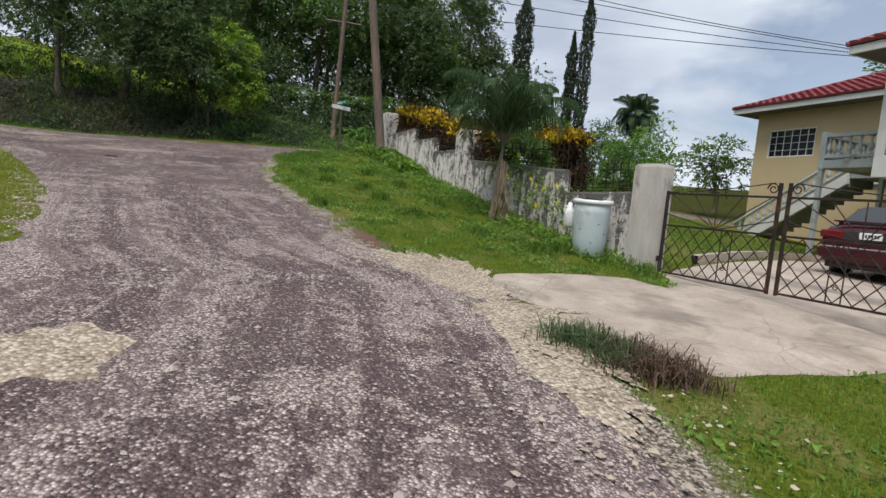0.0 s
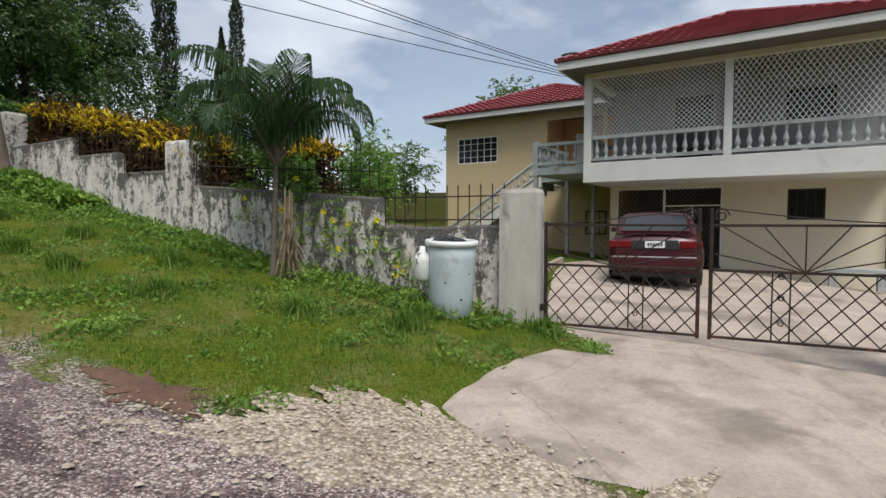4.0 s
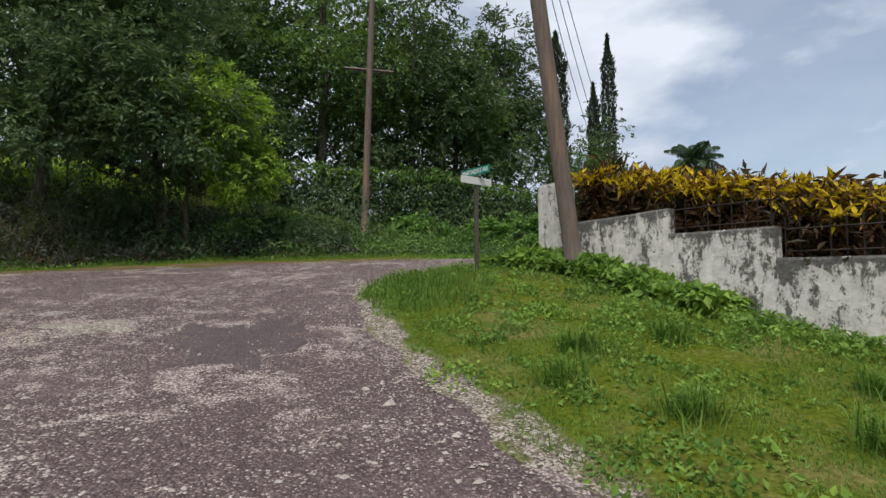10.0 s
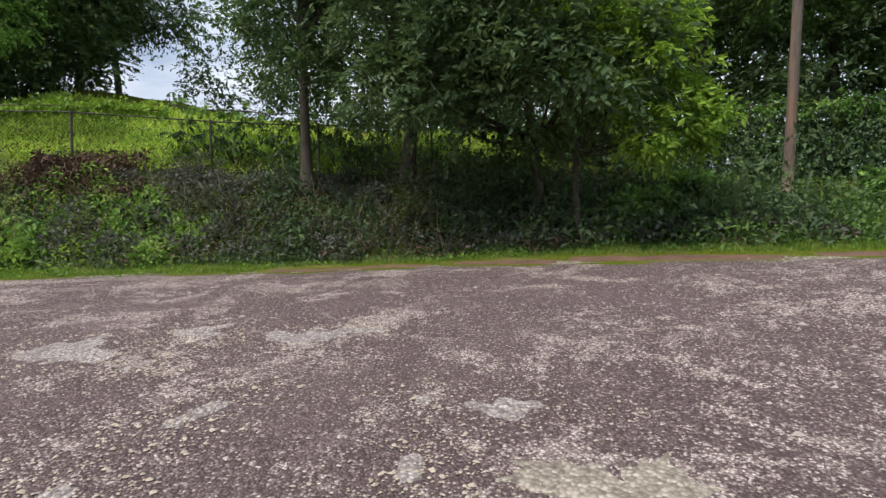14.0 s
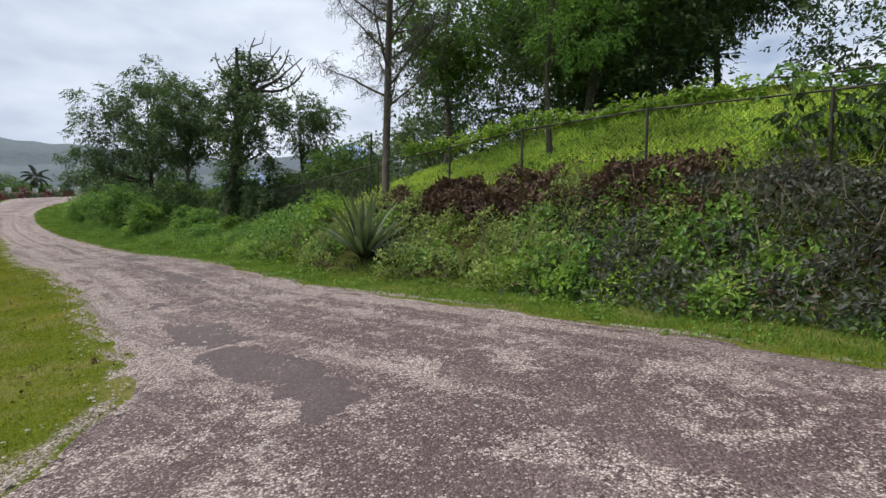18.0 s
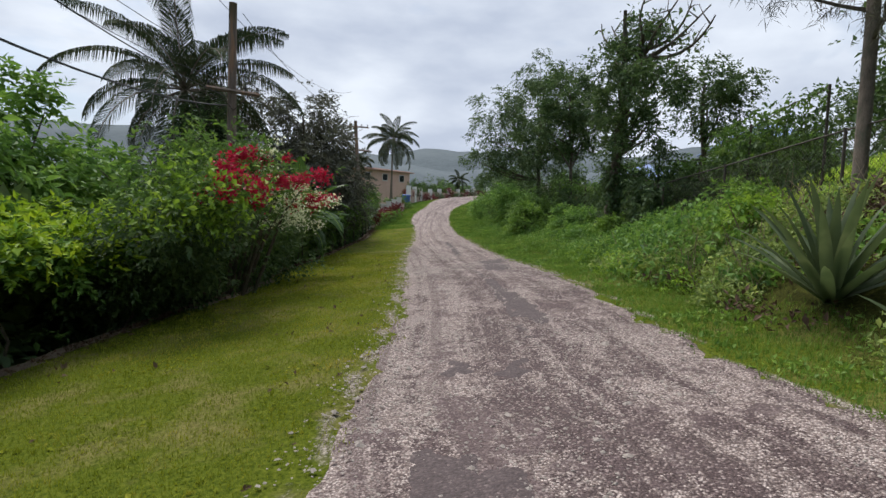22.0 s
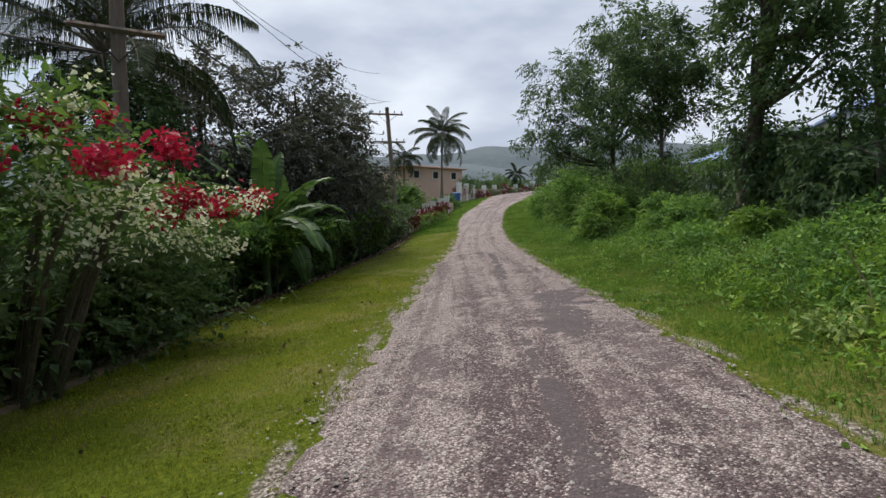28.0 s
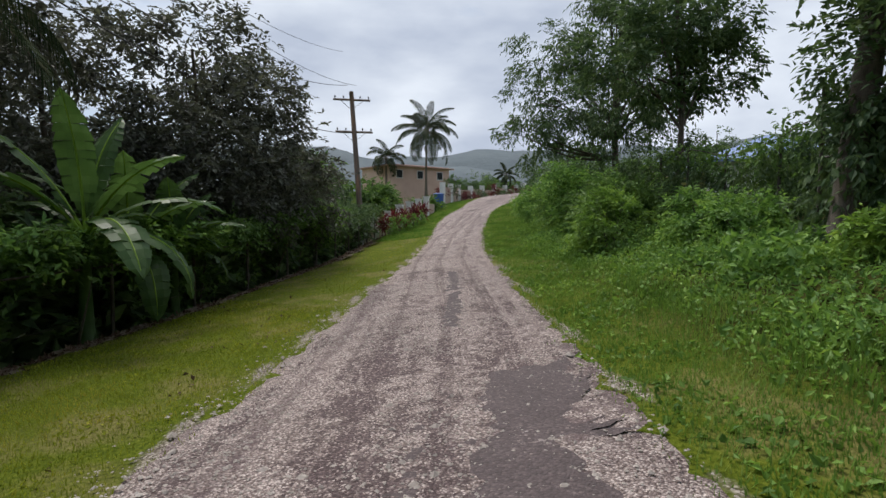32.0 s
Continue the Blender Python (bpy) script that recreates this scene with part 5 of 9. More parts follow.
# ---- the parked car ----
def car():
    """A saloon car: lofted body and cabin, glass, lamps, bumper, wheels. +x is its front, the origin on the ground under the rear axle."""
    head = np.array([.84, .54]) / np.hypot(.84, .54)
    at = np.array([8.25, 10.05])
    c = thing("car", Matrix.Translation((*at, gz(*at) + .035)) @ Matrix.Rotation(math.atan2(head[1], head[0]), 4, "Z"), "parked dark red saloon car on the concrete driveway", "car")

    def loft(stations, ring):
        v = np.concatenate([ring(*s) for s in stations])
        k = len(v) // len(stations)
        q = [(i * k + j, i * k + (j + 1) % k, (i + 1) * k + (j + 1) % k, (i + 1) * k + j) for i in range(len(stations) - 1) for j in range(k)]
        s = Soup().quads(v, q)
        for base in (0, (len(stations) - 1) * k):
            s.add(v[base:base + k], [(0, j, j + 1) for j in range(1, k - 1)])
        return s

    def lower(x, w, z0, z1):
        h = z1 - z0
        y = np.array([.80, .95, 1.0, 1.0, .96, .86, .45, 0])
        z = np.array([0, .06, .25, .55, .80, .93, .99, 1.0])
        half = np.c_[np.full(8, x), w * y, z0 + h * z]
        other = half[::-1][1:] * (1, -1, 1)
        return np.vstack([half, other])
    body = [(-.98, .70, .36, .78), (-.95, .78, .30, .92), (-.80, .83, .24, .985), (-.4, .845, .22, 1.0), (.1, .85, .2, .99), (.9, .85, .2, .96), (1.7, .85, .2, .95), (2.1, .845, .2, .93), (2.6, .83, .2, .86), (3.1, .80, .22, .76), (3.28, .72, .3, .66), (3.32, .6, .36, .58)]
    solid("body", loft(body, lower), CARRED, c, smooth=True)

    def upper(x, w, z0, z1):
        y = np.array([1.0, .97, .90, .80, .5, 0])
        z = np.array([0, .45, .80, .94, .99, 1.0])
        half = np.c_[np.full(6, x), w * y, z0 + (z1 - z0) * z]
        return np.vstack([half, half[::-1][1:] * (1, -1, 1)])
    cabin = [(-.62, .72, .95, .985), (-.30, .735, .94, 1.17), (.02, .735, .93, 1.345), (.35, .735, .93, 1.395), (.9, .735, .93, 1.40), (1.35, .735, .92, 1.36), (1.8, .73, .91, 1.12), (2.08, .71, .90, .94)]
    solid("cabin", loft(cabin, upper), CARRED, c, smooth=True)
    g = np.array([(-.60, .60, 1.02), (-.60, -.60, 1.02), (-.03, -.53, 1.345), (-.03, .53, 1.345)])
    solid("rear_window", Soup().quads(np.vstack([g, g - (.03, 0, .03)]), [(0, 1, 2, 3), (0, 3, 7, 4), (1, 5, 6, 2)]), DARKGLASS, c)
    g = np.array([(2.06, .60, .97), (2.06, -.60, .97), (1.40, -.53, 1.345), (1.40, .53, 1.345)])
    solid("windscreen", Soup().quads(np.vstack([g, g - (-.03, 0, .03)]), [(3, 2, 1, 0), (0, 3, 7, 4), (1, 5, 6, 2)]), DARKGLASS, c)
    for sgn in (1, -1):
        for x0, x1, xt0, xt1 in ((-.25, .72, .12, .72), (.80, 1.72, .80, 1.35)):
            g = np.array([(x0, .742, .99), (x1, .742, .99), (xt1, .672, 1.315), (xt0, .672, 1.315)]) * (1, sgn, 1)
            g2 = g * (1, .96, 1)
            solid("side_window", Soup().quads(np.vstack([g, g2]), [(0, 1, 2, 3), (0, 1, 5, 4), (2, 3, 7, 6), (1, 2, 6, 5), (3, 0, 4, 7)]), DARKGLASS, c)
        solid("tail_lamp", Soup().box(-.99, -.86, *sorted((sgn * .42, sgn * .80)), .72, .86, .02), LAMPRED, c, "red tail lamp")
        solid("mirror", Soup().box(1.45, 1.58, *sorted((sgn * .80, sgn * .96)), .98, 1.10, .03), CARRED, c)
        for x in (0, 2.45):
            w = solid("wheel", Soup().lathe([(.19, -.095), (.285, -.09), (.305, -.05), (.305, .05), (.285, .09), (.19, .095)], sides=24), RUBBER, c, smooth=True)
            w.location, w.rotation_euler = (x, sgn * .74, .305), (radians(90), 0, 0)
            solid("rim", Soup().lathe([(.02, .07), (.06, .075), (.10, .055), (.17, .06), (.20, .085), (.20, -.085), (.17, -.06), (.02, -.07)], sides=20), CHROME, w, smooth=True)
            solid("wheel_arch", Soup().lathe([(.30, -.02), (.345, -.015), (.345, .015), (.30, .02)], sides=20), CARDARK, c).matrix_basis = pose(x, sgn * .835, .31, 90, 0, 0)
    solid("bumper", Soup().box(-1.06, -.86, -.80, .80, .36, .56, .04), CARRED, c)
    solid("bumper_strip", Soup().box(-1.07, -1.05, -.74, .74, .555, .575, .004), CHROME, c)
    solid("plate_recess", Soup().box(-1.0, -.90, -.40, .40, .70, .87, .01), CARDARK, c)
    p = solid("number_plate", Soup().box(-1.012, -1.0, -.17, .17, .73, .85, .003), PLATE, c, "white number plate")
    bars = Soup()
    for i in range(6):
        bars.box(-1.016, -1.012, -.13 + i * .045, -.10 + i * .045, .76, .82, .001)
    solid("plate_marks", bars, CARDARK, p)
    solid("spoiler", Soup().box(-.96, -.80, -.62, .62, 1.02, 1.05, .01).box(-.92, -.84, -.55, -.50, .97, 1.03, .004).box(-.92, -.84, .50, .55, .97, 1.03, .004), CARRED, c)
    solid("underside", Soup().box(-.85, 3.1, -.72, .72, .18, .30, .02), CARDARK, c)


car()


# ---- the plastic drum by the wall ----
def drum():
    x, y = 2.40, 9.02
    z = gz(x, y) - .02
    d = thing("plastic_drum", pose(x, y, z, 2, -2, 30), "pale blue plastic drum used as a rubbish bin beside the wall", "drum")
    solid("body", Soup().lathe([(0, .01), (.235, .01), (.25, .03), (.272, .25), (.285, .5), (.292, .72), (.297, .90), (.283, .90), (.278, .72), (.262, .25), (.24, .06), (0, .06)], sides=32), BLUEPLASTIC, d, smooth=True)
    solid("rim", Soup().lathe([(.292, .865), (.318, .87), (.325, .90), (.318, .93), (.292, .935), (.283, .93), (.283, .87), (.292, .865)], sides=32), WHITEPLASTIC, d, "white rolled rim", True)
    for i, (a, h) in enumerate(((20, .35), (55, .6), (100, .3), (140, .68), (190, .45), (230, .25), (250, .55), (275, .40), (300, .62), (330, .3))):
        r = .266 + .035 * h
        solid("drain_hole", Soup().lathe([(0, -.004), (.011, -.004), (.011, .004), (0, .004)], sides=8), CARDARK, d).matrix_basis = pose(r * math.cos(radians(a)), r * math.sin(radians(a)), h, 0, 90, a)
    bag = thing("rubbish_bag", pose(x, y, z + .86), "crumpled black bin bag bulging out of the drum", "bag")
    t, p = np.meshgrid(np.linspace(0, 2 * np.pi, 28, endpoint=False), np.linspace(0.02, np.pi * .98, 14))
    v = np.c_[(np.sin(p) * np.cos(t)).ravel(), (np.sin(p) * np.sin(t)).ravel(), np.cos(p).ravel()]
    v = v * np.array([1 + .28 * noise.noise(q * 2.6) + .14 * noise.noise(q * 7) for q in map(Vector, v)])[:, None] * (.22, .22, .11)
    q = [(i * 28 + j, i * 28 + (j + 1) % 28, (i + 1) * 28 + (j + 1) % 28, (i + 1) * 28 + j) for i in range(13) for j in range(28)]
    solid("bag", Soup().quads(v, q), BLACKBAG, bag)
    jug = thing("plastic_jug", Matrix.Translation((x - .33, y + .14, z + .46)) @ pose(0, 0, 0, -6, 6, 205), "dirty white plastic jug lashed to the side of the drum", "jug")
    solid("body", Soup().lathe([(0, 0), (.085, 0), (.10, .03), (.10, .24), (.085, .30), (.04, .34), (.035, .40), (0, .40)], sides=16), WHITEPLASTIC, jug, smooth=True)
    solid("handle", Soup().tube([(.05, 0, .34), (.11, 0, .34), (.125, 0, .28), (.10, 0, .22)], [.014] * 4, 6), WHITEPLASTIC, jug)


drum()


# ---- poles, cables, sign, fence ----
def utility_pole(x, y, h, r0, r1, lean=(0, 0), arms=(), label="weathered wooden utility pole"):
    z = gz(x, y)
    p = thing("utility_pole", Matrix.Translation((x, y, z)), label, "pole", "utility poles")
    t = np.linspace(0, 1, 12)
    path = np.c_[lean[0] * t, lean[1] * t, -.3 + (h + .3) * t]
    solid("shaft", Soup().tube(path, r0 + (r1 - r0) * t, 12), POLEWOOD, p, smooth=True)
    for hz, half, deg in arms:
        k = hz / h
        c = np.array([lean[0] * k, lean[1] * k, hz])
        d = np.array([math.cos(radians(deg)), math.sin(radians(deg)), 0])
        n2 = np.array([-d[1], d[0], 0]) * (r0 * .9)
        a = solid("crossarm", Soup().tube([c - d * half + n2, c + d * half + n2], [.06, .06], 4), POLEWOOD, p)
        for s in (-.9, -.45, .45, .9):
            b = c + d * half * s + n2
            solid("insulator", Soup().lathe([(.012, .04), (.012, .10), (.04, .11), (.045, .15), (.03, .17), (.035, .20), (0, .22)], *b, sides=8), CARDARK, a)
        for s in (-1, 1):
            solid("brace", bar(Soup(), c + d * half * .6 * s + n2 - (0, 0, .05), c - (0, 0, .55) + n2, .012, 5), DARKMETAL, p)
    return p


def cable(a, b, sag, r=.011, label="black overhead cable between poles"):
    a, b = np.array(a, float), np.array(b, float)
    t = np.linspace(0, 1, 24)
    p = a + (b - a) * t[:, None]
    p[:, 2] -= sag * 4 * t * (1 - t)
    c = solid("power_line", Soup().tube(p, np.full(24, r), 5, False), WIRE)
    return tagged(c, label, "cable", "overhead cables")


utility_pole(-2.2, 17.55, 9.2, .145, .10, (-1.25, -.35), (), "leaning weathered wooden utility pole at the corner of the wall")
utility_pole(-6.4, 29.2, 11.0, .135, .09, (.45, -.6), ((6.0, .9, 12),), "tall weathered wooden utility pole with a crossarm below the trees")
utility_pole(-25.4, .42, 8.4, .15, .11, (.1, .1), ((5.9, .75, -20),), "wooden utility pole behind the flowering hedge")
utility_pole(-45.7, -12.85, 8.45, .17, .12, (-.05, -1.0), ((8.05, 1.0, 140), (6.3, 1.0, 140)), "wooden utility pole with two crossarms beside the road")
TOP2 = np.array([-3.35, 17.22, 11.6])
for dz, q, sag in ((7.3, (11.5, 15.3, 6.44), .10), (8.1, (11.5, 15.3, 6.50), .16), (8.7, (11.5, 15.3, 6.55), .12), (9.2, (11.6, 15.2, 6.6), .3)):
    f = (dz - 2.75) / 9.2
    cable((-2.2 - 1.25 * f, 17.55 - .35 * f, dz), q, sag)
hw = thing("pole_fittings", Matrix.Translation((-3.1, 17.3, 9.6)), "insulators and a service box fixed near the top of the pole", "fittings")
for i, (a, z) in enumerate(((0, .3), (120, .75), (240, 1.2), (60, 1.6))):
    d = np.array([math.cos(radians(a)), math.sin(radians(a)), 0]) * .16
    solid("insulator", Soup().lathe([(.02, -.09), (.045, -.08), (.05, -.03), (.03, 0), (.05, .03), (.045, .08), (.02, .09)], d[0], d[1], z, sides=10), CARDARK, hw)
solid("service_box", Soup().box(-.22, -.06, -.30, -.12, -.55, -.15, .015), CARDARK, hw)
for a, r in ((20, .45), (75, .35), (140, .55), (200, .40)):
    t = np.linspace(0, 1, 22)
    d = np.array([math.cos(radians(a)), math.sin(radians(a))])
    solid("slack_wire", Soup().tube(np.c_[d[0] * r * np.sin(np.pi * t), d[1] * r * np.sin(np.pi * t), .9 - 1.1 * t - .25 * np.sin(np.pi * t)], np.full(22, .009), 5), WIRE, hw)
for dz in (0, .3, .6):
    cable(TOP2 + (0, 0, dz - .4), (-6.1, 28.7, 13.2 + dz), .5)
for dz, q in ((-1.4, (6.5, 40, 9.5)), (-1.0, (7.6, 41, 9.0)), (-.7, (8.8, 42, 8.6))):
    cable(TOP2 + (0, 0, dz), q, 1.0)
for o, z0, z1, r in ((0, 6.6, 6.4, .018), (.3, 6.9, 8.9, .014), (-.3, 8.1, 9.0, .010), (.6, 8.3, 10.6, .009)):
    cable((-25.4 + o, .42, 2.0 + z0 - .4), (-45.75 + o, -13.8, 2.2 + z1), .9, r)


for z0, z1, sag, r in ((6.97, 9.5, 1.97, .020), (7.22, 10.0, 1.25, .013), (7.7, 10.6, 1.9, .008), (8.2, 11.0, 1.7, .008)):
    cable((-25.25, .35, z0), (-3.35, 17.22, z1), sag, r)


def street_sign():
    x, y = -3.72, 18.04
    z = gz(x, y)
    s = thing("street_sign", Matrix.Translation((x, y, z)), "dark post with a green street name sign and a white one", "street sign")
    solid("post", Soup().box(-.035, .035, -.035, .035, -.2, 1.56, .005), SIGNPOST, s)
    yaw = -48
    g = solid("name_plate", Soup().box(-.29, .29, -.008, .008, -.065, .065, .004), SIGNGREEN, s, "green street name plate with white letters")
    g.matrix_basis = pose(0, -.02, 1.63, 0, -3, yaw)
    w = solid("name_plate", Soup().box(-.30, .30, -.008, .008, -.06, .06, .004), WHITE, s, "white blank sign plate")
    w.matrix_basis = pose(0, -.05, 1.47, 0, 3, 28)
    cu = bpy.data.curves.new("letters", "FONT")
    cu.body, cu.size, cu.align_x, cu.align_y, cu.extrude = "MARTINDALE AVE.", .115, "CENTER", "CENTER", .001
    tmp = bpy.data.objects.new("letters_curve", cu)
    scene.collection.objects.link(tmp)
    me = bpy.data.meshes.new_from_object(tmp.evaluated_get(bpy.context.evaluated_depsgraph_get()))
    bpy.data.objects.remove(tmp)
    me.name = "letters"
    me.materials.clear()
    me.materials.append(WHITEMETAL)
    t = solid("letters", me, WHITEMETAL, g)
    t.matrix_basis = pose(0, -.011, 0, 90, 0, 0)
    t.scale = (.58, .9, 1)


street_sign()


def fence(line, height, gap, label, mesh=False):
    """A wire fence: posts, a top rail, and strands or a chain-link mesh."""
    pts = densify(line, gap)
    pts = np.array([pts[0]] + [p for i, p in enumerate(pts[1:], 1)])
    o = np.array([*pts[0], gz(*pts[0])])
    f = thing("wire_fence", Matrix.Translation(o), label, "fence")
    g = on_ground(pts) - o
    for p in g:
        solid("post", Soup().tube([p - (0, 0, .2), p + (0, 0, height)], [.03, .03], 8), SIGNPOST, f)
    for a, b in zip(g[:-1], g[1:]):
        solid("top_rail", bar(Soup(), a + (0, 0, height - .04), b + (0, 0, height - .04), .018), SIGNPOST, f)
        if not mesh:
            for hz in (.5, 1.0):
                solid("strand", bar(Soup(), a + (0, 0, hz), b + (0, 0, hz), .004, 4), SIGNPOST, f)
            continue
        w, net, cell, hi = b - a, Soup(), .085, height - .05
        L = np.linalg.norm(w[:2])
        for way in (1, -1):
            for i in range(int(-hi / cell), int(L / cell) + 1):
                u0, u1 = max(0, i * cell), min(L, i * cell + hi)
                if u1 - u0 > .04:
                    z0, z1 = u0 - i * cell, u1 - i * cell
                    if way < 0:
                        z0, z1 = hi - z0, hi - z1
                    net.tube([a + w * (u0 / L) + (0, 0, .03 + z0), a + w * (u1 / L) + (0, 0, .03 + z1)], [.0022, .0022], 3, False)
        solid("wire_mesh", net, SIGNPOST, f)
    return f


def north_offset(x0, x1, s):
    """A line s metres beyond the road's north edge."""
    l = densify(smooth_line(NORTH), .8)
    d = unit(np.gradient(l, axis=0))
    out = l + np.c_[-d[:, 1], d[:, 0]] * s
    m = (l[:, 0] > x0) & (l[:, 0] < x1)
    return out[m]


FENCE_LINE = north_offset(-34, -12.5, 4.6)
fence(FENCE_LINE[::3], 1.35, 2.6, "rusty chain-link fence with thin posts along the top of the bank", True)


# ---- plants ----
R = np.random.RandomState(5)


def in_clumps(centre, radii, n, clumps, tight=.17, shell=.5, rng=R):
    """Points in small clumps that fill an ellipsoid unevenly, more of them near its skin."""
    c = unit(rng.normal(size=(clumps, 3))) * (shell + (1 - shell) * rng.random((clumps, 1)) ** .5)
    w = np.exp(rng.normal(size=clumps) * .35)
    k = rng.choice(clumps, n, p=w ** 2 / (w ** 2).sum())
    p = c[k] + rng.normal(size=(n, 3)).clip(-1.9, 1.9) * tight * np.minimum(w, 1.6)[k][:, None]
    return np.asarray(centre) + p * np.asarray(radii)


def tree(x, y, h, r, crown, leaf=.14, n=7000, mat=L_TREE, label="leafy green tree", lean=(0, 0), fork=.45, name="tree", bark=BARK, z=None, clumps=40, aspect=.48, limbs=True, droop=.3, tight=.17, category="tree"):
    """crown: ellipsoids (dx, dy, height, rx, ry, rz). The leaves are shared out by the ellipsoids' size."""
    z = gz(x, y) if z is None else z
    t = thing(name, Matrix.Translation((x, y, z)), label, category)
    top = np.array([lean[0], lean[1], h * .8])
    u = np.linspace(0, 1, 12)
    path = np.c_[lean[0] * u + .10 * np.sin(u * 7 + x), lean[1] * u + .10 * np.cos(u * 6 + y), -.25 + (h * .8 + .25) * u]
    rad = .72 * r * (1 - .72 * u) * (1 + .5 * np.exp(-u * 14))
    s = Soup().tube(path, rad, 10)
    solid("trunk", s, bark, t, smooth=True)
    if limbs:
        for e in crown:
            c = np.array(e[:3], float)
            for k in range(3):
                g = c + (R.uniform(-.55, .55, 3) * e[3:6] if k else 0)
                i = min(10, max(3, int(12 * min(fork + .12 * k, .9 * c[2] / (h * .8)))))
                a = path[i]
                v = np.linspace(0, 1, 7)[:, None]
                m = (a + g) / 2 + (0, 0, -.12 * np.linalg.norm(g - a)) + R.normal(size=3) * .15
                q = a * (1 - v) ** 2 + 2 * m * v * (1 - v) + g * v ** 2
                solid("limb", Soup().tube(q, np.linspace(rad[i] * .62, .012, 7), 6), bark, t, smooth=True)
    n, leaf = int(n * 1.6), leaf * 1.1
    vol = np.array([np.prod(e[3:6]) ** .7 for e in crown])
    lv = Soup()
    for e, w in zip(crown, vol / vol.sum()):
        k = int(n * w)
        sprays(lv, in_clumps(e[:3], e[3:6], k // 6, max(9, int(.85 * clumps * (w * len(crown)) ** .5)), tight * .72, .25), leaf, aspect, droop, 6, e[:3], R)
    solid("crown", lv, mat, t)
    return t


def shrub(x, y, rx, ry, h, n, leaf, mat, label, name="shrub", z=None, clumps=14, stems=5, group="", aspect=.45, tight=.2, category="shrub"):
    z = gz(x, y) if z is None else z
    t = thing(name, Matrix.Translation((x, y, z)), label, category, group)
    b = Soup()
    for _ in range(stems):
        g = np.array([R.uniform(-.6, .6) * rx, R.uniform(-.6, .6) * ry, h * R.uniform(.5, .85)])
        b.tube([(g[0] * .1, g[1] * .1, -.1), (g[0] * .5, g[1] * .5, g[2] * .5), g], [.022, .016, .005], 5)
    solid("branchwork", b, BARK, t)
    p = in_clumps((0, 0, h * .52), (rx * .8, ry * .8, h * .46), n // 6, clumps, tight)
    p[:, 2] = np.abs(p[:, 2])
    solid("foliage", sprays(Soup(), p, leaf * 1.1, aspect, .3, 6, (0, 0, h * .3), R), mat, t)
    return t


def frond(length, rise, droop, leaflet, pairs=30, width=.024, twist=0.0, hang=.5, stalk=.15, curl=1.25):
    """A feather palm frond that springs along +x: its stalk, and its two rows of leaflets."""
    t = np.linspace(0, 1, 14)
    ang = rise - droop * t ** curl
    step = length / 13
    x = np.concatenate([[0], np.cumsum(np.cos(ang[:-1]) * step)])
    z = np.concatenate([[0], np.cumsum(np.sin(ang[:-1]) * step)])
    path = np.c_[x, 0 * x, z]
    st = Soup().tube(path, np.linspace(.022, .004, 14) * (length / 1.6) ** .5, 5)
    lf = Soup()
    u = np.linspace(stalk, .99, pairs)
    P = np.c_[np.interp(u, t, x), 0 * u, np.interp(u, t, z)]
    a = np.interp(u, t, ang)
    T = np.c_[np.cos(a), 0 * a, np.sin(a)]
    N = np.c_[-np.sin(a), 0 * a, np.cos(a)]
    ll = leaflet * (np.sin(np.pi * (.14 + .80 * u)) ** .7)
    for side in (1, -1):
        j = R.normal(size=pairs) * .12
        d = unit(T * (.55 + .5 * u + j)[:, None] + np.array([0, side, 0]) * .9 + N * .25)
        m = P + d * (ll * .55)[:, None]
        e = m + unit(d * (1 - hang) + np.array([0, 0, -1.0]) * hang * 1.1) * (ll * .5)[:, None]
        w = width * np.ones(pairs)[:, None]
        v = np.stack([P - T * w * .3, P + T * w * .3, m + T * w * .5, m - T * w * .5, e], 1).reshape(-1, 3)
        i = np.arange(pairs)[:, None] * 5
        lf.add(v, np.concatenate([i + [0, 1, 2], i + [0, 2, 3], i + [3, 2, 4]]))
    return st, lf


def palm(x, y, stems, fronds, label, length=1.4, leaflet=.42, name="palm_tree", r=.07, bark=PALMBARK, dead=0, pairs=30, width=.024, z=None, mat=L_PALM, rises=(1.45, .15), droops=(1.5, 2.5), hang=.5, curl=1.25):
    """stems: (dx, dy, height) of each crown."""
    z = gz(x, y) if z is None else z
    t = thing(name, Matrix.Translation((x, y, z)), label, "palm")
    for dx, dy, h in stems:
        u = np.linspace(0, 1, 14)
        path = np.c_[dx * u ** 1.5, dy * u ** 1.5, -.15 + (h + .15) * u]
        solid("trunk", Soup().tube(path, r * (1 - .35 * u) * (1 + .9 * np.exp(-u * 9)) * (1 + .05 * np.sin(u * 90)), 10), bark, t, smooth=True)
        for i in range(fronds + dead):
            k = i / max(1, fronds - 1)
            is_dead = i >= fronds
            rise = -.9 if is_dead else rises[0] + (rises[1] - rises[0]) * k + R.normal() * .08
            st, lf = frond(length * R.uniform(.85, 1.1) * (.7 if is_dead else 1), rise, .5 if is_dead else R.uniform(*droops) * (.6 + .4 * k), leaflet * (.6 if is_dead else 1), pairs, width, hang=hang, curl=curl)
            m = pose(dx, dy, h, R.uniform(-14, 14), 0, i * 137.5 + R.uniform(-14, 14))
            f = solid("frond", lf, DEADWOOD if is_dead else mat, t, "dry brown hanging frond" if is_dead else "")
            f.matrix_basis = m
            solid("stalk", st, DEADWOOD if is_dead else PALMBARK, f)
    return t


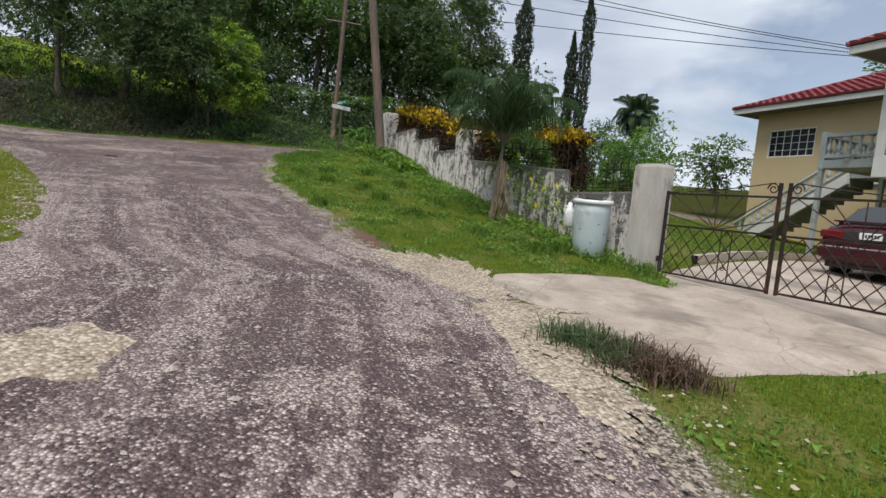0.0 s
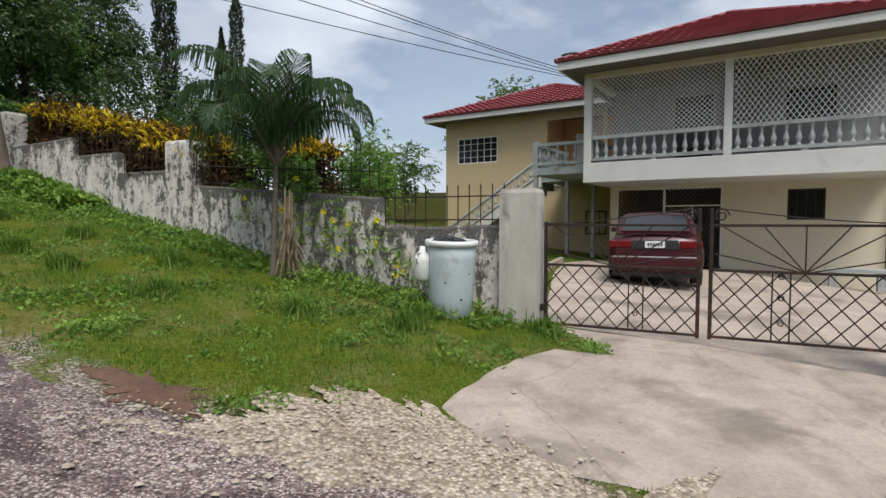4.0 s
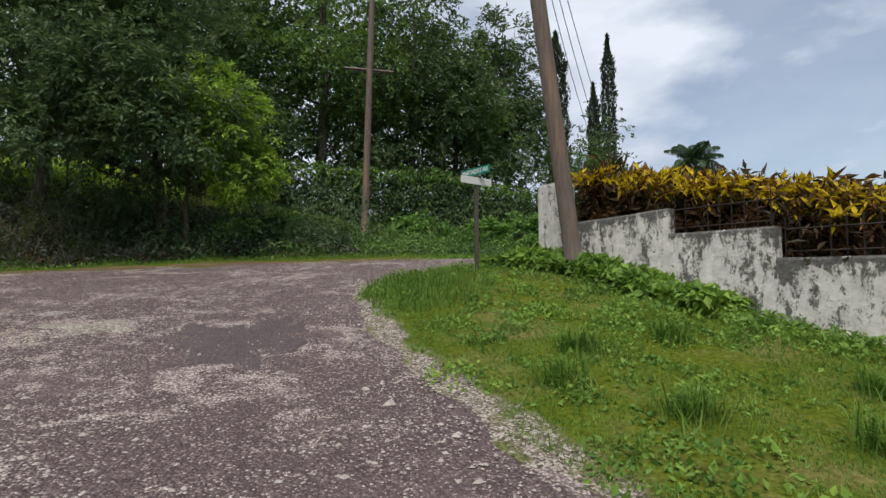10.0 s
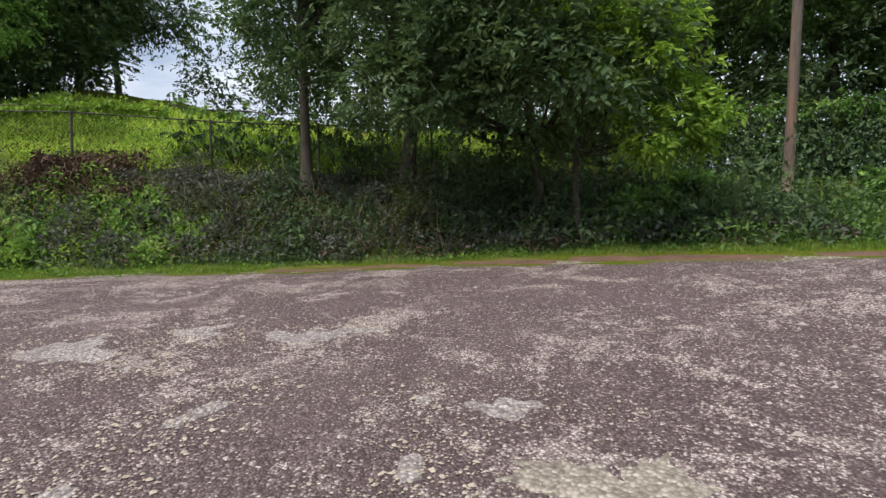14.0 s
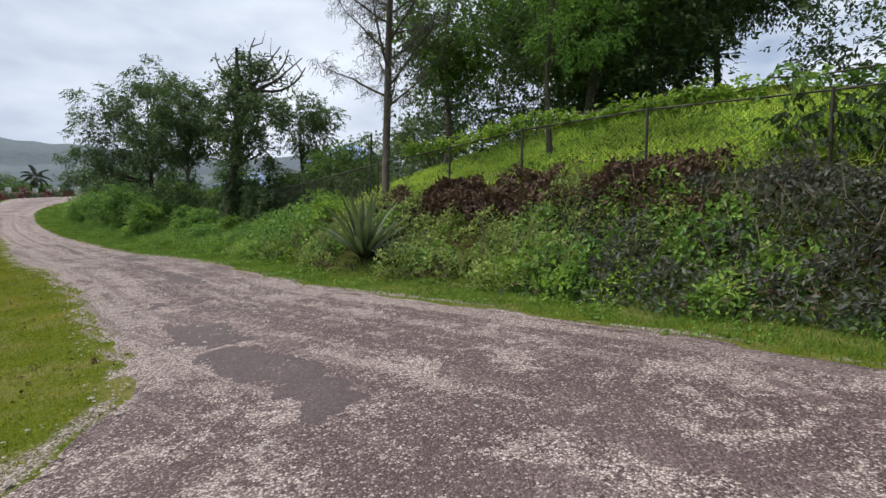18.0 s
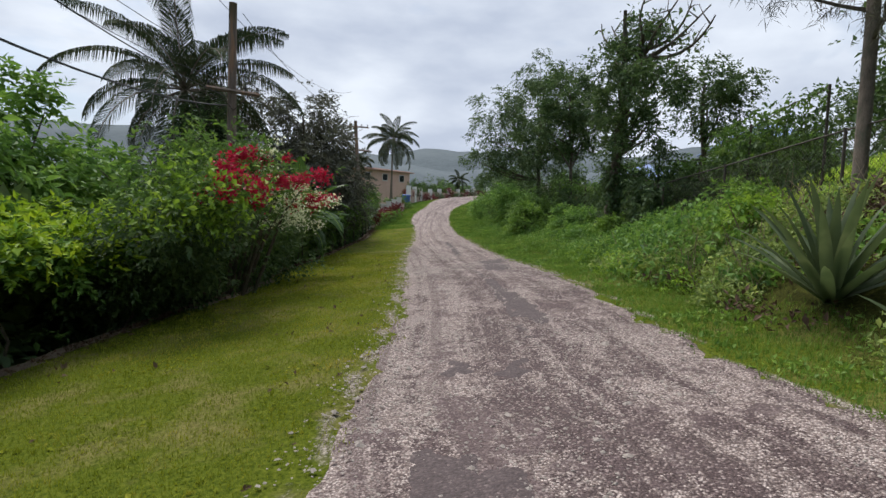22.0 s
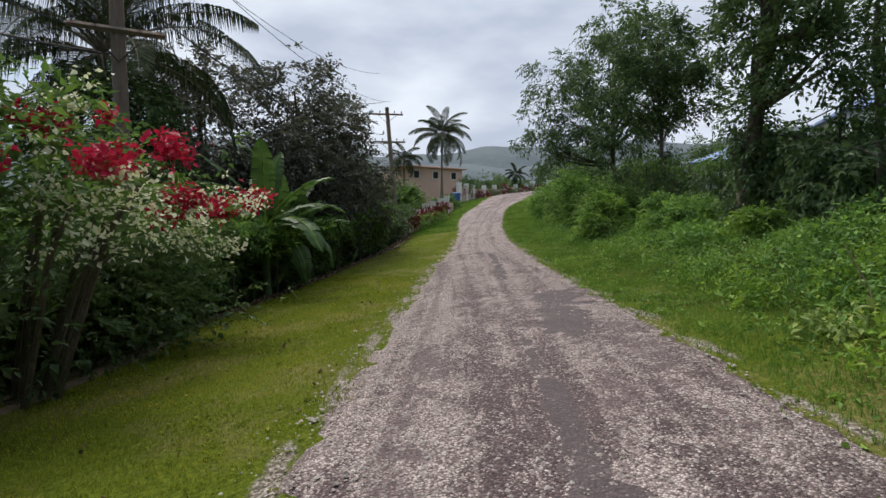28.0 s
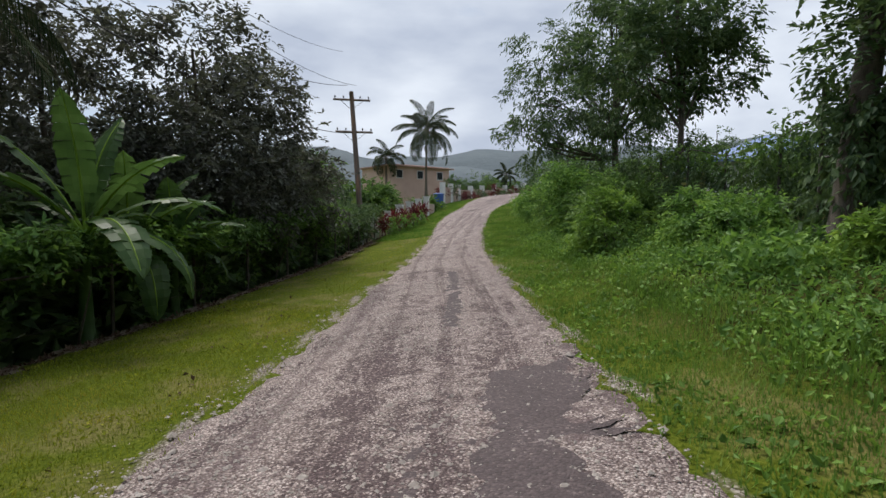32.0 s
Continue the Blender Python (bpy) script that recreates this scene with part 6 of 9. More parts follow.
# palm in front of the wall
palm(.92, 11.06, ((.12, .22, 1.52),), 15, "young bushy palm with arching fronds beside the mouldy wall", 1.9, .66, pairs=54, width=.028, dead=0, r=.048, rises=(1.55, .85), droops=(2.4, 3.5), hang=.78, curl=2.3)
sk = thing("dry_frond_bundle", Matrix.Translation((1.08, 10.86, gz(1.08, 10.86))), "bundle of dry brown fronds hanging down the palm trunk", "fronds")
for i in range(7):
    a, b = R.normal(size=2) * .05, R.normal(size=2) * .10
    solid("dry_frond", leaves(Soup().tube([(.02 + a[0], .02 + a[1], 1.05 + .2 * R.random()), (a[0], a[1], .6), (-.10 + b[0], .05 + b[1], .02)], [.012, .022, .010], 5), np.c_[R.normal(size=(14, 2)) * .06, R.uniform(.1, .9, 14)], .22, .10, 2.0, rng=R), DEADWOOD, sk)


def croton(s, off, zb, n=1500):
    """A hedge bush: dark and twiggy below, its top third yellow and orange."""
    p = wall_at(s, off)
    z = gz(*p)
    h = zb - z
    t = thing("croton_bush", Matrix.Translation((*p, z)), "croton bush, dark below, with yellow and orange top leaves", "croton bush", "croton hedge")
    for _ in range(7):
        g = np.array([*R.uniform(-.45, .45, 2), h * R.uniform(.6, .9)])
        solid("stem", Soup().tube([(g[0] * .2, g[1] * .2, -.1), (g[0] * .6, g[1] * .6, g[2] * .5), g], [.022, .016, .006], 5), BARK, t)
    n2 = int(n * .42)
    q = in_clumps((0, 0, h - .12), (.55, .55, .15), n2, 16, .20)
    solid("top_foliage", leaves(Soup(), q, .15, .34, -.5, rng=R), L_CROTON, t, "yellow and orange leaves")
    q = in_clumps((0, 0, h * .60), (.54, .54, h * .36), n * 2, 30, .25)
    solid("lower_foliage", leaves(Soup(), q, .14, .34, -.3, rng=R), L_MAROON, t, "dark maroon and green leaves")


for s, top in ((6.9, 3.55), (7.6, 3.65), (8.3, 3.82), (9.0, 4.0), (9.7, 4.15), (10.4, 4.25), (11.1, 4.4), (7.2, 3.5), (6.2, 3.3), (6.75, 3.72), (6.05, 3.6), (8.6, 3.8), (10.0, 4.1)):
    croton(s + R.uniform(-.1, .1), (3.1 if s in (6.75, 6.05) else .55) + R.uniform(0, .4), top + R.uniform(-.06, .06))
shrub(5.75, 17.85, 1.15, 1.15, 4.05 - gz(5.75, 17.85), 8000, .11, L_VINE, "round leafy green bush inside the yard", "shrub", clumps=44, tight=.15)
p = wall_at(5.1, 1.0)
shrub(p[0], p[1], .75, .75, 3.25 - gz(*p), 5200, .10, L_TREE, "round clipped green bush behind the wall", "shrub", clumps=30, tight=.15)
shrub(7.1, 20.2, .95, .95, 3.2, 2600, .15, L_VINE, "round green bush on the yard lawn", "shrub", clumps=26)
shrub(5.6, 21.5, .8, .8, 2.6, 1800, .15, L_TREE, "dark green bush on the yard lawn", "shrub", clumps=22)


def flower_vine(s, z0, z1, n, flowers):
    """Allamanda trailing down the face of the wall."""
    o = np.array([*wall_at(s, -.10), (z0 + z1) / 2])
    t = thing("flowering_vine", Matrix.Translation(o), "green vine with yellow trumpet flowers trailing over the wall", "vine", "yellow flowering vines")
    p = np.c_[R.normal(size=n) * .16, R.normal(size=n) * .16, R.uniform(z0 - o[2], z1 - o[2], n)]
    q = np.c_[p[:, :1] * ALONG[0] - np.abs(p[:, 1:2]) * INTO[0], p[:, :1] * ALONG[1] - np.abs(p[:, 1:2]) * INTO[1], p[:, 2:]]
    solid("foliage", leaves(Soup(), q, .10, .35, rng=R), L_WEED, t)
    for i in range(flowers):
        c = q[R.randint(n)] - np.array([*INTO, 0]) * .05
        f = Soup()
        for a in range(5):
            leaves(f, [c], .06, .9, 0, .1, .1, np.array([math.cos(a * 1.257) * ALONG[0], math.cos(a * 1.257) * ALONG[1], math.sin(a * 1.257)]) - np.array([*INTO, 0]) * .4, R, .1)
        solid("flower", f, L_YELLOW, t, "yellow flower")


for s, z0, z1, n, k in ((2.9, 1.5, 2.35, 130, 4), (2.2, 1.35, 2.0, 90, 3), (1.75, 1.2, 1.6, 60, 2), (3.6, 1.6, 2.6, 120, 3), (4.6, 1.9, 2.6, 60, 1)):
    flower_vine(s, z0, z1, n, k)


# trees on the bank, and the wood behind
def E_(dx, dy, h, a, b=None, c=None):
    return (dx, dy, h, a, b or a, c or a * .8)


tree(-16.6, 23.0, 9.0, .19, [E_(0, 0, 6.2, 2.0), E_(-1.4, .6, 5.0, 1.5), E_(1.2, -.5, 5.4, 1.7), E_(.2, -.9, 3.6, 1.1), E_(0, .5, 8.2, 1.9), E_(-1.0, .8, 3.2, 1.1)], .155, 9000, L_DARK, "leafy tree with a bare brown trunk on the bank")
tree(-14.5, 24.2, 9.5, .24, [E_(-.8, -.4, 5.6, 1.8), E_(1.6, -.8, 5.0, 1.9), E_(.4, .6, 7.2, 2.2), E_(2.8, -1.4, 3.4, 1.5), E_(2.2, -2.0, 2.2, 1.2), E_(.8, -2.2, 3.0, 1.3), E_(-.6, -1.8, 2.4, 1.1)], .15, 13000, L_DARK, "forked leafy tree hanging over the bank", (.5, -.2), .28)
tree(-11.4, 23.9, 8.0, .18, [E_(0, -.6, 4.8, 2.2), E_(1.3, -1.4, 3.4, 1.6), E_(-1.3, -.8, 3.0, 1.5), E_(.4, -1.6, 2.0, 1.4), E_(-1.4, -2.2, 2.2, 1.2), E_(1.6, -2.3, 2.3, 1.2), E_(.2, -2.7, 3.3, 1.3), E_(0, .3, 6.8, 2.0)], .15, 15000, L_DARK, "dense dark-leaved tree over the bank")
tree(-10.2, 22.9, 4.8, .10, [E_(.5, -.4, 3.9, 1.1), E_(1.1, -.6, 2.9, .9), E_(1.5, -.7, 2.0, .7)], .13, 6500, L_BRIGHT, "fresh green young tree at the edge of the bank")
for x, y, h, rr, mat, n in ((-13, 33, 14, 3.4, L_DARK, 8000), (-8.5, 33.5, 14, 3.6, L_TREE, 8000), (-4.5, 34.5, 13, 3.0, L_DARK, 7000), (-2.4, 36, 11.5, 2.3, L_TREE, 6000), (.6, 38.5, 14.0, 2.3, L_DARK, 7000), (6.2, 42, 6.5, 2.0, L_TREE, 4000), (-.2, 40, 12, 2.8, L_TREE, 6000), (-33, 27.5, 12, 3.4, L_DARK, 14000), (-37, 23.5, 11, 3.2, L_DARK, 12000), (-36, 31, 14, 4.0, L_DARK, 14000), (-42, 27, 13, 4.0, L_DARK, 9000), (-30, 22.5, 8, 2.2, L_TREE, 5000)):
    tree(x, y, h, .26, [E_(0, 0, h * .55, rr), E_(rr * .6, -.5, h * .42, rr * .7), E_(-rr * .6, -.3, h * .45, rr * .75), E_(0, .4, h * .8, rr * .8)], .22, n, mat, "tall leafy tree in the wood behind the fence", category="tree")
for i in range(5):
    x = -25 + i * 4.9
    tree(x, 44 + 4 * math.sin(i * 2.1), 15 + 2 * math.sin(i * 1.3), .3, [E_(0, 0, 8, 4.4, 4.0, 4.6), E_(1.5, -.4, 5, 3.2), E_(-1.2, .2, 11.5, 3.2)], .34, 3200, L_DARK, "tall dark tree deep in the wood", limbs=False)
# cypresses and the distant palm beyond the house
for x, y, h, w in ((11.4, 51.2, 12.5, .62), (10.3, 51.6, 8.6, .55), (4.6, 42.2, 10.5, .75)):
    z = gz(x, y)
    c = thing("cypress", Matrix.Translation((x, y, z)), "slender dark cypress tree", "tree", "cypresses")
    H = h + {11.4: 9.3, 10.3: 9.3, 4.6: 7.2}[x] - z
    solid("trunk", Soup().tube([(0, 0, -.3), (0, 0, H * .9)], [.2, .04], 8), BARK, c)
    u = R.random(9000)
    a = R.uniform(0, 2 * np.pi, 9000)
    rr = w * np.minimum(1, 6 * (1 - u)) * (.55 + .45 * R.random(9000)) * (1 + .2 * np.sin(u * 40 + a * 2)) * (.75 + .25 * np.sin(np.pi * u))
    solid("crown", leaves(Soup(), np.c_[rr * np.cos(a), rr * np.sin(a), .5 + (H - .5) * u], .20, .4, -1.9, rng=R, spread=.7), L_CYPRESS, c)


# casuarina
def casuarina(x, y, h):
    z = gz(x, y)
    t = thing("casuarina_tree", Matrix.Translation((x, y, z)), "tall wispy casuarina with a straight dark trunk", "tree")
    solid("trunk", Soup().tube([(0, 0, -.3), (.05, 0, h * .4), (0, .05, h * .75), (0, 0, h)], [.12, .10, .065, .015], 10), BARK, t, smooth=True)
    nd = Soup()
    for i in range(34):
        zz = h * (.22 + .74 * i / 34)
        a = i * 2.4 + R.uniform(-.4, .4)
        L = (1 - .5 * i / 34) * R.uniform(1.7, 3.2)
        v = np.linspace(0, 1, 9)
        up = R.uniform(.35, .95)
        q = np.c_[np.cos(a) * L * v, np.sin(a) * L * v, zz + L * up * v ** 1.2] + R.normal(size=(9, 3)) * .05 * v[:, None]
        solid("limb", Soup().tube(q, np.linspace(.042, .008, 9), 5), BARK, t)
        for j in range(2, 9):
            for b in range(4):
                g = q[j] + R.normal(size=3) * (.38, .38, .25) + (0, 0, -.05)
                nd.tube([q[j], (q[j] + g) / 2 + (0, 0, .04), g], [.007, .005, .003], 3, False)
                w = R.random((16, 1)) ** .7
                leaves(nd, q[j] * (1 - w) + g * w + R.normal(size=(16, 3)) * .05, .19, .06, .7, .1, .8, rng=R)
    solid("needles", nd, L_NEEDLE, t)


casuarina(-27.6, 15.3, 12.5)


def agave(x, y, k, L):
    z = gz(x, y)
    t = thing("agave", Matrix.Translation((x, y, z)), "spiky grey-green agave rosette at the foot of the bank", "agave", "agaves")
    for i in range(k):
        a, e = i * 2.4, radians(88 - 62 * (i / k) ** .9)
        l = L * R.uniform(.85, 1.1)
        u = np.linspace(0, 1, 7)
        w = .066 * (np.sin(np.pi * np.clip(.25 + .75 * u, 0, 1)) ** .8) + .002
        ee = e - .14 * u ** 2
        d = np.c_[np.cos(ee) * np.cos(a), np.cos(ee) * np.sin(a), np.sin(ee)]
        c = d * (l * u)[:, None] + (0, 0, .08)
        sd = np.array([-np.sin(a), np.cos(a), 0])
        nn = np.cross(d, sd)
        v = np.concatenate([c + sd * w[:, None] + nn * (-.25) * w[:, None], c + nn * .2 * w[:, None], c - sd * w[:, None] + nn * (-.25) * w[:, None]])
        j = np.arange(6)
        solid("leaf", Soup().quads(v, np.concatenate([np.c_[j, j + 1, j + 8, j + 7], np.c_[j + 7, j + 8, j + 15, j + 14]])), L_AGAVE, t, smooth=True)


agave(-23.1, 14.86, 36, 1.5)
agave(-22.0, 15.55, 20, .62)

# the roadside trees to the west
tree(-35.3, 8.7, 9.5, .30, [E_(.1, 0, 2.6, .55, .55, 1.3), E_(.1, 0, 4.4, .9, .9, 1.1), E_(-.6, .2, 5.7, 1.0), E_(.9, .1, 5.6, .9), E_(-.2, .6, 6.9, .9), E_(1.9, 1.6, 4.6, 1.0), E_(1.3, 1.2, 3.2, 1.0)], .14, 7500, L_DARK, "vine-covered roadside tree with dead twisting limbs", (.3, .2), .4, clumps=36)
dead = thing("dead_limbs", Matrix.Translation((-35.2, 8.9, gz(-35.2, 8.9))), "bare twisting grey limbs above the vine-covered tree", "branches")
for a, L, up in ((60, 3.4, 1.0), (85, 4.2, .75), (40, 2.6, 1.5), (100, 3.2, 1.2), (-150, 3.0, 1.3), (-130, 2.4, 1.6), (75, 4.8, .45)):
    u = np.linspace(0, 1, 12)
    d = np.array([math.cos(radians(a)), math.sin(radians(a))])
    q = np.c_[d[0] * L * .62 * u + .22 * np.sin(u * 9 + a), d[1] * L * .62 * u + .22 * np.cos(u * 8 + a), 5.2 + L * up * .62 * u + .22 * np.sin(u * 7)]
    solid("limb", Soup().tube(q, np.linspace(.11, .02, 12), 6), BARK, dead, smooth=True)
    for k in range(3):
        c = q[6 + k * 2]
        g = c + R.normal(size=3) * .5 + (0, 0, .5)
        solid("twig", Soup().tube([c, (c + g) / 2 + R.normal(size=3) * .08, g], [.03, .018, .006], 5), BARK, dead)
    leaf_p = q[-4] + R.normal(size=(70, 3)) * .28
    tagged(solid("leaf_clump", leaves(Soup(), leaf_p, .16, .5, rng=R), L_DARK, dead), kind="stuff")
tree(-48.0, .1, 10.5, .25, [E_(.4, -1.2, 4.2, 1.9, 1.9, 1.6), E_(2.2, .6, 4.4, 1.8, 1.8, 1.6), E_(0, 0, 7.2, 2.4, 2.4, 1.6), E_(2.0, -1.8, 5.2, 2.0, 2.0, 1.5), E_(-2.2, .8, 5.6, 2.0, 2.0, 1.5), E_(.3, -2.4, 7.6, 1.9, 1.9, 1.3), E_(1.8, 2.4, 7.4, 2.2, 2.2, 1.4), E_(1.2, .6, 9.2, 1.8, 1.8, 1.1), E_(1.6, -3.2, 3.8, 1.3, 1.3, 1.2)], .17, 17000, L_DARK, "broad spreading tree with drooping leaves beside the road", clumps=44, tight=.13, droop=.9, aspect=.36)
tree(-43.0, 4.0, 8.5, .17, [E_(0, 0, 6.6, 1.9), E_(.9, -.9, 5.0, 1.5), E_(-1.0, .5, 4.8, 1.4)], .18, 6500, L_DARK, "slim leafy tree beside the road")
tree(-41.4, 10.6, 6.8, .22, [E_(0, 0, 5.0, 1.9, 1.9, 1.3), E_(.8, .5, 4.2, 1.4)], .16, 4200, L_DARK, "round-headed dark green tree beyond the road")
for x, y, h, rr, mat in ((-44.2, 13.4, 3.0, 2.3, L_TREE), (-41.5, 17.5, 4.6, 2.2, L_DARK), (-48, 7.0, 3.0, 1.9, L_TREE), (-47, 10.0, 3.2, 2.0, L_DARK), (-50, 14.5, 3.2, 2.6, L_DARK), (-38.5, 13.2, 3.0, 1.6, L_TREE), (-56, 10.5, 3.0, 2.6, L_TREE)):
    tree(x, y, h, .16, [E_(0, 0, h * .55, rr, rr, h * .36), E_(rr * .7, .4, h * .42, rr * .8, rr * .8, h * .34), E_(-rr * .7, -.4, h * .45, rr * .8, rr * .8, h * .36)], .16, 5000, mat, "low bushy tree beyond the vine-hung fence", fork=.2)
tree(-31.5, 17.5, 8.0, .2, [E_(0, 0, 5.4, 2.1), E_(1.2, -.5, 4.4, 1.6), E_(-1.2, .4, 4.2, 1.6)], .16, 5500, L_TREE, "leafy tree beyond the fence")
tree(-25.2, 19.6, 7.0, .12, [E_(0, 0, 4.8, 1.7), E_(.6, .5, 3.4, 1.2), E_(-.8, .2, 6.0, 1.3)], .13, 4500, L_VINE, "slender light green tree on the hill")

# ---- the hedge south of the road ----
coco = dict(mat=L_COCO, fronds=30, length=4.3, leaflet=1.1, pairs=100, width=.032, r=.15, name="coconut_palm", rises=(1.4, -.6), droops=(1.5, 2.5), hang=.86)
palm(-26.8, -4.4, ((.3, .5, 6.9),), label="tall coconut palm behind the hedge", **coco)
palm(-75.0, -34.2, ((0, 0, 8.2),), label="coconut palm beside a far house", z=5.9, **{**coco, "length": 4.5, "leaflet": 1.1, "width": .042})
palm(-74.0, -40.0, ((0, 0, 5.4),), label="far coconut palm behind the houses", z=5.9, **{**coco, "fronds": 16, "length": 2.8})
palm(-82.5, -27.8, ((0, 0, 3.0),), label="small far palm behind the wall at the bend", z=6.2, **{**coco, "fronds": 14, "length": 2.0, "leaflet": .5})
palm(30, 27.5, ((0, 0, 9.4),), label="far coconut palm behind the house", z=1.5, **{**coco, "fronds": 14})
palm(14.3, 43.8, ((0, 0, 6.0),), label="far round-headed fan palm", z=3.6, **{**coco, "fronds": 34, "length": 2.1, "leaflet": .9, "mat": L_PALM, "rises": (1.5, -.8)})


def along(line, n, s0, s1, rng=R, x0=None, x1=None):
    """Random places s0 to s1 metres to the left of a line, and how far along it they lie."""
    l = densify(smooth_line(line), .25)
    if x0 is not None:
        l = l[(l[:, 0] > x0) & (l[:, 0] < x1)]
    d = unit(np.gradient(l, axis=0))
    i = rng.randint(0, len(l), n)
    s = rng.uniform(s0, s1, n)
    return l[i] + np.c_[-d[i][:, 1], d[i][:, 0]] * s[:, None] + rng.normal(size=(n, 2)) * .12, s


def patchy(xy, scale, cut, seed=0.0):
    """Keeps the places that lie in patches."""
    v = np.array([noise.noise((p[0] * scale, p[1] * scale, seed)) for p in xy])
    return v > cut


def cover(name, xy, height, leaf, mat, label, aspect=.5, droop=.1, lump=.35, category="undergrowth", blade=False, width=.01):
    """Low plants that nobody could count, on the ground at the given places."""
    z = ground_z(xy[:, 0], xy[:, 1])
    m = np.array([.35 + .65 * max(0, .5 + .9 * noise.noise((p[0] / lump, p[1] / lump, 4.2))) for p in xy])
    if blade:
        z = z + np.where(np.abs(to_line(xy[:, 0], xy[:, 1], SOUTH)[0]) < .5, .022, 0)
    P = np.c_[xy, z + (0 if blade else 1) * height * m * R.random(len(xy)) ** .6]
    s = blades(Soup(), P, height, width, .7, R) if blade else leaves(Soup(), P, leaf, aspect, droop, rng=R)
    return tagged(solid(name, s, mat), label, category, "", "stuff")


# ---- the bank ----
def clump_cover(name, centres, r, h, n, leaf, mat, label, aspect=.5, droop=.1, category="undergrowth"):
    """Low plants in rounded tussocks of uneven size, with gaps between them."""
    k = len(centres)
    size = np.exp(R.normal(size=k) * .35)
    i = R.choice(k, n, p=size ** 2 / (size ** 2).sum())
    d = unit(R.normal(size=(n, 3)))
    d[:, 2] = np.abs(d[:, 2])
    q = d * (size[i] * (.65 + .4 * R.random(n)))[:, None] * (r, r, h)
    xy = centres[i] + q[:, :2]
    P = np.c_[xy, ground_z(xy[:, 0], xy[:, 1]) - .04 + q[:, 2]]
    return tagged(solid(name, leaves(Soup(), P, leaf, aspect, droop, rng=R), mat), label, category, "", "stuff")


def bank_spots(n, s0, s1, x0, x1, thr=-9, seed=0.0, scale=.5):
    p, _ = along(NORTH, n, s0, s1, x0=x0, x1=x1)
    p = p[np.hypot(p[:, 0] + 23.1, p[:, 1] - 14.7) > 1.15]          # clear of the agave
    return p[patchy(p, scale, thr, seed)] if thr > -9 else p


cover("bank_plants", bank_spots(12000, .9, 4.8, -46, -15, -.1), .16, .085, L_WEED, "low mixed weeds covering the roadside bank", lump=.5)
# the dark leaf carries the tree shade on this end of the bank
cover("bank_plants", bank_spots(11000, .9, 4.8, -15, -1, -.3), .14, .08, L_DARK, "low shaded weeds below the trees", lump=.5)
clump_cover("bank_tussocks", bank_spots(150, 1.1, 3.2, -27, -17.2), .30, .40, 24000, .075, L_SCRUB, "olive-green weedy tussocks on the bank")
clump_cover("bank_creepers", np.vstack([bank_spots(110, 2.6, 4.8, -46, -28, -.05, 5.0), bank_spots(70, 1.5, 3.3, -27, -16.5, -.05, 5.0)]), .40, .38, 15000, .12, L_VINE, "broad-leaved creepers heaped over the bank")
clump_cover("bank_herbs", bank_spots(150, 1.0, 2.9, -29, -17.0, .06, 9.0, .6), .26, .34, 7500, .065, L_BRIGHT, "fresh yellow-green herbs in patches on the bank", droop=-.3)
# brown leaf colour stands in for the shade at the wood's edge
clump_cover("bank_creepers", bank_spots(95, 1.2, 4.0, -18.5, -13.6), .36, .42, 12000, .085, L_BROWN, "weeds coloured dark brown for the tree shade that begins here")
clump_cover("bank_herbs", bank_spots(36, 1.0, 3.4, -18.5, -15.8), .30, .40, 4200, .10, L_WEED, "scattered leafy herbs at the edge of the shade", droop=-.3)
# dark leaf again, for shade painted into the weeds
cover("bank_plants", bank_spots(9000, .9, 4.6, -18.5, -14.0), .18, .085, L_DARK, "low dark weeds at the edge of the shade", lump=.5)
st = Soup()
for q in on_ground(bank_spots(420, 1.2, 4.4, -27, -12)):
    a, h = R.uniform(0, 6.28), R.uniform(.35, .95)
    e = q + (math.cos(a) * h * .5, math.sin(a) * h * .5, h)
    st.tube([q - (0, 0, .05), (q + e) / 2 + R.normal(size=3) * .06, e], [.008, .006, .003], 4)
    st.tube([(q + e) / 2, (q + e) / 2 + R.normal(size=3) * .12 + (0, 0, .15)], [.005, .002], 4)
tagged(solid("dry_stalks", st, DEADWOOD), "dry grey-brown stalks standing among the weeds", "stalks", "", "stuff")
clump_cover("verge_herbs", bank_spots(520, 1.7, 4.6, -46, -26), .32, .20, 30000, .075, L_WEED, "low leafy herbs spreading behind the mown verge")
# bushes get the dark leaf to paint the shade below the trees
clump_cover("shady_bushes", bank_spots(240, 1.4, 4.8, -15.2, -6), .45, .55, 19000, .11, L_DARK, "bushes below the trees on the bank, coloured dark for shade")
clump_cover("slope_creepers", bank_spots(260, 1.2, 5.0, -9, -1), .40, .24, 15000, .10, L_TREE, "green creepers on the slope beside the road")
# undergrowth takes the brown leaf so the tree shade is in its colour
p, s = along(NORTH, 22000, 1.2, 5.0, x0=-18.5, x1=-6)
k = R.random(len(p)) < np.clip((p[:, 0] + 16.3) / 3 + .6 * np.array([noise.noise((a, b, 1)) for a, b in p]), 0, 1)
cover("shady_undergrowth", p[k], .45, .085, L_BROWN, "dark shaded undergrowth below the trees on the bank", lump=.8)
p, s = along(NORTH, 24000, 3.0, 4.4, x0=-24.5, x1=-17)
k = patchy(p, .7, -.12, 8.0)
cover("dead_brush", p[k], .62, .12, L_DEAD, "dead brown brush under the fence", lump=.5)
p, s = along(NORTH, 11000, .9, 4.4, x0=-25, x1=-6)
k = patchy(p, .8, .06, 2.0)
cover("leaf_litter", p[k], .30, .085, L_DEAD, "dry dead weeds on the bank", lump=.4)
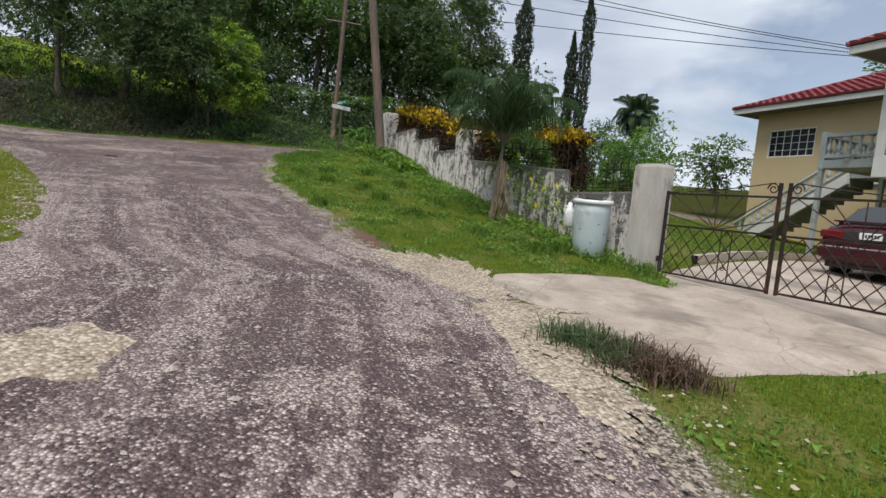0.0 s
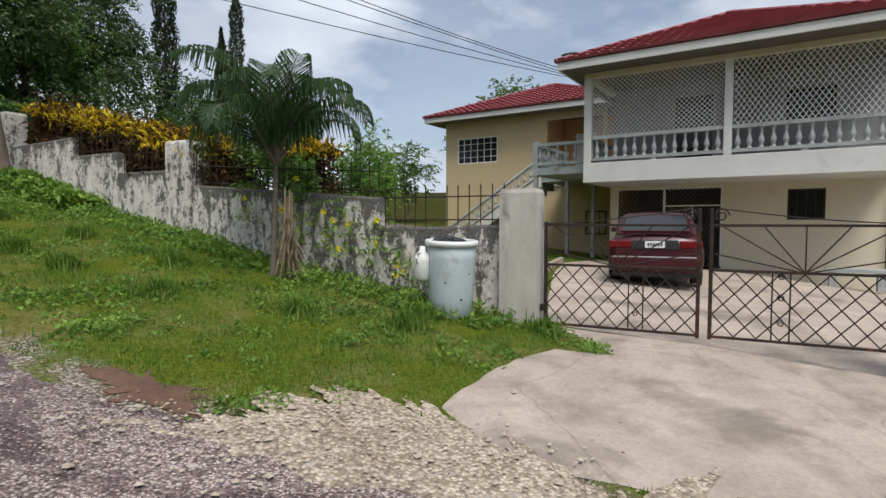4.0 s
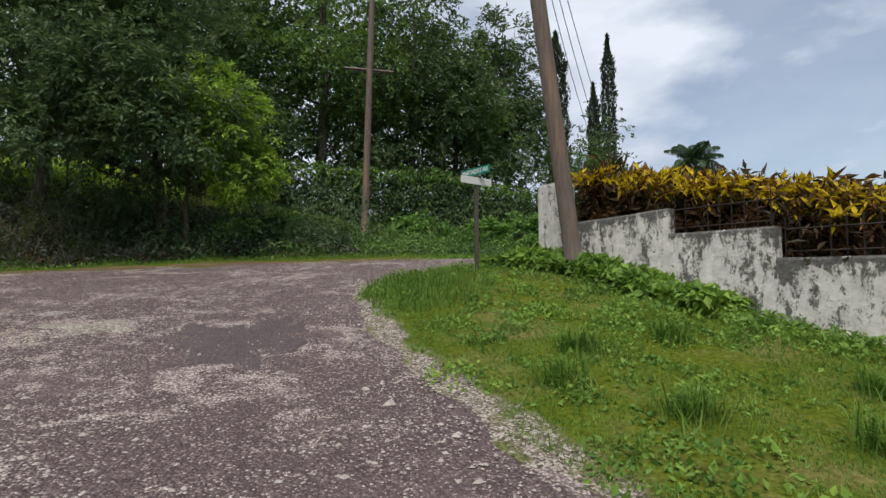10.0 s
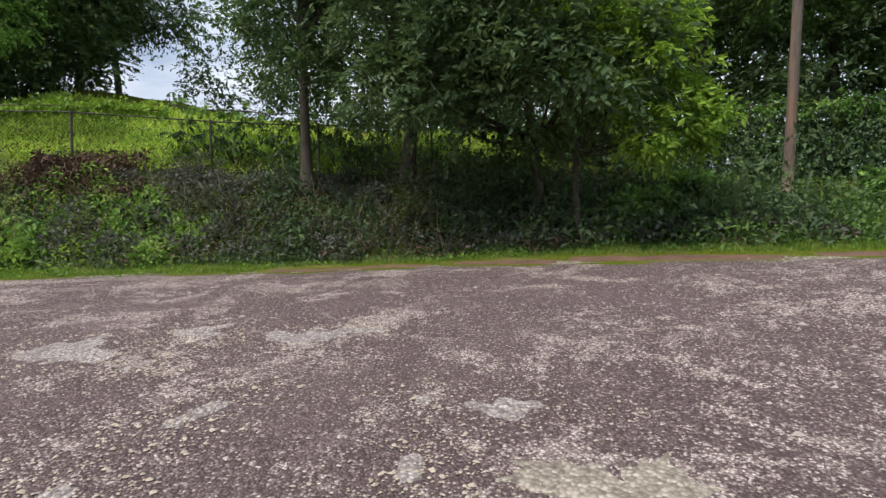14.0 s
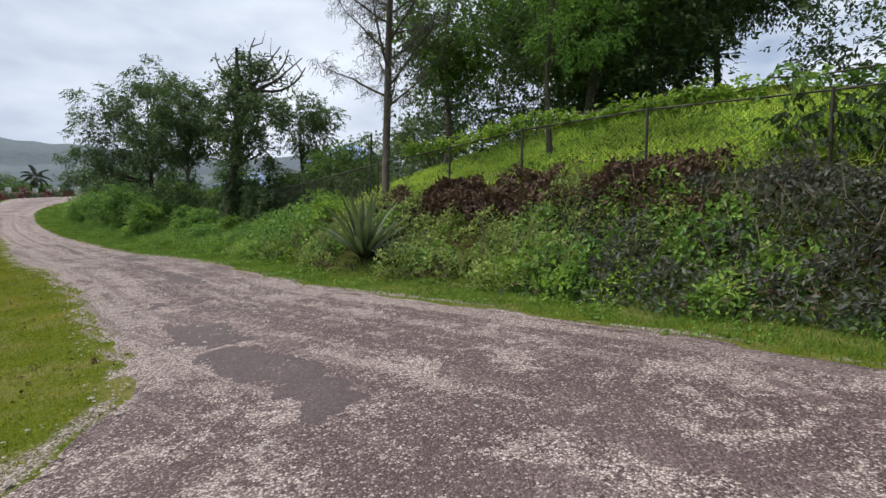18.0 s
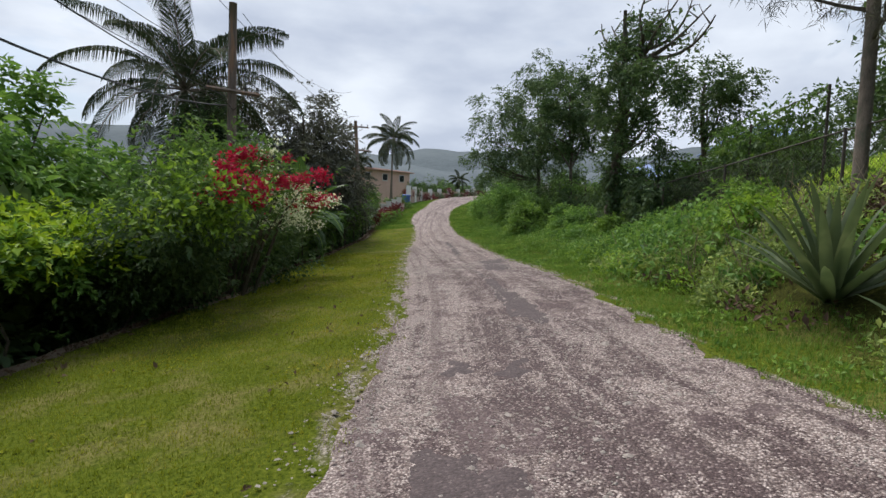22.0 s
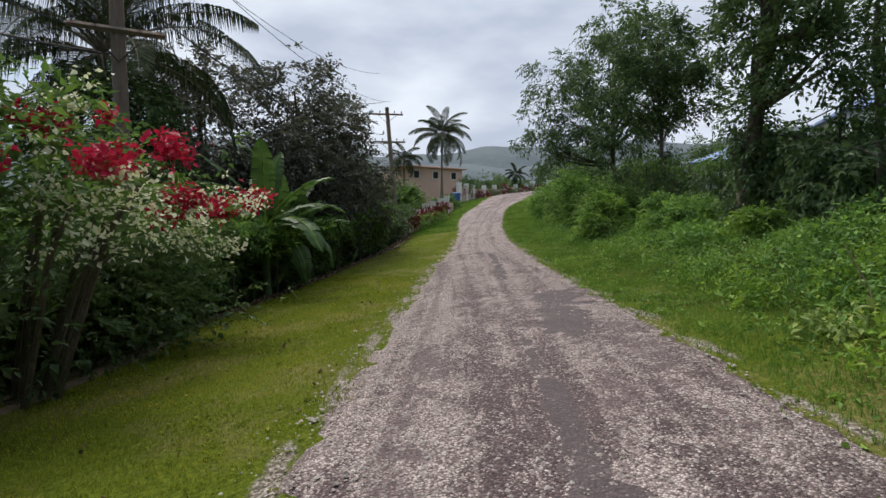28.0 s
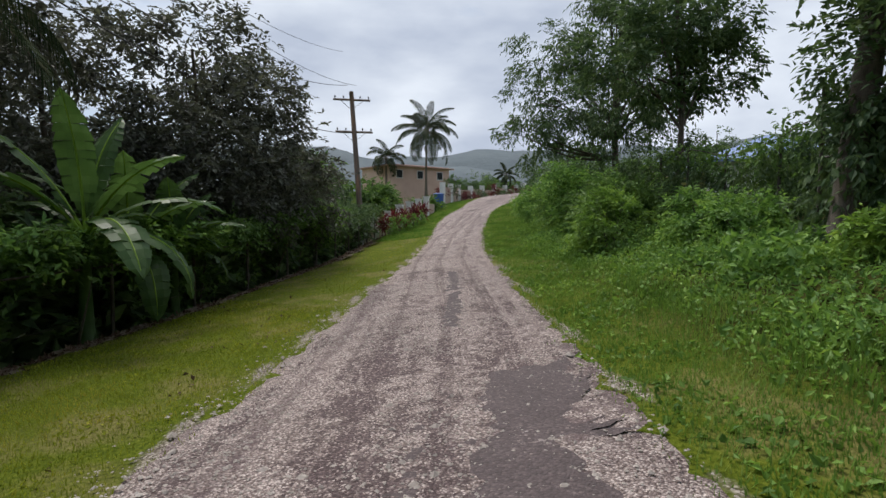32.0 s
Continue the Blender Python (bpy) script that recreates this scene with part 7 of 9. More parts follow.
p, s = along(NORTH, 60000, 4.5, 13, x0=-33, x1=-11)
cover("hill_grass", p, .30, .15, L_HILL, "tall bright grass on the hill behind the fence", aspect=.22, droop=-1.3, lump=1.2)
p, s = along(NORTH, 9000, 4.6, 12, x0=-31, x1=-11)
k = patchy(p, .5, .05, 3.0)
cover("hill_weeds", p[k], .55, .11, L_VINE, "darker weeds in the hill grass", lump=.9)
p, s = along(NORTH, 9000, 4.8, 9, x0=-17, x1=-13)
# the bright leaf colour stands in for sun on these weeds
cover("field_weeds", p, .6, .2, L_BRIGHT, "sunlit weeds behind the fence", aspect=.3, droop=-.7, lump=1.0)
p, s = along(NORTH, 9000, 1.5, 10, x0=-9, x1=2)
cover("slope_plants", p, .24, .13, L_TREE, "bushy weeds on the slope below the vine fence", lump=1.0)


def vine_fence(line, tops, n, depth, label, leaf=.15, mat=L_VINE, drop=2.4, name="vine_curtain", lip=.35):
    """A fence hidden under a curtain of vines: a wavy sheet of leaves that hangs from an uneven top."""
    line = np.asarray(line, float)
    L = np.r_[0, np.cumsum(np.linalg.norm(np.diff(line, axis=0), axis=1))]
    u = R.uniform(0, L[-1], n)
    x, y, top = (np.interp(u, L, q) for q in (line[:, 0], line[:, 1], tops))
    wav = np.array([noise.noise((a * .9, 1.7, 0)) for a in u])
    hang = np.array([noise.noise((a * 2.2, 5.1, 0)) for a in u])
    low = ground_z(x, y)
    h = R.random(n) ** .8
    z = top + .22 * wav - h * np.minimum(top - low, drop * (1 + .25 * hang))
    bulge = np.array([noise.noise((a * 1.3, b * 1.3, 2.0)) for a, b in zip(u, z)])
    d = unit(np.gradient(line, axis=0))
    nx, ny = np.interp(u, L, -d[:, 1]), np.interp(u, L, d[:, 0])
    o = depth * (R.normal(size=n) * .35 + bulge * .9) + lip * np.exp(-((top - z) / .3) ** 2) * R.uniform(-1, 1, n)
    P = np.c_[x + nx * o, y + ny * o, z]
    c = P.mean(0)
    t = thing(name, Matrix.Translation((*line[len(line) // 2], gz(*line[len(line) // 2]))), label, "vine hedge")
    o0 = np.array(t.matrix_world.translation)
    P = P - o0
    # top leaves get mat as if lit, hanging ones the dark leaf as shade
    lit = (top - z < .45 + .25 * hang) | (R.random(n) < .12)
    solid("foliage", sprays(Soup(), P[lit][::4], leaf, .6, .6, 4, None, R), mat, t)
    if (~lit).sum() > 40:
        solid("hanging_foliage", sprays(Soup(), P[~lit][::4], leaf, .5, 1.3, 4, None, R), L_DARK, t, "hanging leaves coloured dark for shade")
    stem = densify(np.c_[line, np.asarray(tops)], .5)
    stem = stem + np.array([(0, 0, -.18 + .12 * noise.noise((q[0] * 1.3, q[1] * 1.3, 0))) for q in stem])
    solid("vine_stem", Soup().tube(stem - o0, np.full(len(stem), .016), 5), BARK, t)
    for q in (() if name == "fence_creeper" else densify(line, 2.4)):
        g = gz(*q)
        zt = float(np.interp(np.linalg.norm(q - line[0]), L, tops))
        solid("post", Soup().tube([np.array([*q, g - .2]) - o0, np.array([*q, zt - .1]) - o0], [.03, .03], 6), SIGNPOST, t)
    return t


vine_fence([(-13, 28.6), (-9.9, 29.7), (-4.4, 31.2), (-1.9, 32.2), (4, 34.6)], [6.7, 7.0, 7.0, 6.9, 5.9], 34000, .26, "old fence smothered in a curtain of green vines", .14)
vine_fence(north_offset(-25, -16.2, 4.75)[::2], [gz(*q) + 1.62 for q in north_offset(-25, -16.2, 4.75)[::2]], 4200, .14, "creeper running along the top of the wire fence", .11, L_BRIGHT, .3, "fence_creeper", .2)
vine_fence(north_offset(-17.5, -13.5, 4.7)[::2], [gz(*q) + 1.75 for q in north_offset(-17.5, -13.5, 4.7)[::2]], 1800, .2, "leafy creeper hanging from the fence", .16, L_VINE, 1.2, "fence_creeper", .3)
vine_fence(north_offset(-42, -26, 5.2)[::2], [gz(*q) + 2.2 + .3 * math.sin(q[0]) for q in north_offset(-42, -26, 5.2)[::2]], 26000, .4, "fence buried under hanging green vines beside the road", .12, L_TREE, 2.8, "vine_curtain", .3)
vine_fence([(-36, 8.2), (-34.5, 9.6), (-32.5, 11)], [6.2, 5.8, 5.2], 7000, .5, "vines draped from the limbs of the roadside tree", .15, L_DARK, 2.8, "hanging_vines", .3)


# shrubs along the road to the west, north side
for x, s_, w, h, n, mat in ((-31.0, 3.8, .6, .5, 1200, L_WEED), (-33.4, 3.9, .7, .8, 1600, L_VINE), (-36.2, 2.5, .9, 1.3, 2200, L_WEED), (-38.0, 3.2, 1.2, 1.9, 3400, L_TREE), (-40.5, 3.0, 1.3, 2.2, 3600, L_VINE), (-43.0, 3.4, 1.4, 2.2, 3400, L_TREE), (-46, 3.2, 1.5, 2.0, 3200, L_VINE), (-49.5, 3.0, 1.5, 1.9, 2800, L_VINE), (-53, 3.0, 1.5, 1.7, 2200, L_VINE), (-40, 5.6, 1.8, 3.0, 3600, L_DARK), (-45, 6.0, 2.0, 3.2, 3400, L_DARK), (-57, 3.5, 1.8, 2.0, 1800, L_VINE), (-34.6, 3.8, .8, 1.0, 2000, L_VINE), (-37.0, 3.2, 1.0, 1.4, 2400, L_TREE), (-25.6, 3.4, .7, .9, 1300, L_WEED), (-24.4, 3.0, .5, .8, 900, L_BRIGHT)):
    q = north_offset(x - 1.0, x + 1.0, s_)[0]
    shrub(q[0], q[1], w, w, h, int(n * 1.7), .13 if w > 1 else .105, mat, "leafy green shrub beside the road", "shrub", group="roadside shrubs", clumps=22)
for q, w, h in (((-8.4, 25.2), .6, .6), ((-4.2, 27.0), .9, 1.0), ((-2.2, 26.6), .8, .8), ((-9.4, 23.8), .6, .6), ((-.4, 28.5), 1.0, 1.2)):
    shrub(*q, w, w, h, 1800, .15, L_VINE, "broad-leaved green plant on the slope", "shrub", group="slope shrubs", clumps=12, aspect=.7)
for q, w, h, n in (((-16, 33.5), 2.4, 3.2, 3000), ((-11, 31.5), 2.4, 3.6, 3000), ((-34, 25), 2.2, 3.2, 2800), ((-31, 25.5), 2.2, 3.2, 2800), ((-6, 34), 2.4, 4.4, 3000), ((-1, 35), 2.4, 4.0, 3000), ((-2.5, 36.5), 1.6, 3.0, 2000)):
    shrub(*q, w, w, h, n, .26, L_DARK, "dense dark understorey bush in the wood", "understorey_bush", group="understorey bushes", clumps=26)

# deep wood
def leaf_masses(name, centres, sigma, each, leaf, mat, label):
    i = np.repeat(np.arange(len(centres)), each)
    q = centres[i] + R.normal(size=(len(i), 3)) * sigma * np.exp(R.normal(size=len(centres)) * .3)[i][:, None]
    return tagged(solid(name, sprays(Soup(), q[::5], leaf, .5, .4, 5, None, R), mat), label, "wood", "", "stuff")


def wood_centres(n, top, x0, x1, y0, y1, a0=None):
    if a0 is None:
        q = np.c_[R.uniform(x0, x1, n), R.uniform(y0, y1, n)]
    else:
        a, d = np.radians(R.uniform(a0[0], a0[1], n)), R.uniform(a0[2], a0[3], n)
        q = np.c_[-9 - d * np.sin(a), 14 + d * np.cos(a)]
    t = np.array([top + 2.6 * noise.noise((p[0] * .22, p[1] * .22, 1)) + 1.6 * noise.noise((p[0] * .7, p[1] * .7, 1)) for p in q])
    return np.c_[q, ground_z(q[:, 0], q[:, 1]) + .2 + t * R.random(n) ** .9]


leaf_masses("far_wood", wood_centres(300, 12.0, -36, -2, 36, 46), .75, 70, .34, L_DARK, "dense dark wood behind the fence")
leaf_masses("far_wood", wood_centres(420, 8.0, 0, 0, 0, 0, (58, 85, 22, 33)), .60, 70, .24, L_DARK, "shaded wood on top of the hill")
leaf_masses("far_wood", wood_centres(190, 5.5, 0, 0, 0, 0, (24, 52, 22, 33)), .60, 70, .24, L_DARK, "shaded wood beyond the fence")

leaf_masses("far_wood", wood_centres(240, 4.6, -15, 6, 33.5, 38.5), .55, 70, .22, L_DARK, "shaded thicket behind the vine-hung fence")

# ---- the hedge south of the road ----
HL = densify(smooth_line(HEDGE[1:]), .25)
HD = unit(np.gradient(HL, axis=0))
HN = np.c_[-HD[:, 1], HD[:, 0]]


def hedge_points(n, x0, x1, s0, s1, z0, z1, power=1.0):
    """Places over the hedge line: x between x1 and x0, s metres beyond it, z metres above its foot."""
    i = np.nonzero((HL[:, 0] < x0) & (HL[:, 0] > x1))[0]
    i = R.choice(i, n)
    s = R.uniform(s0, s1, n)
    q = HL[i] + HN[i] * s[:, None] + R.normal(size=(n, 2)) * .1
    foot = base_z(HL[i][:, 0], HL[i][:, 1])
    return np.c_[q, foot + z0 + (z1 - z0) * R.random(n) ** power]


def foliage(name, P, leaf, mat, label, category="hedge", aspect=.5, gaps=-.3, size=1.4, parent=None, droop=.35):
    keep = np.array([noise.noise((a * size, b * size, c * size)) for a, b, c in P]) > gaps
    P = P[keep]
    return sprays(Soup(), P[::5], leaf * 1.1, aspect, droop, 5, P.mean(0) - (0, 0, 1.5), R)


def hedge(x0, x1, h, label, top_mat, n, dark, fill=4000):
    i = np.nonzero((HL[:, 0] < x0) & (HL[:, 0] > x1))[0]
    m = HL[i[len(i) // 2]]
    t = thing("hedge", Matrix.Translation((*m, gz(*m))), label, "hedge", "roadside hedge")
    o = np.array(t.matrix_world.translation)
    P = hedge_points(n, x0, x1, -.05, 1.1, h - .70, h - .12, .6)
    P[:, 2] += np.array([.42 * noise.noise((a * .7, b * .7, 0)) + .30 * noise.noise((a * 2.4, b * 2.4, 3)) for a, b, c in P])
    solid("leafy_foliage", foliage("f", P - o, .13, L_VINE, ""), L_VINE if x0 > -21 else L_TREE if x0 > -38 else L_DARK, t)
    # top_mat, where yellow-green, also carries the sun on the hedge top
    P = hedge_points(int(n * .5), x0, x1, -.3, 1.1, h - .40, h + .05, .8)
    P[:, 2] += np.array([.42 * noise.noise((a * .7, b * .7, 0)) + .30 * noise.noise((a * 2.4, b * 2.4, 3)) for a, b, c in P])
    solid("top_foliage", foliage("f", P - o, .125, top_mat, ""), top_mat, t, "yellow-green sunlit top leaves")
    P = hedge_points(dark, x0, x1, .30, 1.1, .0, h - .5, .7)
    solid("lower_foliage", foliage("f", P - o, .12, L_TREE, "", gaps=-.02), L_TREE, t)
    # big dark leaves added inside to block light and paint the shade
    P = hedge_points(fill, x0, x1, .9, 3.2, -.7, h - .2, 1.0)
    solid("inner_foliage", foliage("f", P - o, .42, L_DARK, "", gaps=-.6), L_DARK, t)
    b = Soup()
    for j in i[::6]:
        q = np.array([*(HL[j] + HN[j] * .55), gz(*(HL[j] + HN[j] * .55)) - .1]) - o
        g = q + (*(R.normal(size=2) * .3), h * R.uniform(.75, 1.0))
        b.tube([q, (q + g) / 2 + (*(R.normal(size=2) * .12), 0), g], [.03, .022, .008], 5)
    tagged(solid("branchwork", b, BARK, t), kind="stuff")


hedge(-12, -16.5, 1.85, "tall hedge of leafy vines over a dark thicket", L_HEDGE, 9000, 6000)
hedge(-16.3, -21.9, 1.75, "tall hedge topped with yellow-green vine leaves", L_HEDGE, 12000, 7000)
# dark leaves added to close the bright gaps under the bougainvillea
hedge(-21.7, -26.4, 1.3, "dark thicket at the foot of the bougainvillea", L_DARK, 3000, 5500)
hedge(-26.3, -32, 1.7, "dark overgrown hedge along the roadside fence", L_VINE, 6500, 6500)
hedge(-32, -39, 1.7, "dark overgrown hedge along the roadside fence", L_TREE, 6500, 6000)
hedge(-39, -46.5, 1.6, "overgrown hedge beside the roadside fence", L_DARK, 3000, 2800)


def bougainvillea():
    m = np.array([-22.7, 4.3])
    t = thing("bougainvillea", Matrix.Translation((*m, gz(*m))), "huge bougainvillea with crimson and cream flowers over the fence", "bougainvillea")
    o = np.array(t.matrix_world.translation)
    b = Soup()
    for j in range(16):
        g = np.array([R.uniform(-2.6, 2.6), R.uniform(-1.2, 1.2), R.uniform(1.6, 3.0)])
        b.tube([(g[0] * .3, g[1] * .3 - .2, -.3), (g[0] * .7, g[1] * .6, g[2] * .7), g], [.045, .03, .008], 6)
    tagged(solid("branchwork", b, BARK, t), kind="stuff")
    lobes = ((-2.3, .9, 1.9, 1.1, 1.0, 1.2), (-.9, .4, 2.6, 1.3, 1.1, 1.3), (.6, .2, 2.7, 1.4, 1.1, 1.2), (1.9, .2, 2.2, 1.2, 1.0, 1.2), (-.4, -1.0, 3.0, 1.2, 1.0, .9), (2.9, .6, 1.5, .9, .8, 1.0), (.2, .9, 1.1, 2.2, .8, 1.0), (-2.0, .9, 1.0, 1.2, .7, .9), (-3.2, .6, 2.1, .9, .8, 1.0))
    t_ax = np.array([-.83, -.56])
    n_ax = np.array([.56, -.83])
    lob = []
    for a, bq, z, rx, ry, rz in lobes:
        q = t_ax * a + n_ax * (-bq * .35 - .1)
        lob.append((q[0], q[1], z - .5, rx, ry, rz * .85))
    P = np.concatenate([in_clumps(l[:3], l[3:], 2600, 30, .22, .6) for l in lob])
    P = P[P[:, 2] > -.2]
    P[:, :2] += n_ax * (1.15 * np.clip(1.1 - P[:, 2:3] / 2.0, 0, 1))
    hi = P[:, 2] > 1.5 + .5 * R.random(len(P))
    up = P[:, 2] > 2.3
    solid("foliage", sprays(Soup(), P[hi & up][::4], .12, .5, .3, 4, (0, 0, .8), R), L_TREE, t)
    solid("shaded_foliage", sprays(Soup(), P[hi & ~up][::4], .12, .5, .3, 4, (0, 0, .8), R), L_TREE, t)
    # low leaves take the dark leaf, painting shade below the overhanging crown
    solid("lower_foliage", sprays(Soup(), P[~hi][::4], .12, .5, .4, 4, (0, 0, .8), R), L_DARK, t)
    face = P[((P[:, :2] @ n_ax) < .25) & (P[:, 2] > 1.2)]
    ax = face[:, :2] @ t_ax
    crown = np.array([noise.noise((p[0] * .8, p[1] * .8, p[2] * .9)) for p in face])
    outer = (face[:, :2] @ n_ax) < -.25
    red = face[outer & (face[:, 2] > 1.95) & (face[:, 2] < 3.1)]
    ra = red[:, :2] @ t_ax
    for a in np.linspace(-3.3, 3.2, 26) + R.normal(size=26) * .15:
        near = red[np.abs(ra - a) < .5]
        if len(near) == 0:
            continue
        q = near[R.randint(len(near))]
        k = R.randint(50, 190)
        f = q + R.normal(size=(k, 3)) * np.array((.095, .095, .06)) * (.65 + k / 260) + (-.15, .24, .07)
        tagged(solid("blossom", leaves(Soup(), f, .075, .75, 0, rng=R), L_RED, t, "crimson flower cluster"), kind="stuff")
    pale = face[outer & (crown < .15) & (ax > -.2) & (ax < 2.6) & (face[:, 2] > 1.5)]
    for q in pale[R.choice(len(pale), 36)]:
        k = R.randint(20, 70)
        f = q + R.normal(size=(k, 3)) * (.12, .12, .09) + (-.15, .22, .05)
        tagged(solid("blossom", leaves(Soup(), f, .06, .75, 0, rng=R), L_WHITE, t, "cream flower cluster"), kind="stuff")
    fresh = face[(ax < -2.4) & (face[:, 2] > 1.4)]
    f = fresh[R.choice(len(fresh), 1500)] + R.normal(size=(1500, 3)) * .1 + (-.12, .18, .1)
    solid("fresh_foliage", leaves(Soup(), f, .10, .6, rng=R), L_BRIGHT, t, "fresh light green leaves")
    return t


bougainvillea()
shrub(-24.6, 1.6, 1.1, 1.1, 2.4, 2800, .15, L_TREE, "leafy bush behind the bougainvillea", "shrub", clumps=24)


def banana_leaf(L, w, rise, droop):
    """A great paddle leaf along +x, folded on its midrib and torn along the edge."""
    u = np.linspace(0, 1, 18)
    ang = rise - droop * u ** 1.3
    x = np.r_[0, np.cumsum(np.cos(ang[:-1]) * L / 17)]
    z = np.r_[0, np.cumsum(np.sin(ang[:-1]) * L / 17)]
    mid = np.c_[x, 0 * x, z]
    wid = w * np.clip(np.sin(np.pi * np.clip((u - .14) / .86, 0, 1)) ** .55, 0.02, 1)
    nrm = np.c_[-np.sin(ang), 0 * ang, np.cos(ang)]
    s = Soup()
    for side in (1, -1):
        for i in range(17):
            sag = .18 + .30 * R.random()
            if wid[i] < .03 and wid[i + 1] < .03:
                continue
            cut = 1 - (.10 if R.random() < .4 else 0) - .12 * R.random()
            a, b = mid[i], mid[i + 1]
            e = [b + np.array([0, side * wid[i + 1] * cut, 0]) + nrm[i + 1] * wid[i + 1] * (.25 - sag), a + np.array([0, side * wid[i], 0]) + nrm[i] * wid[i] * (.25 - sag)]
            h1, h2 = (a + e[1]) / 2 + nrm[i] * .10 * w, (b + e[0]) / 2 + nrm[i] * .10 * w
            s.quads([a, b, h2, h1, e[0], e[1]], [(0, 1, 2, 3), (3, 2, 4, 5)])
    rib = Soup().tube(mid, np.linspace(.03, .006, 18), 6)
    return s, rib


def banana(x, y, k, h, L):
    z = gz(x, y)
    t = thing("banana_plant", Matrix.Translation((x, y, z)), "banana plant with long torn green leaves", "banana plant", "banana plants")
    solid("stem", Soup().tube([(0, 0, -.2), (.03, 0, h * .5), (0, .04, h)], [.12, .10, .06], 10), L_BANANA, t, smooth=True)
    for i in range(k):
        f = i / max(1, k - 1)
        s, rib = banana_leaf(L * R.uniform(.85, 1.1), .29, 1.42 - 1.15 * f + R.normal() * .1, .55 + 1.5 * f)
        ob = solid("leaf", s, L_BANANA, t)
        ob.matrix_basis = pose(0, 0, h - .05, 0, 0, i * 137 + 60 + R.uniform(-15, 15))
        solid("midrib", rib, L_BRIGHT, ob)


banana(-28.9, -.65, 12, 1.9, 2.5)
banana(-30.0, -1.9, 9, 1.8, 2.1)
banana(-30.9, -2.1, 7, 1.6, 1.6)

# dark trees behind the hedge
for x, y, h, rr, n, mat in ((-29.6, -5.2, 8.2, 2.3, 9000, L_BROWN), (-32.6, -4.8, 8.3, 2.5, 12000, L_BROWN), (-35.4, -6.2, 7.0, 2.2, 10000, L_BROWN), (-38.5, -9.0, 4.6, 1.5, 5500, L_DARK), (-41.5, -11.6, 4.2, 1.4, 5000, L_DARK), (-44.8, -14.0, 4.0, 1.3, 4500, L_DARK), (-26.2, -1.9, 6.4, 1.5, 5500, L_DARK), (-30.8, -8.5, 9.0, 2.6, 7000, L_BROWN)):
    tree(x, y, h, .17, [E_(0, 0, h * .55, rr), E_(rr * .5, .3, h * .38, rr * .8), E_(-rr * .5, 0, h * .42, rr * .8), E_(0, -.2, h * .82, rr * .7)], .16, n, mat, "dark leafy tree behind the hedge", fork=.3)
# light green trees behind the hedge
for x, y, h, rr, n in ((-19.8, .6, 5.3, 1.9, 7000), (-17.2, 1.8, 6.6, 2.0, 8000), (-14.2, 2.6, 8.0, 2.1, 7000), (-22.4, -.8, 4.3, 1.5, 5000), (-11.0, 2.8, 6.5, 2.0, 5000), (-20.5, -6.5, 5.0, 2.2, 4000), (-15, -5, 8.0, 2.6, 5000)):
    tree(x, y, h, .14, [E_(0, 0, h * .55, rr), E_(rr * .6, .4, h * .42, rr * .75), E_(-rr * .6, .4, h * .46, rr * .75), E_(0, .2, h * .85, rr * .65)], .20, n, L_VINE, "mid-green leafy tree behind the hedge", fork=.3)

# low fence and kerb at the hedge's foot
fence(HL[(HL[:, 0] < -24) & (HL[:, 0] > -46)][::8] + HN[(HL[:, 0] < -24) & (HL[:, 0] > -46)][::8] * .25, 1.35, 2.4, "low wire fence hidden in the dark hedge")
kb = Soup()
q = HL[(HL[:, 0] < -15.5) & (HL[:, 0] > -46)]
qn = HN[(HL[:, 0] < -15.5) & (HL[:, 0] > -46)]
w = np.array([.10 + .09 * noise.noise((a * 1.6, b * 1.6, 0)) for a, b in q])[:, None]
zf = base_z(q[:, 0], q[:, 1])
zz = zf + np.array([.015 + .05 * noise.noise((a * 2.3, b * 2, 3)) for a, b in q])
v = np.concatenate([np.c_[q - qn * w, zf - .08], np.c_[q - qn * w * .8, zz], np.c_[q + qn * w, zz], np.c_[q + qn * w * 1.3, zf - .8]])
k = len(q)
i = np.arange(k - 1)
kb.quads(v, np.concatenate([np.c_[i + j * k, i + 1 + j * k, i + 1 + (j + 1) * k, i + (j + 1) * k] for j in range(3)]))
tagged(solid("kerb", kb, MULCH), "rough soil-covered edging between the lawn and the hedge", "kerb", "", "structure")
soil = np.array([.16 + .16 * noise.noise((a * .8, b * .8, 5)) + .12 * noise.noise((a * 3, b * 3, 2)) + .38 * math.exp(-((a + 23.6) / 1.7) ** 2) for a, b in q])[:, None]
sheet("soil_strip", np.vstack([q + qn * .02, (q - qn * (.12 + soil))[::-1]]), .3, .010, MULCH, "strip of bare brown soil and dead leaves along the lawn's edge", .08, .12, .02)

q = HL[(HL[:, 0] < -15.5) & (HL[:, 0] > -46)]
i = R.randint(0, len(q), 5000)
p = q[i] + R.normal(size=(5000, 2)) * .14
cover("hedge_litter", p, .06, .07, L_DEAD, "dead leaves and twigs along the foot of the hedge", lump=.3, category="leaves")
shrub(-21.6, 4.35, .7, .7, 1.7, 1500, .15, L_DARK, "dark bush at the foot of the hedge", "shrub", clumps=20)


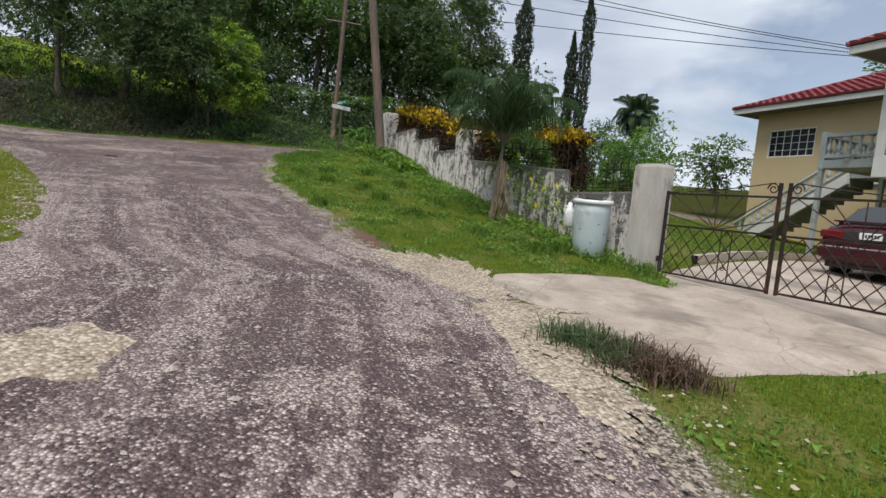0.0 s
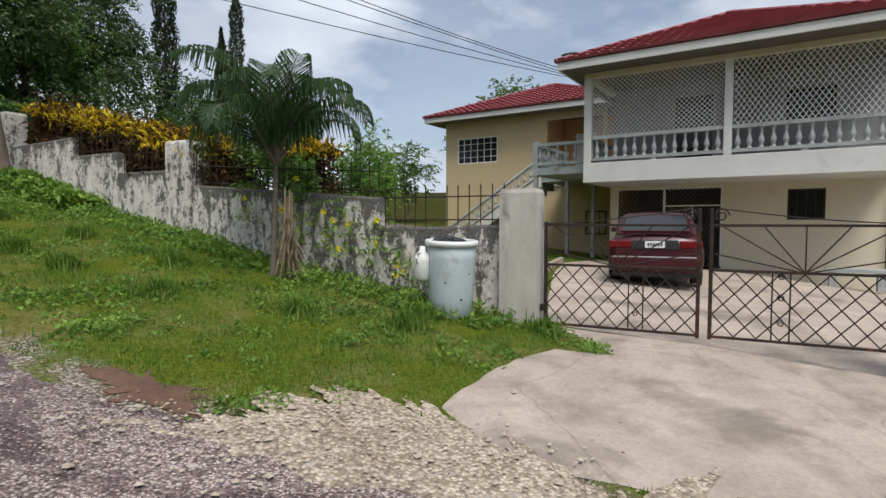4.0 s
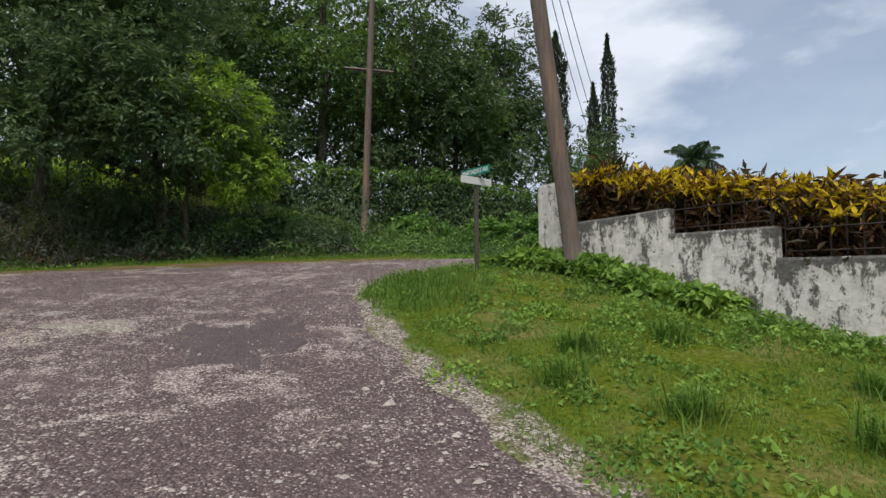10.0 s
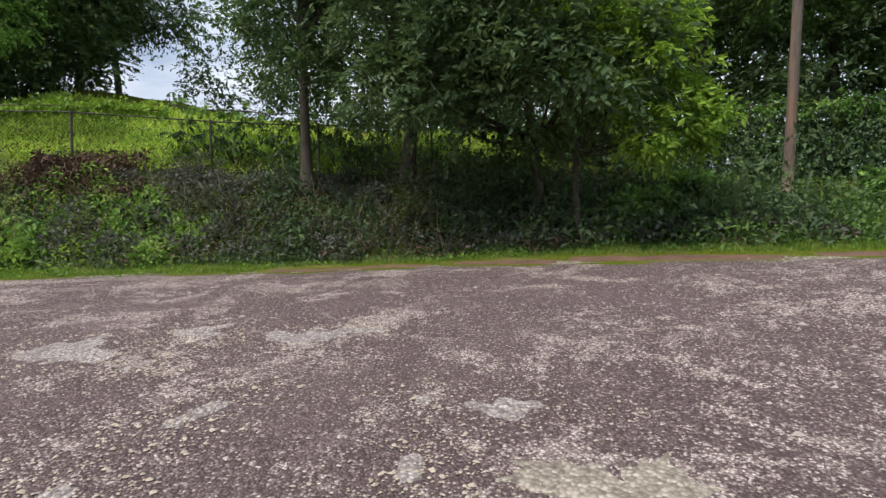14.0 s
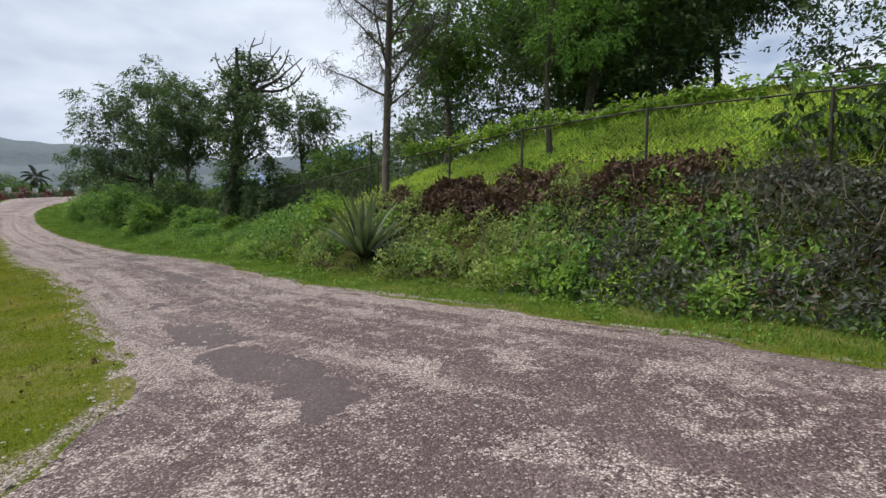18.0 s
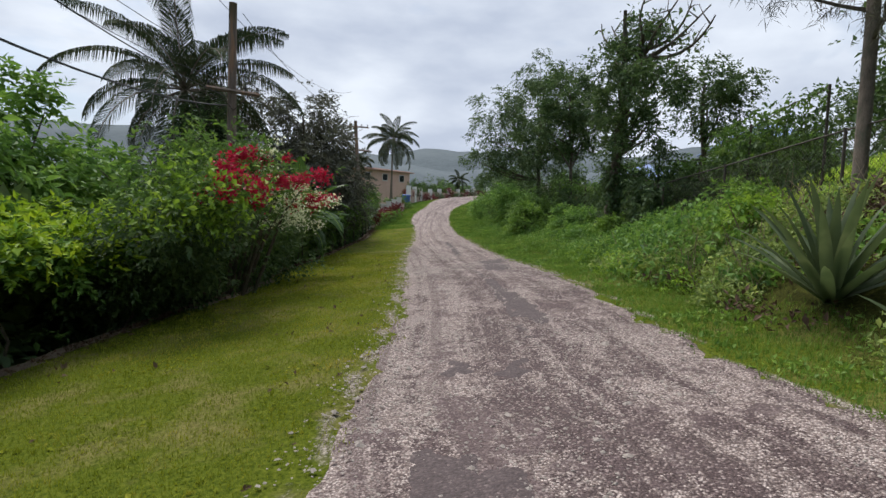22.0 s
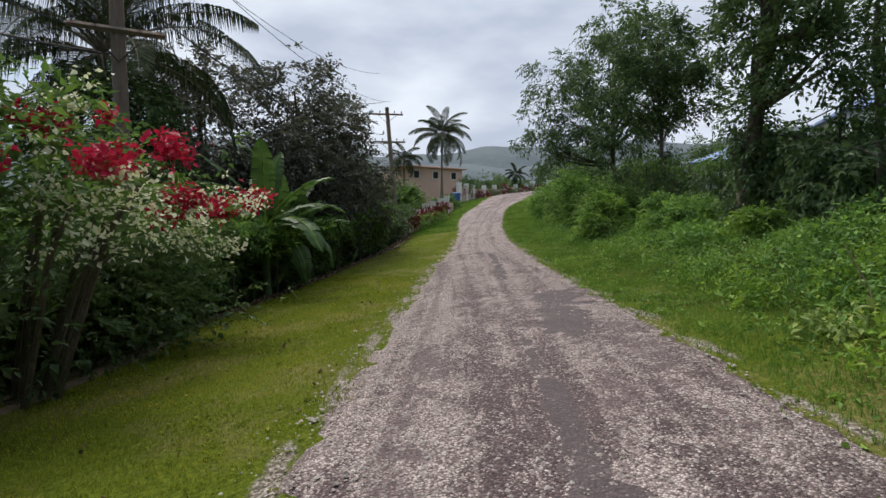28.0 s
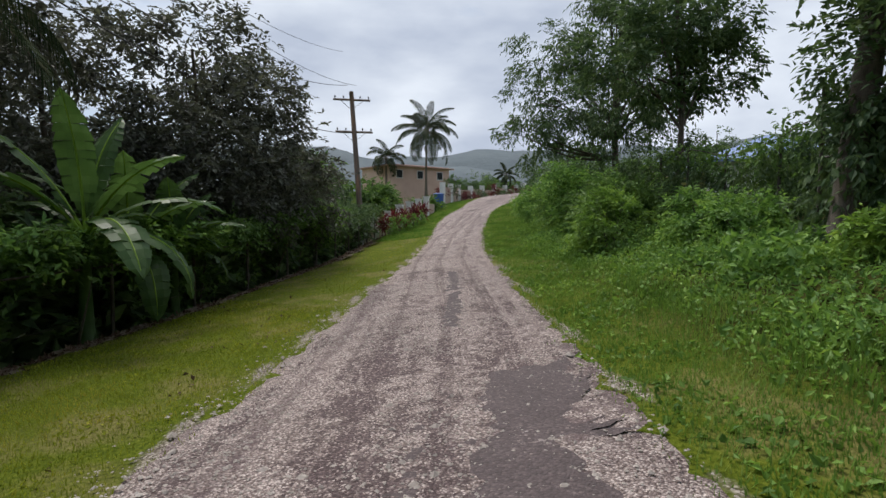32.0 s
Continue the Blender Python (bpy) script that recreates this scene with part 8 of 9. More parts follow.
# ---- the far end of the road ----
def far_wall():
    a, b = np.array([-44.9, -12.3]), np.array([-60.5, -20.6])
    d = (b - a) / np.linalg.norm(b - a)
    n2 = np.array([-d[1], d[0]])
    t = tagged(new("garden_wall"), "low faded pink garden wall with short pillars", "wall", "", "structure")
    L = np.linalg.norm(b - a)
    k = 7
    for i in range(k):
        p, q = a + d * L * i / k, a + d * L * (i + 1) / k
        z = min(gz(*p), gz(*q))
        solid("wall_section", Soup().prism([p - n2 * .1, q - n2 * .1, q + n2 * .1, p + n2 * .1], z - .4, z + 1.0), PINKWALL, t)
        solid("pillar", Soup().prism([p - n2 * .2 - d * .2, p - n2 * .2 + d * .2, p + n2 * .2 + d * .2, p + n2 * .2 - d * .2], z - .4, z + 1.45).prism([p - n2 * .25 - d * .25, p - n2 * .25 + d * .25, p + n2 * .25 + d * .25, p + n2 * .25 - d * .25], z + 1.45, z + 1.55), WHITE, t)
    for i in range(9):
        p = a + d * (1.5 + i * 1.1) + np.array([-d[1], d[0]]) * -.8
        if i % 2:
            shrub(p[0], p[1], .5, .5, .9, 500, .14, L_VINE, "green garden plant by the pink wall", "garden_plant", group="wall plants")
        else:
            c = thing("cordyline", Matrix.Translation((*p, gz(*p))), "dark red cordyline plant beside the pink wall", "cordyline", "cordylines")
            solid("stem", Soup().tube([(0, 0, -.1), (.05, 0, .5), (.02, .05, .9)], [.03, .025, .02], 6), BARK, c)
            P = np.c_[R.normal(size=(160, 2)) * .16, R.uniform(.45, 1.15, 160)]
            solid("leaves", leaves(Soup(), P, .34, .22, -.5, rng=R), L_CORDY, c)


far_wall()


def small_house(x, y, z, yaw, w, d, h, wallm, roofm, rise, label, wins=3, name="house"):
    t = thing(name, pose(x, y, z, 0, 0, yaw), label, "house", "far houses")
    solid("wall", Soup().box(-w / 2, w / 2, -d / 2, d / 2, -4.5, h, .02), wallm, t)
    o = .5
    v = [(-w / 2 - o, -d / 2 - o, h), (w / 2 + o, -d / 2 - o, h), (w / 2 + o, d / 2 + o, h), (-w / 2 - o, d / 2 + o, h), (-w / 2 + d / 2, 0, h + rise), (w / 2 - d / 2, 0, h + rise)]
    low = [(a, b, c - .14) for a, b, c in v[:4]]
    roof = Soup().add(np.array(v + low), [(0, 1, 5), (0, 5, 4), (1, 2, 5), (2, 3, 4), (2, 4, 5), (3, 0, 4), (6, 7, 1), (6, 1, 0), (7, 8, 2), (7, 2, 1), (8, 9, 3), (8, 3, 2), (9, 6, 0), (9, 0, 3), (6, 9, 8), (6, 8, 7)])
    r = solid("roof", roof, roofm, t)
    k = int(d / 2 / .5)
    for side in (-1, 1):
        for i in range(1, k):
            f = i / k
            yy, zz = side * (d / 2 + o) * (1 - f), h + rise * f + .02
            x0 = -w / 2 - o + (d / 2 + o) * f
            solid("tile_course", Soup().box(x0, -x0, yy - .04, yy + .04, zz - .03, zz + .03, .01), roofm, r)
    for side in (-1, 1):
        for i in range(wins):
            c = -w / 2 + w * (i + .5) / wins
            g = solid("window", Soup().box(c - .5, c + .5, *sorted((side * d / 2, side * (d / 2 + .05))), h - 1.6, h - .5, .01), WHITE, t)
            solid("pane", Soup().box(c - .42, c + .42, *sorted((side * (d / 2 + .045), side * (d / 2 + .065))), h - 1.52, h - .58, .004), DARKGLASS, g)
    solid("window", Soup().box(w / 2, w / 2 + .05, -.6, .6, h - 1.6, h - .5, .01), WHITE, t)
    solid("door", Soup().box(w / 2 + .01, w / 2 + .06, .9, 1.8, h - 2.6, h - .5, .01), ORANGE, t)
    return t


small_house(-79.4, -41.8, 7.3, 166, 9.4, 7, 3.2, PINKHOUSE, PINKROOF, .5, "faded pink bungalow behind a garden wall")
small_house(-73.5, 10.6, 8.6, 20, 9, 8, 2.6, WHITE, BLUEROOF, 2.4, "white house with a blue tile roof beyond the trees")
small_house(-62.5, 3.2, 4.9, 15, 7, 6, 2.4, WHITE, BLUEROOF, 1.6, "low white house with a blue roof among trees")
small_house(-97, -17, 6.6, 100, 9, 7, 2.4, PINKWALL, SOFFIT, 1.2, "pale bungalow at the bend of the road")


def far_gate():
    a, b = np.array([-84.5, -26.5]), np.array([-91.5, -10.5])
    t = tagged(new("end_wall"), "brown and cream garden wall across the bend", "wall", "", "structure")
    for i in range(8):
        p, q = a + (b - a) * i / 8, a + (b - a) * (i + 1) / 8
        z = gz(*p)
        n2 = np.array([.16, .05])
        solid("wall_section", Soup().prism([p - n2, q - n2, q + n2, p + n2], z - .5, z + (1.0 if i % 2 else 1.3)), PINKWALL if i % 3 else DIRT, t)
        solid("pillar", Soup().prism([p + (-.25, -.25), p + (.25, -.25), p + (.25, .25), p + (-.25, .25)], z - .5, z + 1.7), WHITE, t)


far_gate()


def bend_wall():
    """The garden wall round the bend, with the gardens behind it."""
    line = densify(np.array([(-66.5, -24.6), (-71, -26.2), (-76, -26.7), (-80.5, -26.6), (-84.5, -25.9)]), 1.9)
    t = tagged(new("bend_wall"), "low pinkish garden wall with white pillars round the bend", "wall", "", "structure")
    for i, (p, q) in enumerate(zip(line[:-1], line[1:])):
        d = (q - p) / np.linalg.norm(q - p)
        n2 = np.array([-d[1], d[0]]) * .12
        z = max(6.0, min(gz(*p), gz(*q)))
        solid("wall_section", Soup().prism([p - n2, q - n2, q + n2, p + n2], z - 2.5, z + .95 + .15 * (i % 2)), PINKWALL, t)
        solid("pillar", Soup().prism([p + (-.2, -.2), p + (.2, -.2), p + (.2, .2), p + (-.2, .2)], z - 2.5, z + 1.4), WHITE, t)
    for i in range(15):
        p = np.array([-74 - 1.5 * i, -29.0 - 1.6 * math.sin(i * 1.7)])
        h = 2.3 + .6 * math.sin(i * 2.3)
        tree(p[0], p[1], h + .6, .12, [E_(0, 0, h * .55, 1.3), E_(.9, .3, h * .42, 1.1), E_(-.9, -.2, h * .5, 1.0), E_(0, 0, h * .85, .8)], .2, 1300, L_DARK if i % 3 else L_TREE, "dark garden tree behind the wall at the bend", z=6.0, limbs=False)
    for i in range(8):
        p = np.array([-67.5 - 2.2 * i, -25.3 - .03 * i])
        shrub(p[0], p[1], .9, .6, 1.0 + .3 * math.sin(i * 2.1), 700, .15, L_DARK if i % 2 else L_CORDY, "low garden shrub along the wall at the bend", "garden_plant", z=max(6.0, gz(*p) - .05), group="bend plants", clumps=12)


bend_wall()
x, y = -64.4, -23.3
bb = thing("wheelie_bin", Matrix.Translation((x, y, gz(x, y))), "bright blue plastic bin beside the road", "bin")
solid("body", Soup().lathe([(0, 0), (.38, 0), (.40, .05), (.48, 1.2), (0, 1.2)], sides=16), BINBLUE, bb)
solid("lid", Soup().lathe([(0, 1.2), (.52, 1.2), (.52, 1.28), (.3, 1.36), (0, 1.38)], sides=16), BINBLUE, bb)
for x, y, h, rr in ((-88, -21, 3.0, 1.4), (-90, -15, 3.2, 1.6), (-86, -5, 4.6, 2.4), (-66, -10, 4.0, 2.0), (-60, -8, 4.6, 2.2), (-58, 6, 3.0, 2.0), (-66, 5, 4.0, 2.4), (-68, 15, 5.0, 2.4), (-62, 14.5, 4.0, 2.2), (-55.5, -21.6, 2.2, 1.2), (-52, -19.0, 2.4, 1.3), (-61.8, -22.4, 1.5, .9), (-55, -28, 3.4, 1.8), (-50, -22, 3.6, 1.8), (-46, -18, 4.0, 1.9), (-90, -26, 5.0, 2.6), (-95, -16, 5.5, 2.8), (-92, -38, 4.5, 2.6)):
    tree(x, y, h + 1, .14, [E_(0, 0, h * .6, rr), E_(rr * .5, .4, h * .4, rr * .8), E_(-rr * .5, -.3, h * .45, rr * .8)], .3, 1900, L_TREE if rr < 2.1 else L_DARK, "leafy garden tree near the far houses", z=max(gz(x, y), 4.0), limbs=False)
k = 16000
a = R.uniform(math.pi * .75, math.pi * 1.55, k)
r = R.uniform(95, 240, k)
q = np.c_[-22 + r * np.cos(a), 8 + r * np.sin(a)]
h = np.array([max(0, 3.2 + 3.4 * noise.noise((b * .06, c * .06, 0)) + 2 * noise.noise((b * .2, c * .2, 4))) for b, c in q])
tagged(solid("distant_trees", leaves(Soup(), np.c_[q, 4 + h * R.random(k) ** .7], 1.6, .7, rng=R), L_DARK), "distant belt of trees in the valley", "trees", "", "stuff")


def hills():
    """Far wooded ridges to the west and south."""
    s = Soup()
    for dist, height, seed in ((620, 118, 1.0), (900, 222, 7.0)):
        a = np.linspace(math.pi * .55, math.pi * 1.75, 180)
        top = np.array([height * (.74 + .12 * noise.noise((b * 3.2, seed, 0)) + .06 * noise.noise((b * 11, seed, 2)) + .02 * noise.noise((b * 40, seed, 5))) for b in a])
        rows = []
        for f, dd in ((0, 1.0), (.35, 1.12), (.75, 1.3), (1.0, 1.45), (.5, 1.8)):
            rr = dist * dd
            rows.append(np.c_[-22 + rr * np.cos(a), 8 + rr * np.sin(a), -4 + top * f * (1 + .10 * np.array([noise.noise((b * 9, f * 4, seed)) for b in a]))])
        v = np.concatenate(rows)
        i = np.arange(179)
        s.quads(v, np.concatenate([np.c_[i + j * 180, i + 1 + j * 180, i + 1 + (j + 1) * 180, i + (j + 1) * 180] for j in range(4)]))
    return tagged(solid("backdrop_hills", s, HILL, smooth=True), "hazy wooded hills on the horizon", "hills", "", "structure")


hills()
for x, y, h in ((20.8, 9.6, 4.2), (21.2, 7.8, 4.8), (21.6, 6.0, 4.4), (22.0, 4.0, 4.6), (22.4, 2.0, 4.2), (23.0, 0.0, 4.4)):
    shrub(x, y, 1.5, 1.5, h, 3000, .17, L_DARK, "tall dark bush beside the house", "shrub", group="side hedge", clumps=24, tight=.16)
tree(26, 34, 9.5, .25, [E_(0, 0, 8.2, 2.6), E_(1.8, .5, 6.4, 2.2), E_(-1.8, .5, 6.2, 2.2)], .34, 2600, L_TREE, "leafy tree behind the house", z=2.0)
for x, y, h in ((13.2, 27.4, 3.6), (11.0, 40, 4.4), (6.9, 37, 3.4)):
    tree(x, y, h + .8, .1, [E_(0, 0, h * .7, 1.2), E_(.8, .4, h * .5, 1.0), E_(-.8, 0, h * .55, .9)], .2, 1300, L_TREE, "small garden tree beyond the wall", z=2.4 if y < 30 else 4.2)


# ---- patches on the road ----
def patch(name, pts, mat, label, lift=.038, ragged=.10):
    size = min(1.5, max(.4, np.ptp(pts, axis=0).max() / 1.2))
    o = densify(np.asarray(pts, float), .035, True)
    c = o.mean(0)
    w = np.array([.22 * noise.noise((p[0] * 2.3, p[1] * 2.3, 3.1)) + .17 * noise.noise((p[0] * 6, p[1] * 6, 7.7)) + .19 * noise.noise((p[0] * 14, p[1] * 14, 5.7)) + .15 * noise.noise((p[0] * 31, p[1] * 31, 2.9)) for p in o])
    o = o + unit(o - c) * (w * size)[:, None]
    return sheet(name, o[::1], .16, lift, mat, label, .03, .04, .012, fray=1.2)


for pts in ([(-18.6, 12.3), (-18.4, 13.4), (-17.4, 14.0), (-16.7, 14.4), (-15.9, 14.7), (-15.6, 14.2), (-16.6, 13.5)],
            [(-30.6, 5.8), (-30.6, 6.8), (-28.6, 8.1), (-27.0, 8.9), (-26.6, 8.4), (-28.4, 7.2)],
            [(-26.4, 8.3), (-26.0, 8.8), (-23.6, 11.0), (-22.1, 12.1), (-22.2, 11.4), (-24.0, 10.0)],
            [(-20.3, 11.5), (-20.5, 11.8), (-20.0, 12.0), (-19.8, 11.7)],
            [(-20.9, 12.2), (-20.4, 12.5), (-19.8, 12.6), (-20.1, 12.1)],
            [(-7.5, 15.7), (-5.95, 16.0), (-5.75, 15.2), (-6.1, 14.1), (-6.9, 13.9), (-7.3, 14.9)],
            [(-17.0, 14.2), (-16.2, 15.1), (-15.0, 15.5), (-14.7, 14.9), (-16.0, 14.2)],
            [(-12.9, 19.5), (-12.2, 20.0), (-12.0, 19.6), (-12.5, 19.2)],
            [(-12.2, 14.0), (-10.9, 13.7), (-9.6, 13.8), (-10.0, 13.3), (-11.8, 13.2)]):
    patch("asphalt_patch", np.array(pts, float), TARPATCH, "dark smoother asphalt patch in the road")
chips_at = []
for pts in ([(-9.5, 14.5), (-9.6, 14.8), (-9.1, 14.8), (-8.9, 14.4), (-9.2, 14.2)], [(-9.5, 15.4), (-9.3, 15.6), (-9.1, 15.4), (-9.2, 15.0)], [(-8.8, 15.0), (-8.7, 15.25), (-8.5, 14.8), (-8.6, 14.65)],
            [(-11.2, 14.8), (-11.0, 15.4), (-10.7, 15.8), (-10.7, 14.95)], [(-11.1, 14.3), (-10.7, 14.6), (-10.4, 14.4), (-10.6, 14.15)],
            [(-13.5, 15.3), (-13.6, 15.9), (-12.9, 16.2), (-12.4, 15.8), (-12.6, 15.4), (-13.1, 15.1)], [(-12.8, 16.4), (-12.5, 17.0), (-12.0, 16.7), (-12.1, 16.2)],
            [(-12.0, 16.6), (-11.6, 17.1), (-10.9, 17.3), (-10.8, 16.9), (-11.4, 16.3)], [(-12.4, 15.7), (-12.1, 16.0), (-11.8, 15.7), (-12.1, 15.45)],
            [(-10.2, 15.9), (-9.2, 16.4), (-8.4, 16.3), (-9.2, 15.9)]):
    patch("gravel_patch", np.array(pts, float), PALEPATCH, "pale worn patch of exposed limestone chips", .036, .12)
    edge = densify(np.array(pts, float), .02, True)
    chips_at.append(edge[R.randint(0, len(edge), 260)] + R.normal(size=(260, 2)) * .13)
for pts in ([(-20.9, 12.2), (-22.2, 11.25), (-24.3, 9.75), (-25.8, 8.7), (-27.0, 7.75), (-28.6, 6.55), (-28.65, 6.75), (-27.1, 7.95), (-25.9, 8.92), (-24.3, 10.05), (-22.4, 11.42), (-21.2, 12.25)],
            [(-31.2, 4.6), (-33.4, 2.9), (-36.0, .8), (-36.2, 1.1), (-33.6, 3.3), (-31.3, 5.0)]):
    patch("tar_streak", np.array(pts, float), TARPATCH, "dark bitumen streak worn along the wheel track", .035, .1)
patch("gravel_patch", np.array([(-8.8, 15.5), (-8.3, 15.85), (-7.85, 15.55), (-7.9, 15.2), (-8.5, 15.15)]), YELLOWCHIPS, "low mound of yellowish limestone in the road", .044, .10)
patch("gravel_shoulder", np.array([(-1.2, 6.95), (-.56, 7.33), (.2, 7.3), (.62, 6.9), (.56, 6.2), (.7, 5.6), (1.0, 5.3), (1.6, 4.85), (1.5, 4.2), (1.25, 3.2), (1.0, 2.4), (.6, 3.2), (.45, 4.2), (.0, 5.4), (-.5, 6.1)]), SHOULDER, "crumbling pale limestone shoulder of the road", .033, .06)
patch("gravel_patch", np.array([(-2.6, 2.9), (-1.8, 3.1), (-1.5, 2.7), (-1.5, 2.3), (-2.3, 1.9)]), SHOULDER, "tan worn patch of crumbled stone in the road", .036, .12)
patch("earth_patch", np.array([(-1.45, 8.25), (-1.1, 8.1), (-.72, 7.4), (-.84, 7.1), (-1.2, 7.6)]), DIRT, "patch of bare reddish earth at the road edge", .020, .12)
p = densify(smooth_line(NORTH), .3)
p = p[(p[:, 0] > -15.2) & (p[:, 0] < -4)]
d = unit(np.gradient(p, axis=0))
nn = np.c_[-d[:, 1], d[:, 0]]
sheet("earth_verge", np.vstack([p - nn * .10, (p + nn * .42)[::-1]])[::2], .3, .012, DIRT, "strip of bare reddish earth and dead leaves below the bank", .10, .12, .02)


def stones(name, xy, size, mat, label, lift=.02):
    """Loose angular stones."""
    z = ground_z(xy[:, 0], xy[:, 1]) + lift
    base = np.array([(1, 0, -.2), (.3, .9, -.1), (-.8, .6, -.2), (-.9, -.5, -.1), (.2, -1, -.2), (.1, .1, .7), (-.3, -.3, .5)])
    f = np.array([(0, 1, 5), (1, 2, 5), (2, 3, 6), (2, 6, 5), (3, 4, 6), (4, 0, 5), (4, 5, 6)])
    k = len(xy)
    a = R.uniform(0, 6.28, k)
    c, s = np.cos(a)[:, None], np.sin(a)[:, None]
    r = size * np.exp(R.normal(size=k) * .45)[:, None]
    b = base[None] * (1 + .25 * R.normal(size=(k, 7, 1)))
    v = np.stack([xy[:, :1] + r * (b[:, :, 0] * c - b[:, :, 1] * s), xy[:, 1:] + r * (b[:, :, 0] * s + b[:, :, 1] * c), z[:, None] + r * b[:, :, 2] * .7], 2).reshape(-1, 3)
    i = (np.arange(k) * 7)[:, None, None]
    return tagged(solid(name, Soup().add(v, (i + f[None]).reshape(-1, 3)), mat), label, "stones", "", "stuff")


stones("patch_chips", np.vstack(chips_at), .0085, PALESTONE, "pale chips broken off round the worn patches", .036)
e, _ = along(EAST, 2600, .12, .6, x0=-6, x1=2)
stones("loose_gravel", e, .009, STONE, "loose pale limestone gravel along the road edge", .03)
e, _ = along(SOUTH[::-1], 8000, -.9, .18, x0=-34, x1=-4)
stones("loose_gravel", e, .009, STONE, "loose pale gravel between the road and the lawn", .03)
e = np.c_[R.uniform(-1.6, 2.2, 9000), R.uniform(1.8, 7.4, 9000)]
de = to_line(e[:, 0], e[:, 1], EAST)[0]
e = e[R.random(len(e)) < np.exp(-((de - .25) / .6) ** 2) * .5]
stones("limestone_rubble", e, .009, PALESTONE, "broken limestone pieces on the crumbling shoulder", .05)
e = np.c_[R.uniform(-13, -4.5, 1500), R.uniform(11.5, 20, 1500)]
e = e[(to_line(e[:, 0], e[:, 1], EAST)[0] > .1) & (to_line(e[:, 0], e[:, 1], NORTH)[0] < -.1)]
stones("road_stones", e, .008, STONE, "small loose stones lying on the road", .034)


e, _ = along(SOUTH[::-1], 16000, -3.6, -.2, x0=-34, x1=-14)
e = e[(to_line(e[:, 0], e[:, 1], NORTH)[0] < -.08)]
stones("road_stones", e[patchy(e, .8, -.1, 5.0)], .0095, STONE, "loose pale chips thrown off the worn seal", .034)
e, _ = along(EAST, 16000, .2, 3.6, x0=-6, x1=2)
e = e[(to_line(e[:, 0], e[:, 1], NORTH)[0] < -.08)]
stones("road_stones", e[patchy(e, .9, -.1, 6.0)], .0095, STONE, "loose chips lying on the gravelly road", .034)


# ---- grass ----
def scatter(n, x0, x1, y0, y1, keep):
    q = np.c_[R.uniform(x0, x1, n), R.uniform(y0, y1, n)]
    return q[keep(q)]


def off_drive(q):
    return ~inside(q[:, 0], q[:, 1], apron)


def island(q, margin=.0):
    e = to_line(q[:, 0], q[:, 1], EAST)[0]
    w = (q - GATE) @ INTO
    s = (q - GATE) @ ALONG
    ragged = np.array([noise.noise((a * 1.6, b * 1.6, 2.2)) * .22 + noise.noise((a * 5, b * 5, 1.2)) * .08 for a, b in q])
    return (e < -margin - .10 + ragged) & ((w < -.08) | (s > 12)) & (s > -1.0) & off_drive(q) & (q[:, 1] < 21)


def lawn(name, q, h, w, mat, label):
    return cover(name, q, h, .1, mat, label, category="grass", blade=True, width=w)


q = scatter(330000, -6.2, 4.0, 6.2, 20.5, island)
short = q[patchy(q, .7, -.30, 11.0) & (patchy(q, 2.3, -.34, 4.0))]
lawn("grass", short, .030, .008, L_GRASS, "short green grass on the roadside slope")
k = patchy(q, .8, .08, 3.0)
lawn("tall_grass", q[k][::24], .09, .008, L_GRASS, "taller grass tufts on the slope")
d = np.hypot(q[:, 0] + 4.7, q[:, 1] - 17.4)
lawn("tall_grass", q[d < 1.2][::3], .13, .009, L_GRASS, "long grass at the tip of the corner")
w = q[patchy(q, 1.3, .10, 6.0)]
up = ((q - GATE) @ INTO + 5.5) / 5 + .10 * ((q - GATE) @ ALONG - 4)
spots = q[(R.random(len(q)) < .0050 * np.clip(up, .15, 1.7)) | (patchy(q, 1.3, .22, 6.0) & (R.random(len(q)) < .010))]
clump_cover("broadleaf_weeds", spots, .14, .08, 38000, .046, L_WEED, "low broad-leaved weeds in mats in the grass", .62, -.3, "weeds")
near_wall = q[((q - GATE) @ INTO > -.9) & ((q - GATE) @ ALONG > .2)]
cover("wall_weeds", near_wall[::4], .15, .07, L_WEED, "weeds growing along the foot of the wall", aspect=.55, droop=-.1, lump=.4, category="weeds")
top = near_wall[((near_wall - GATE) @ ALONG > 8.3)]
cover("wall_weeds", top, .34, .12, L_WEED, "leafy weeds heaped against the upper wall", aspect=.55, lump=.5, category="weeds")
for c in ((-1.40, 11.50), (-2.3, 9.9), (-1.9, 12.4), (-2.9, 12.9), (-.6, 10.2), (-3.2, 14.4), (-1.2, 13.2), (.6, 9.3), (1.5, 8.6), (-2.2, 14.6), (-3.6, 13.6), (-.2, 11.6), (3.0, 8.0), (1.9, 8.9)):
    g = np.array(c) + R.normal(size=(220, 2)) * .10
    t = thing("grass_tuft", Matrix.Translation((*c, gz(*c))), "tuft of long arching grass in the lawn", "grass tuft", "grass tufts")
    P = np.c_[g - np.array(c), np.zeros(220)]
    P[:, 2] = ground_z(g[:, 0], g[:, 1]) - gz(*c)
    solid("tuft", blades(Soup(), P, .20, .011, 1.3, R), L_GRASS, t)


def front(q):
    e = to_line(q[:, 0], q[:, 1], EAST)[0]
    s = (q - GATE) @ ALONG
    w = (q - GATE) @ INTO
    return (e < -.12) & (w < -.2) & off_drive(q) & (q[:, 1] < 5.6)


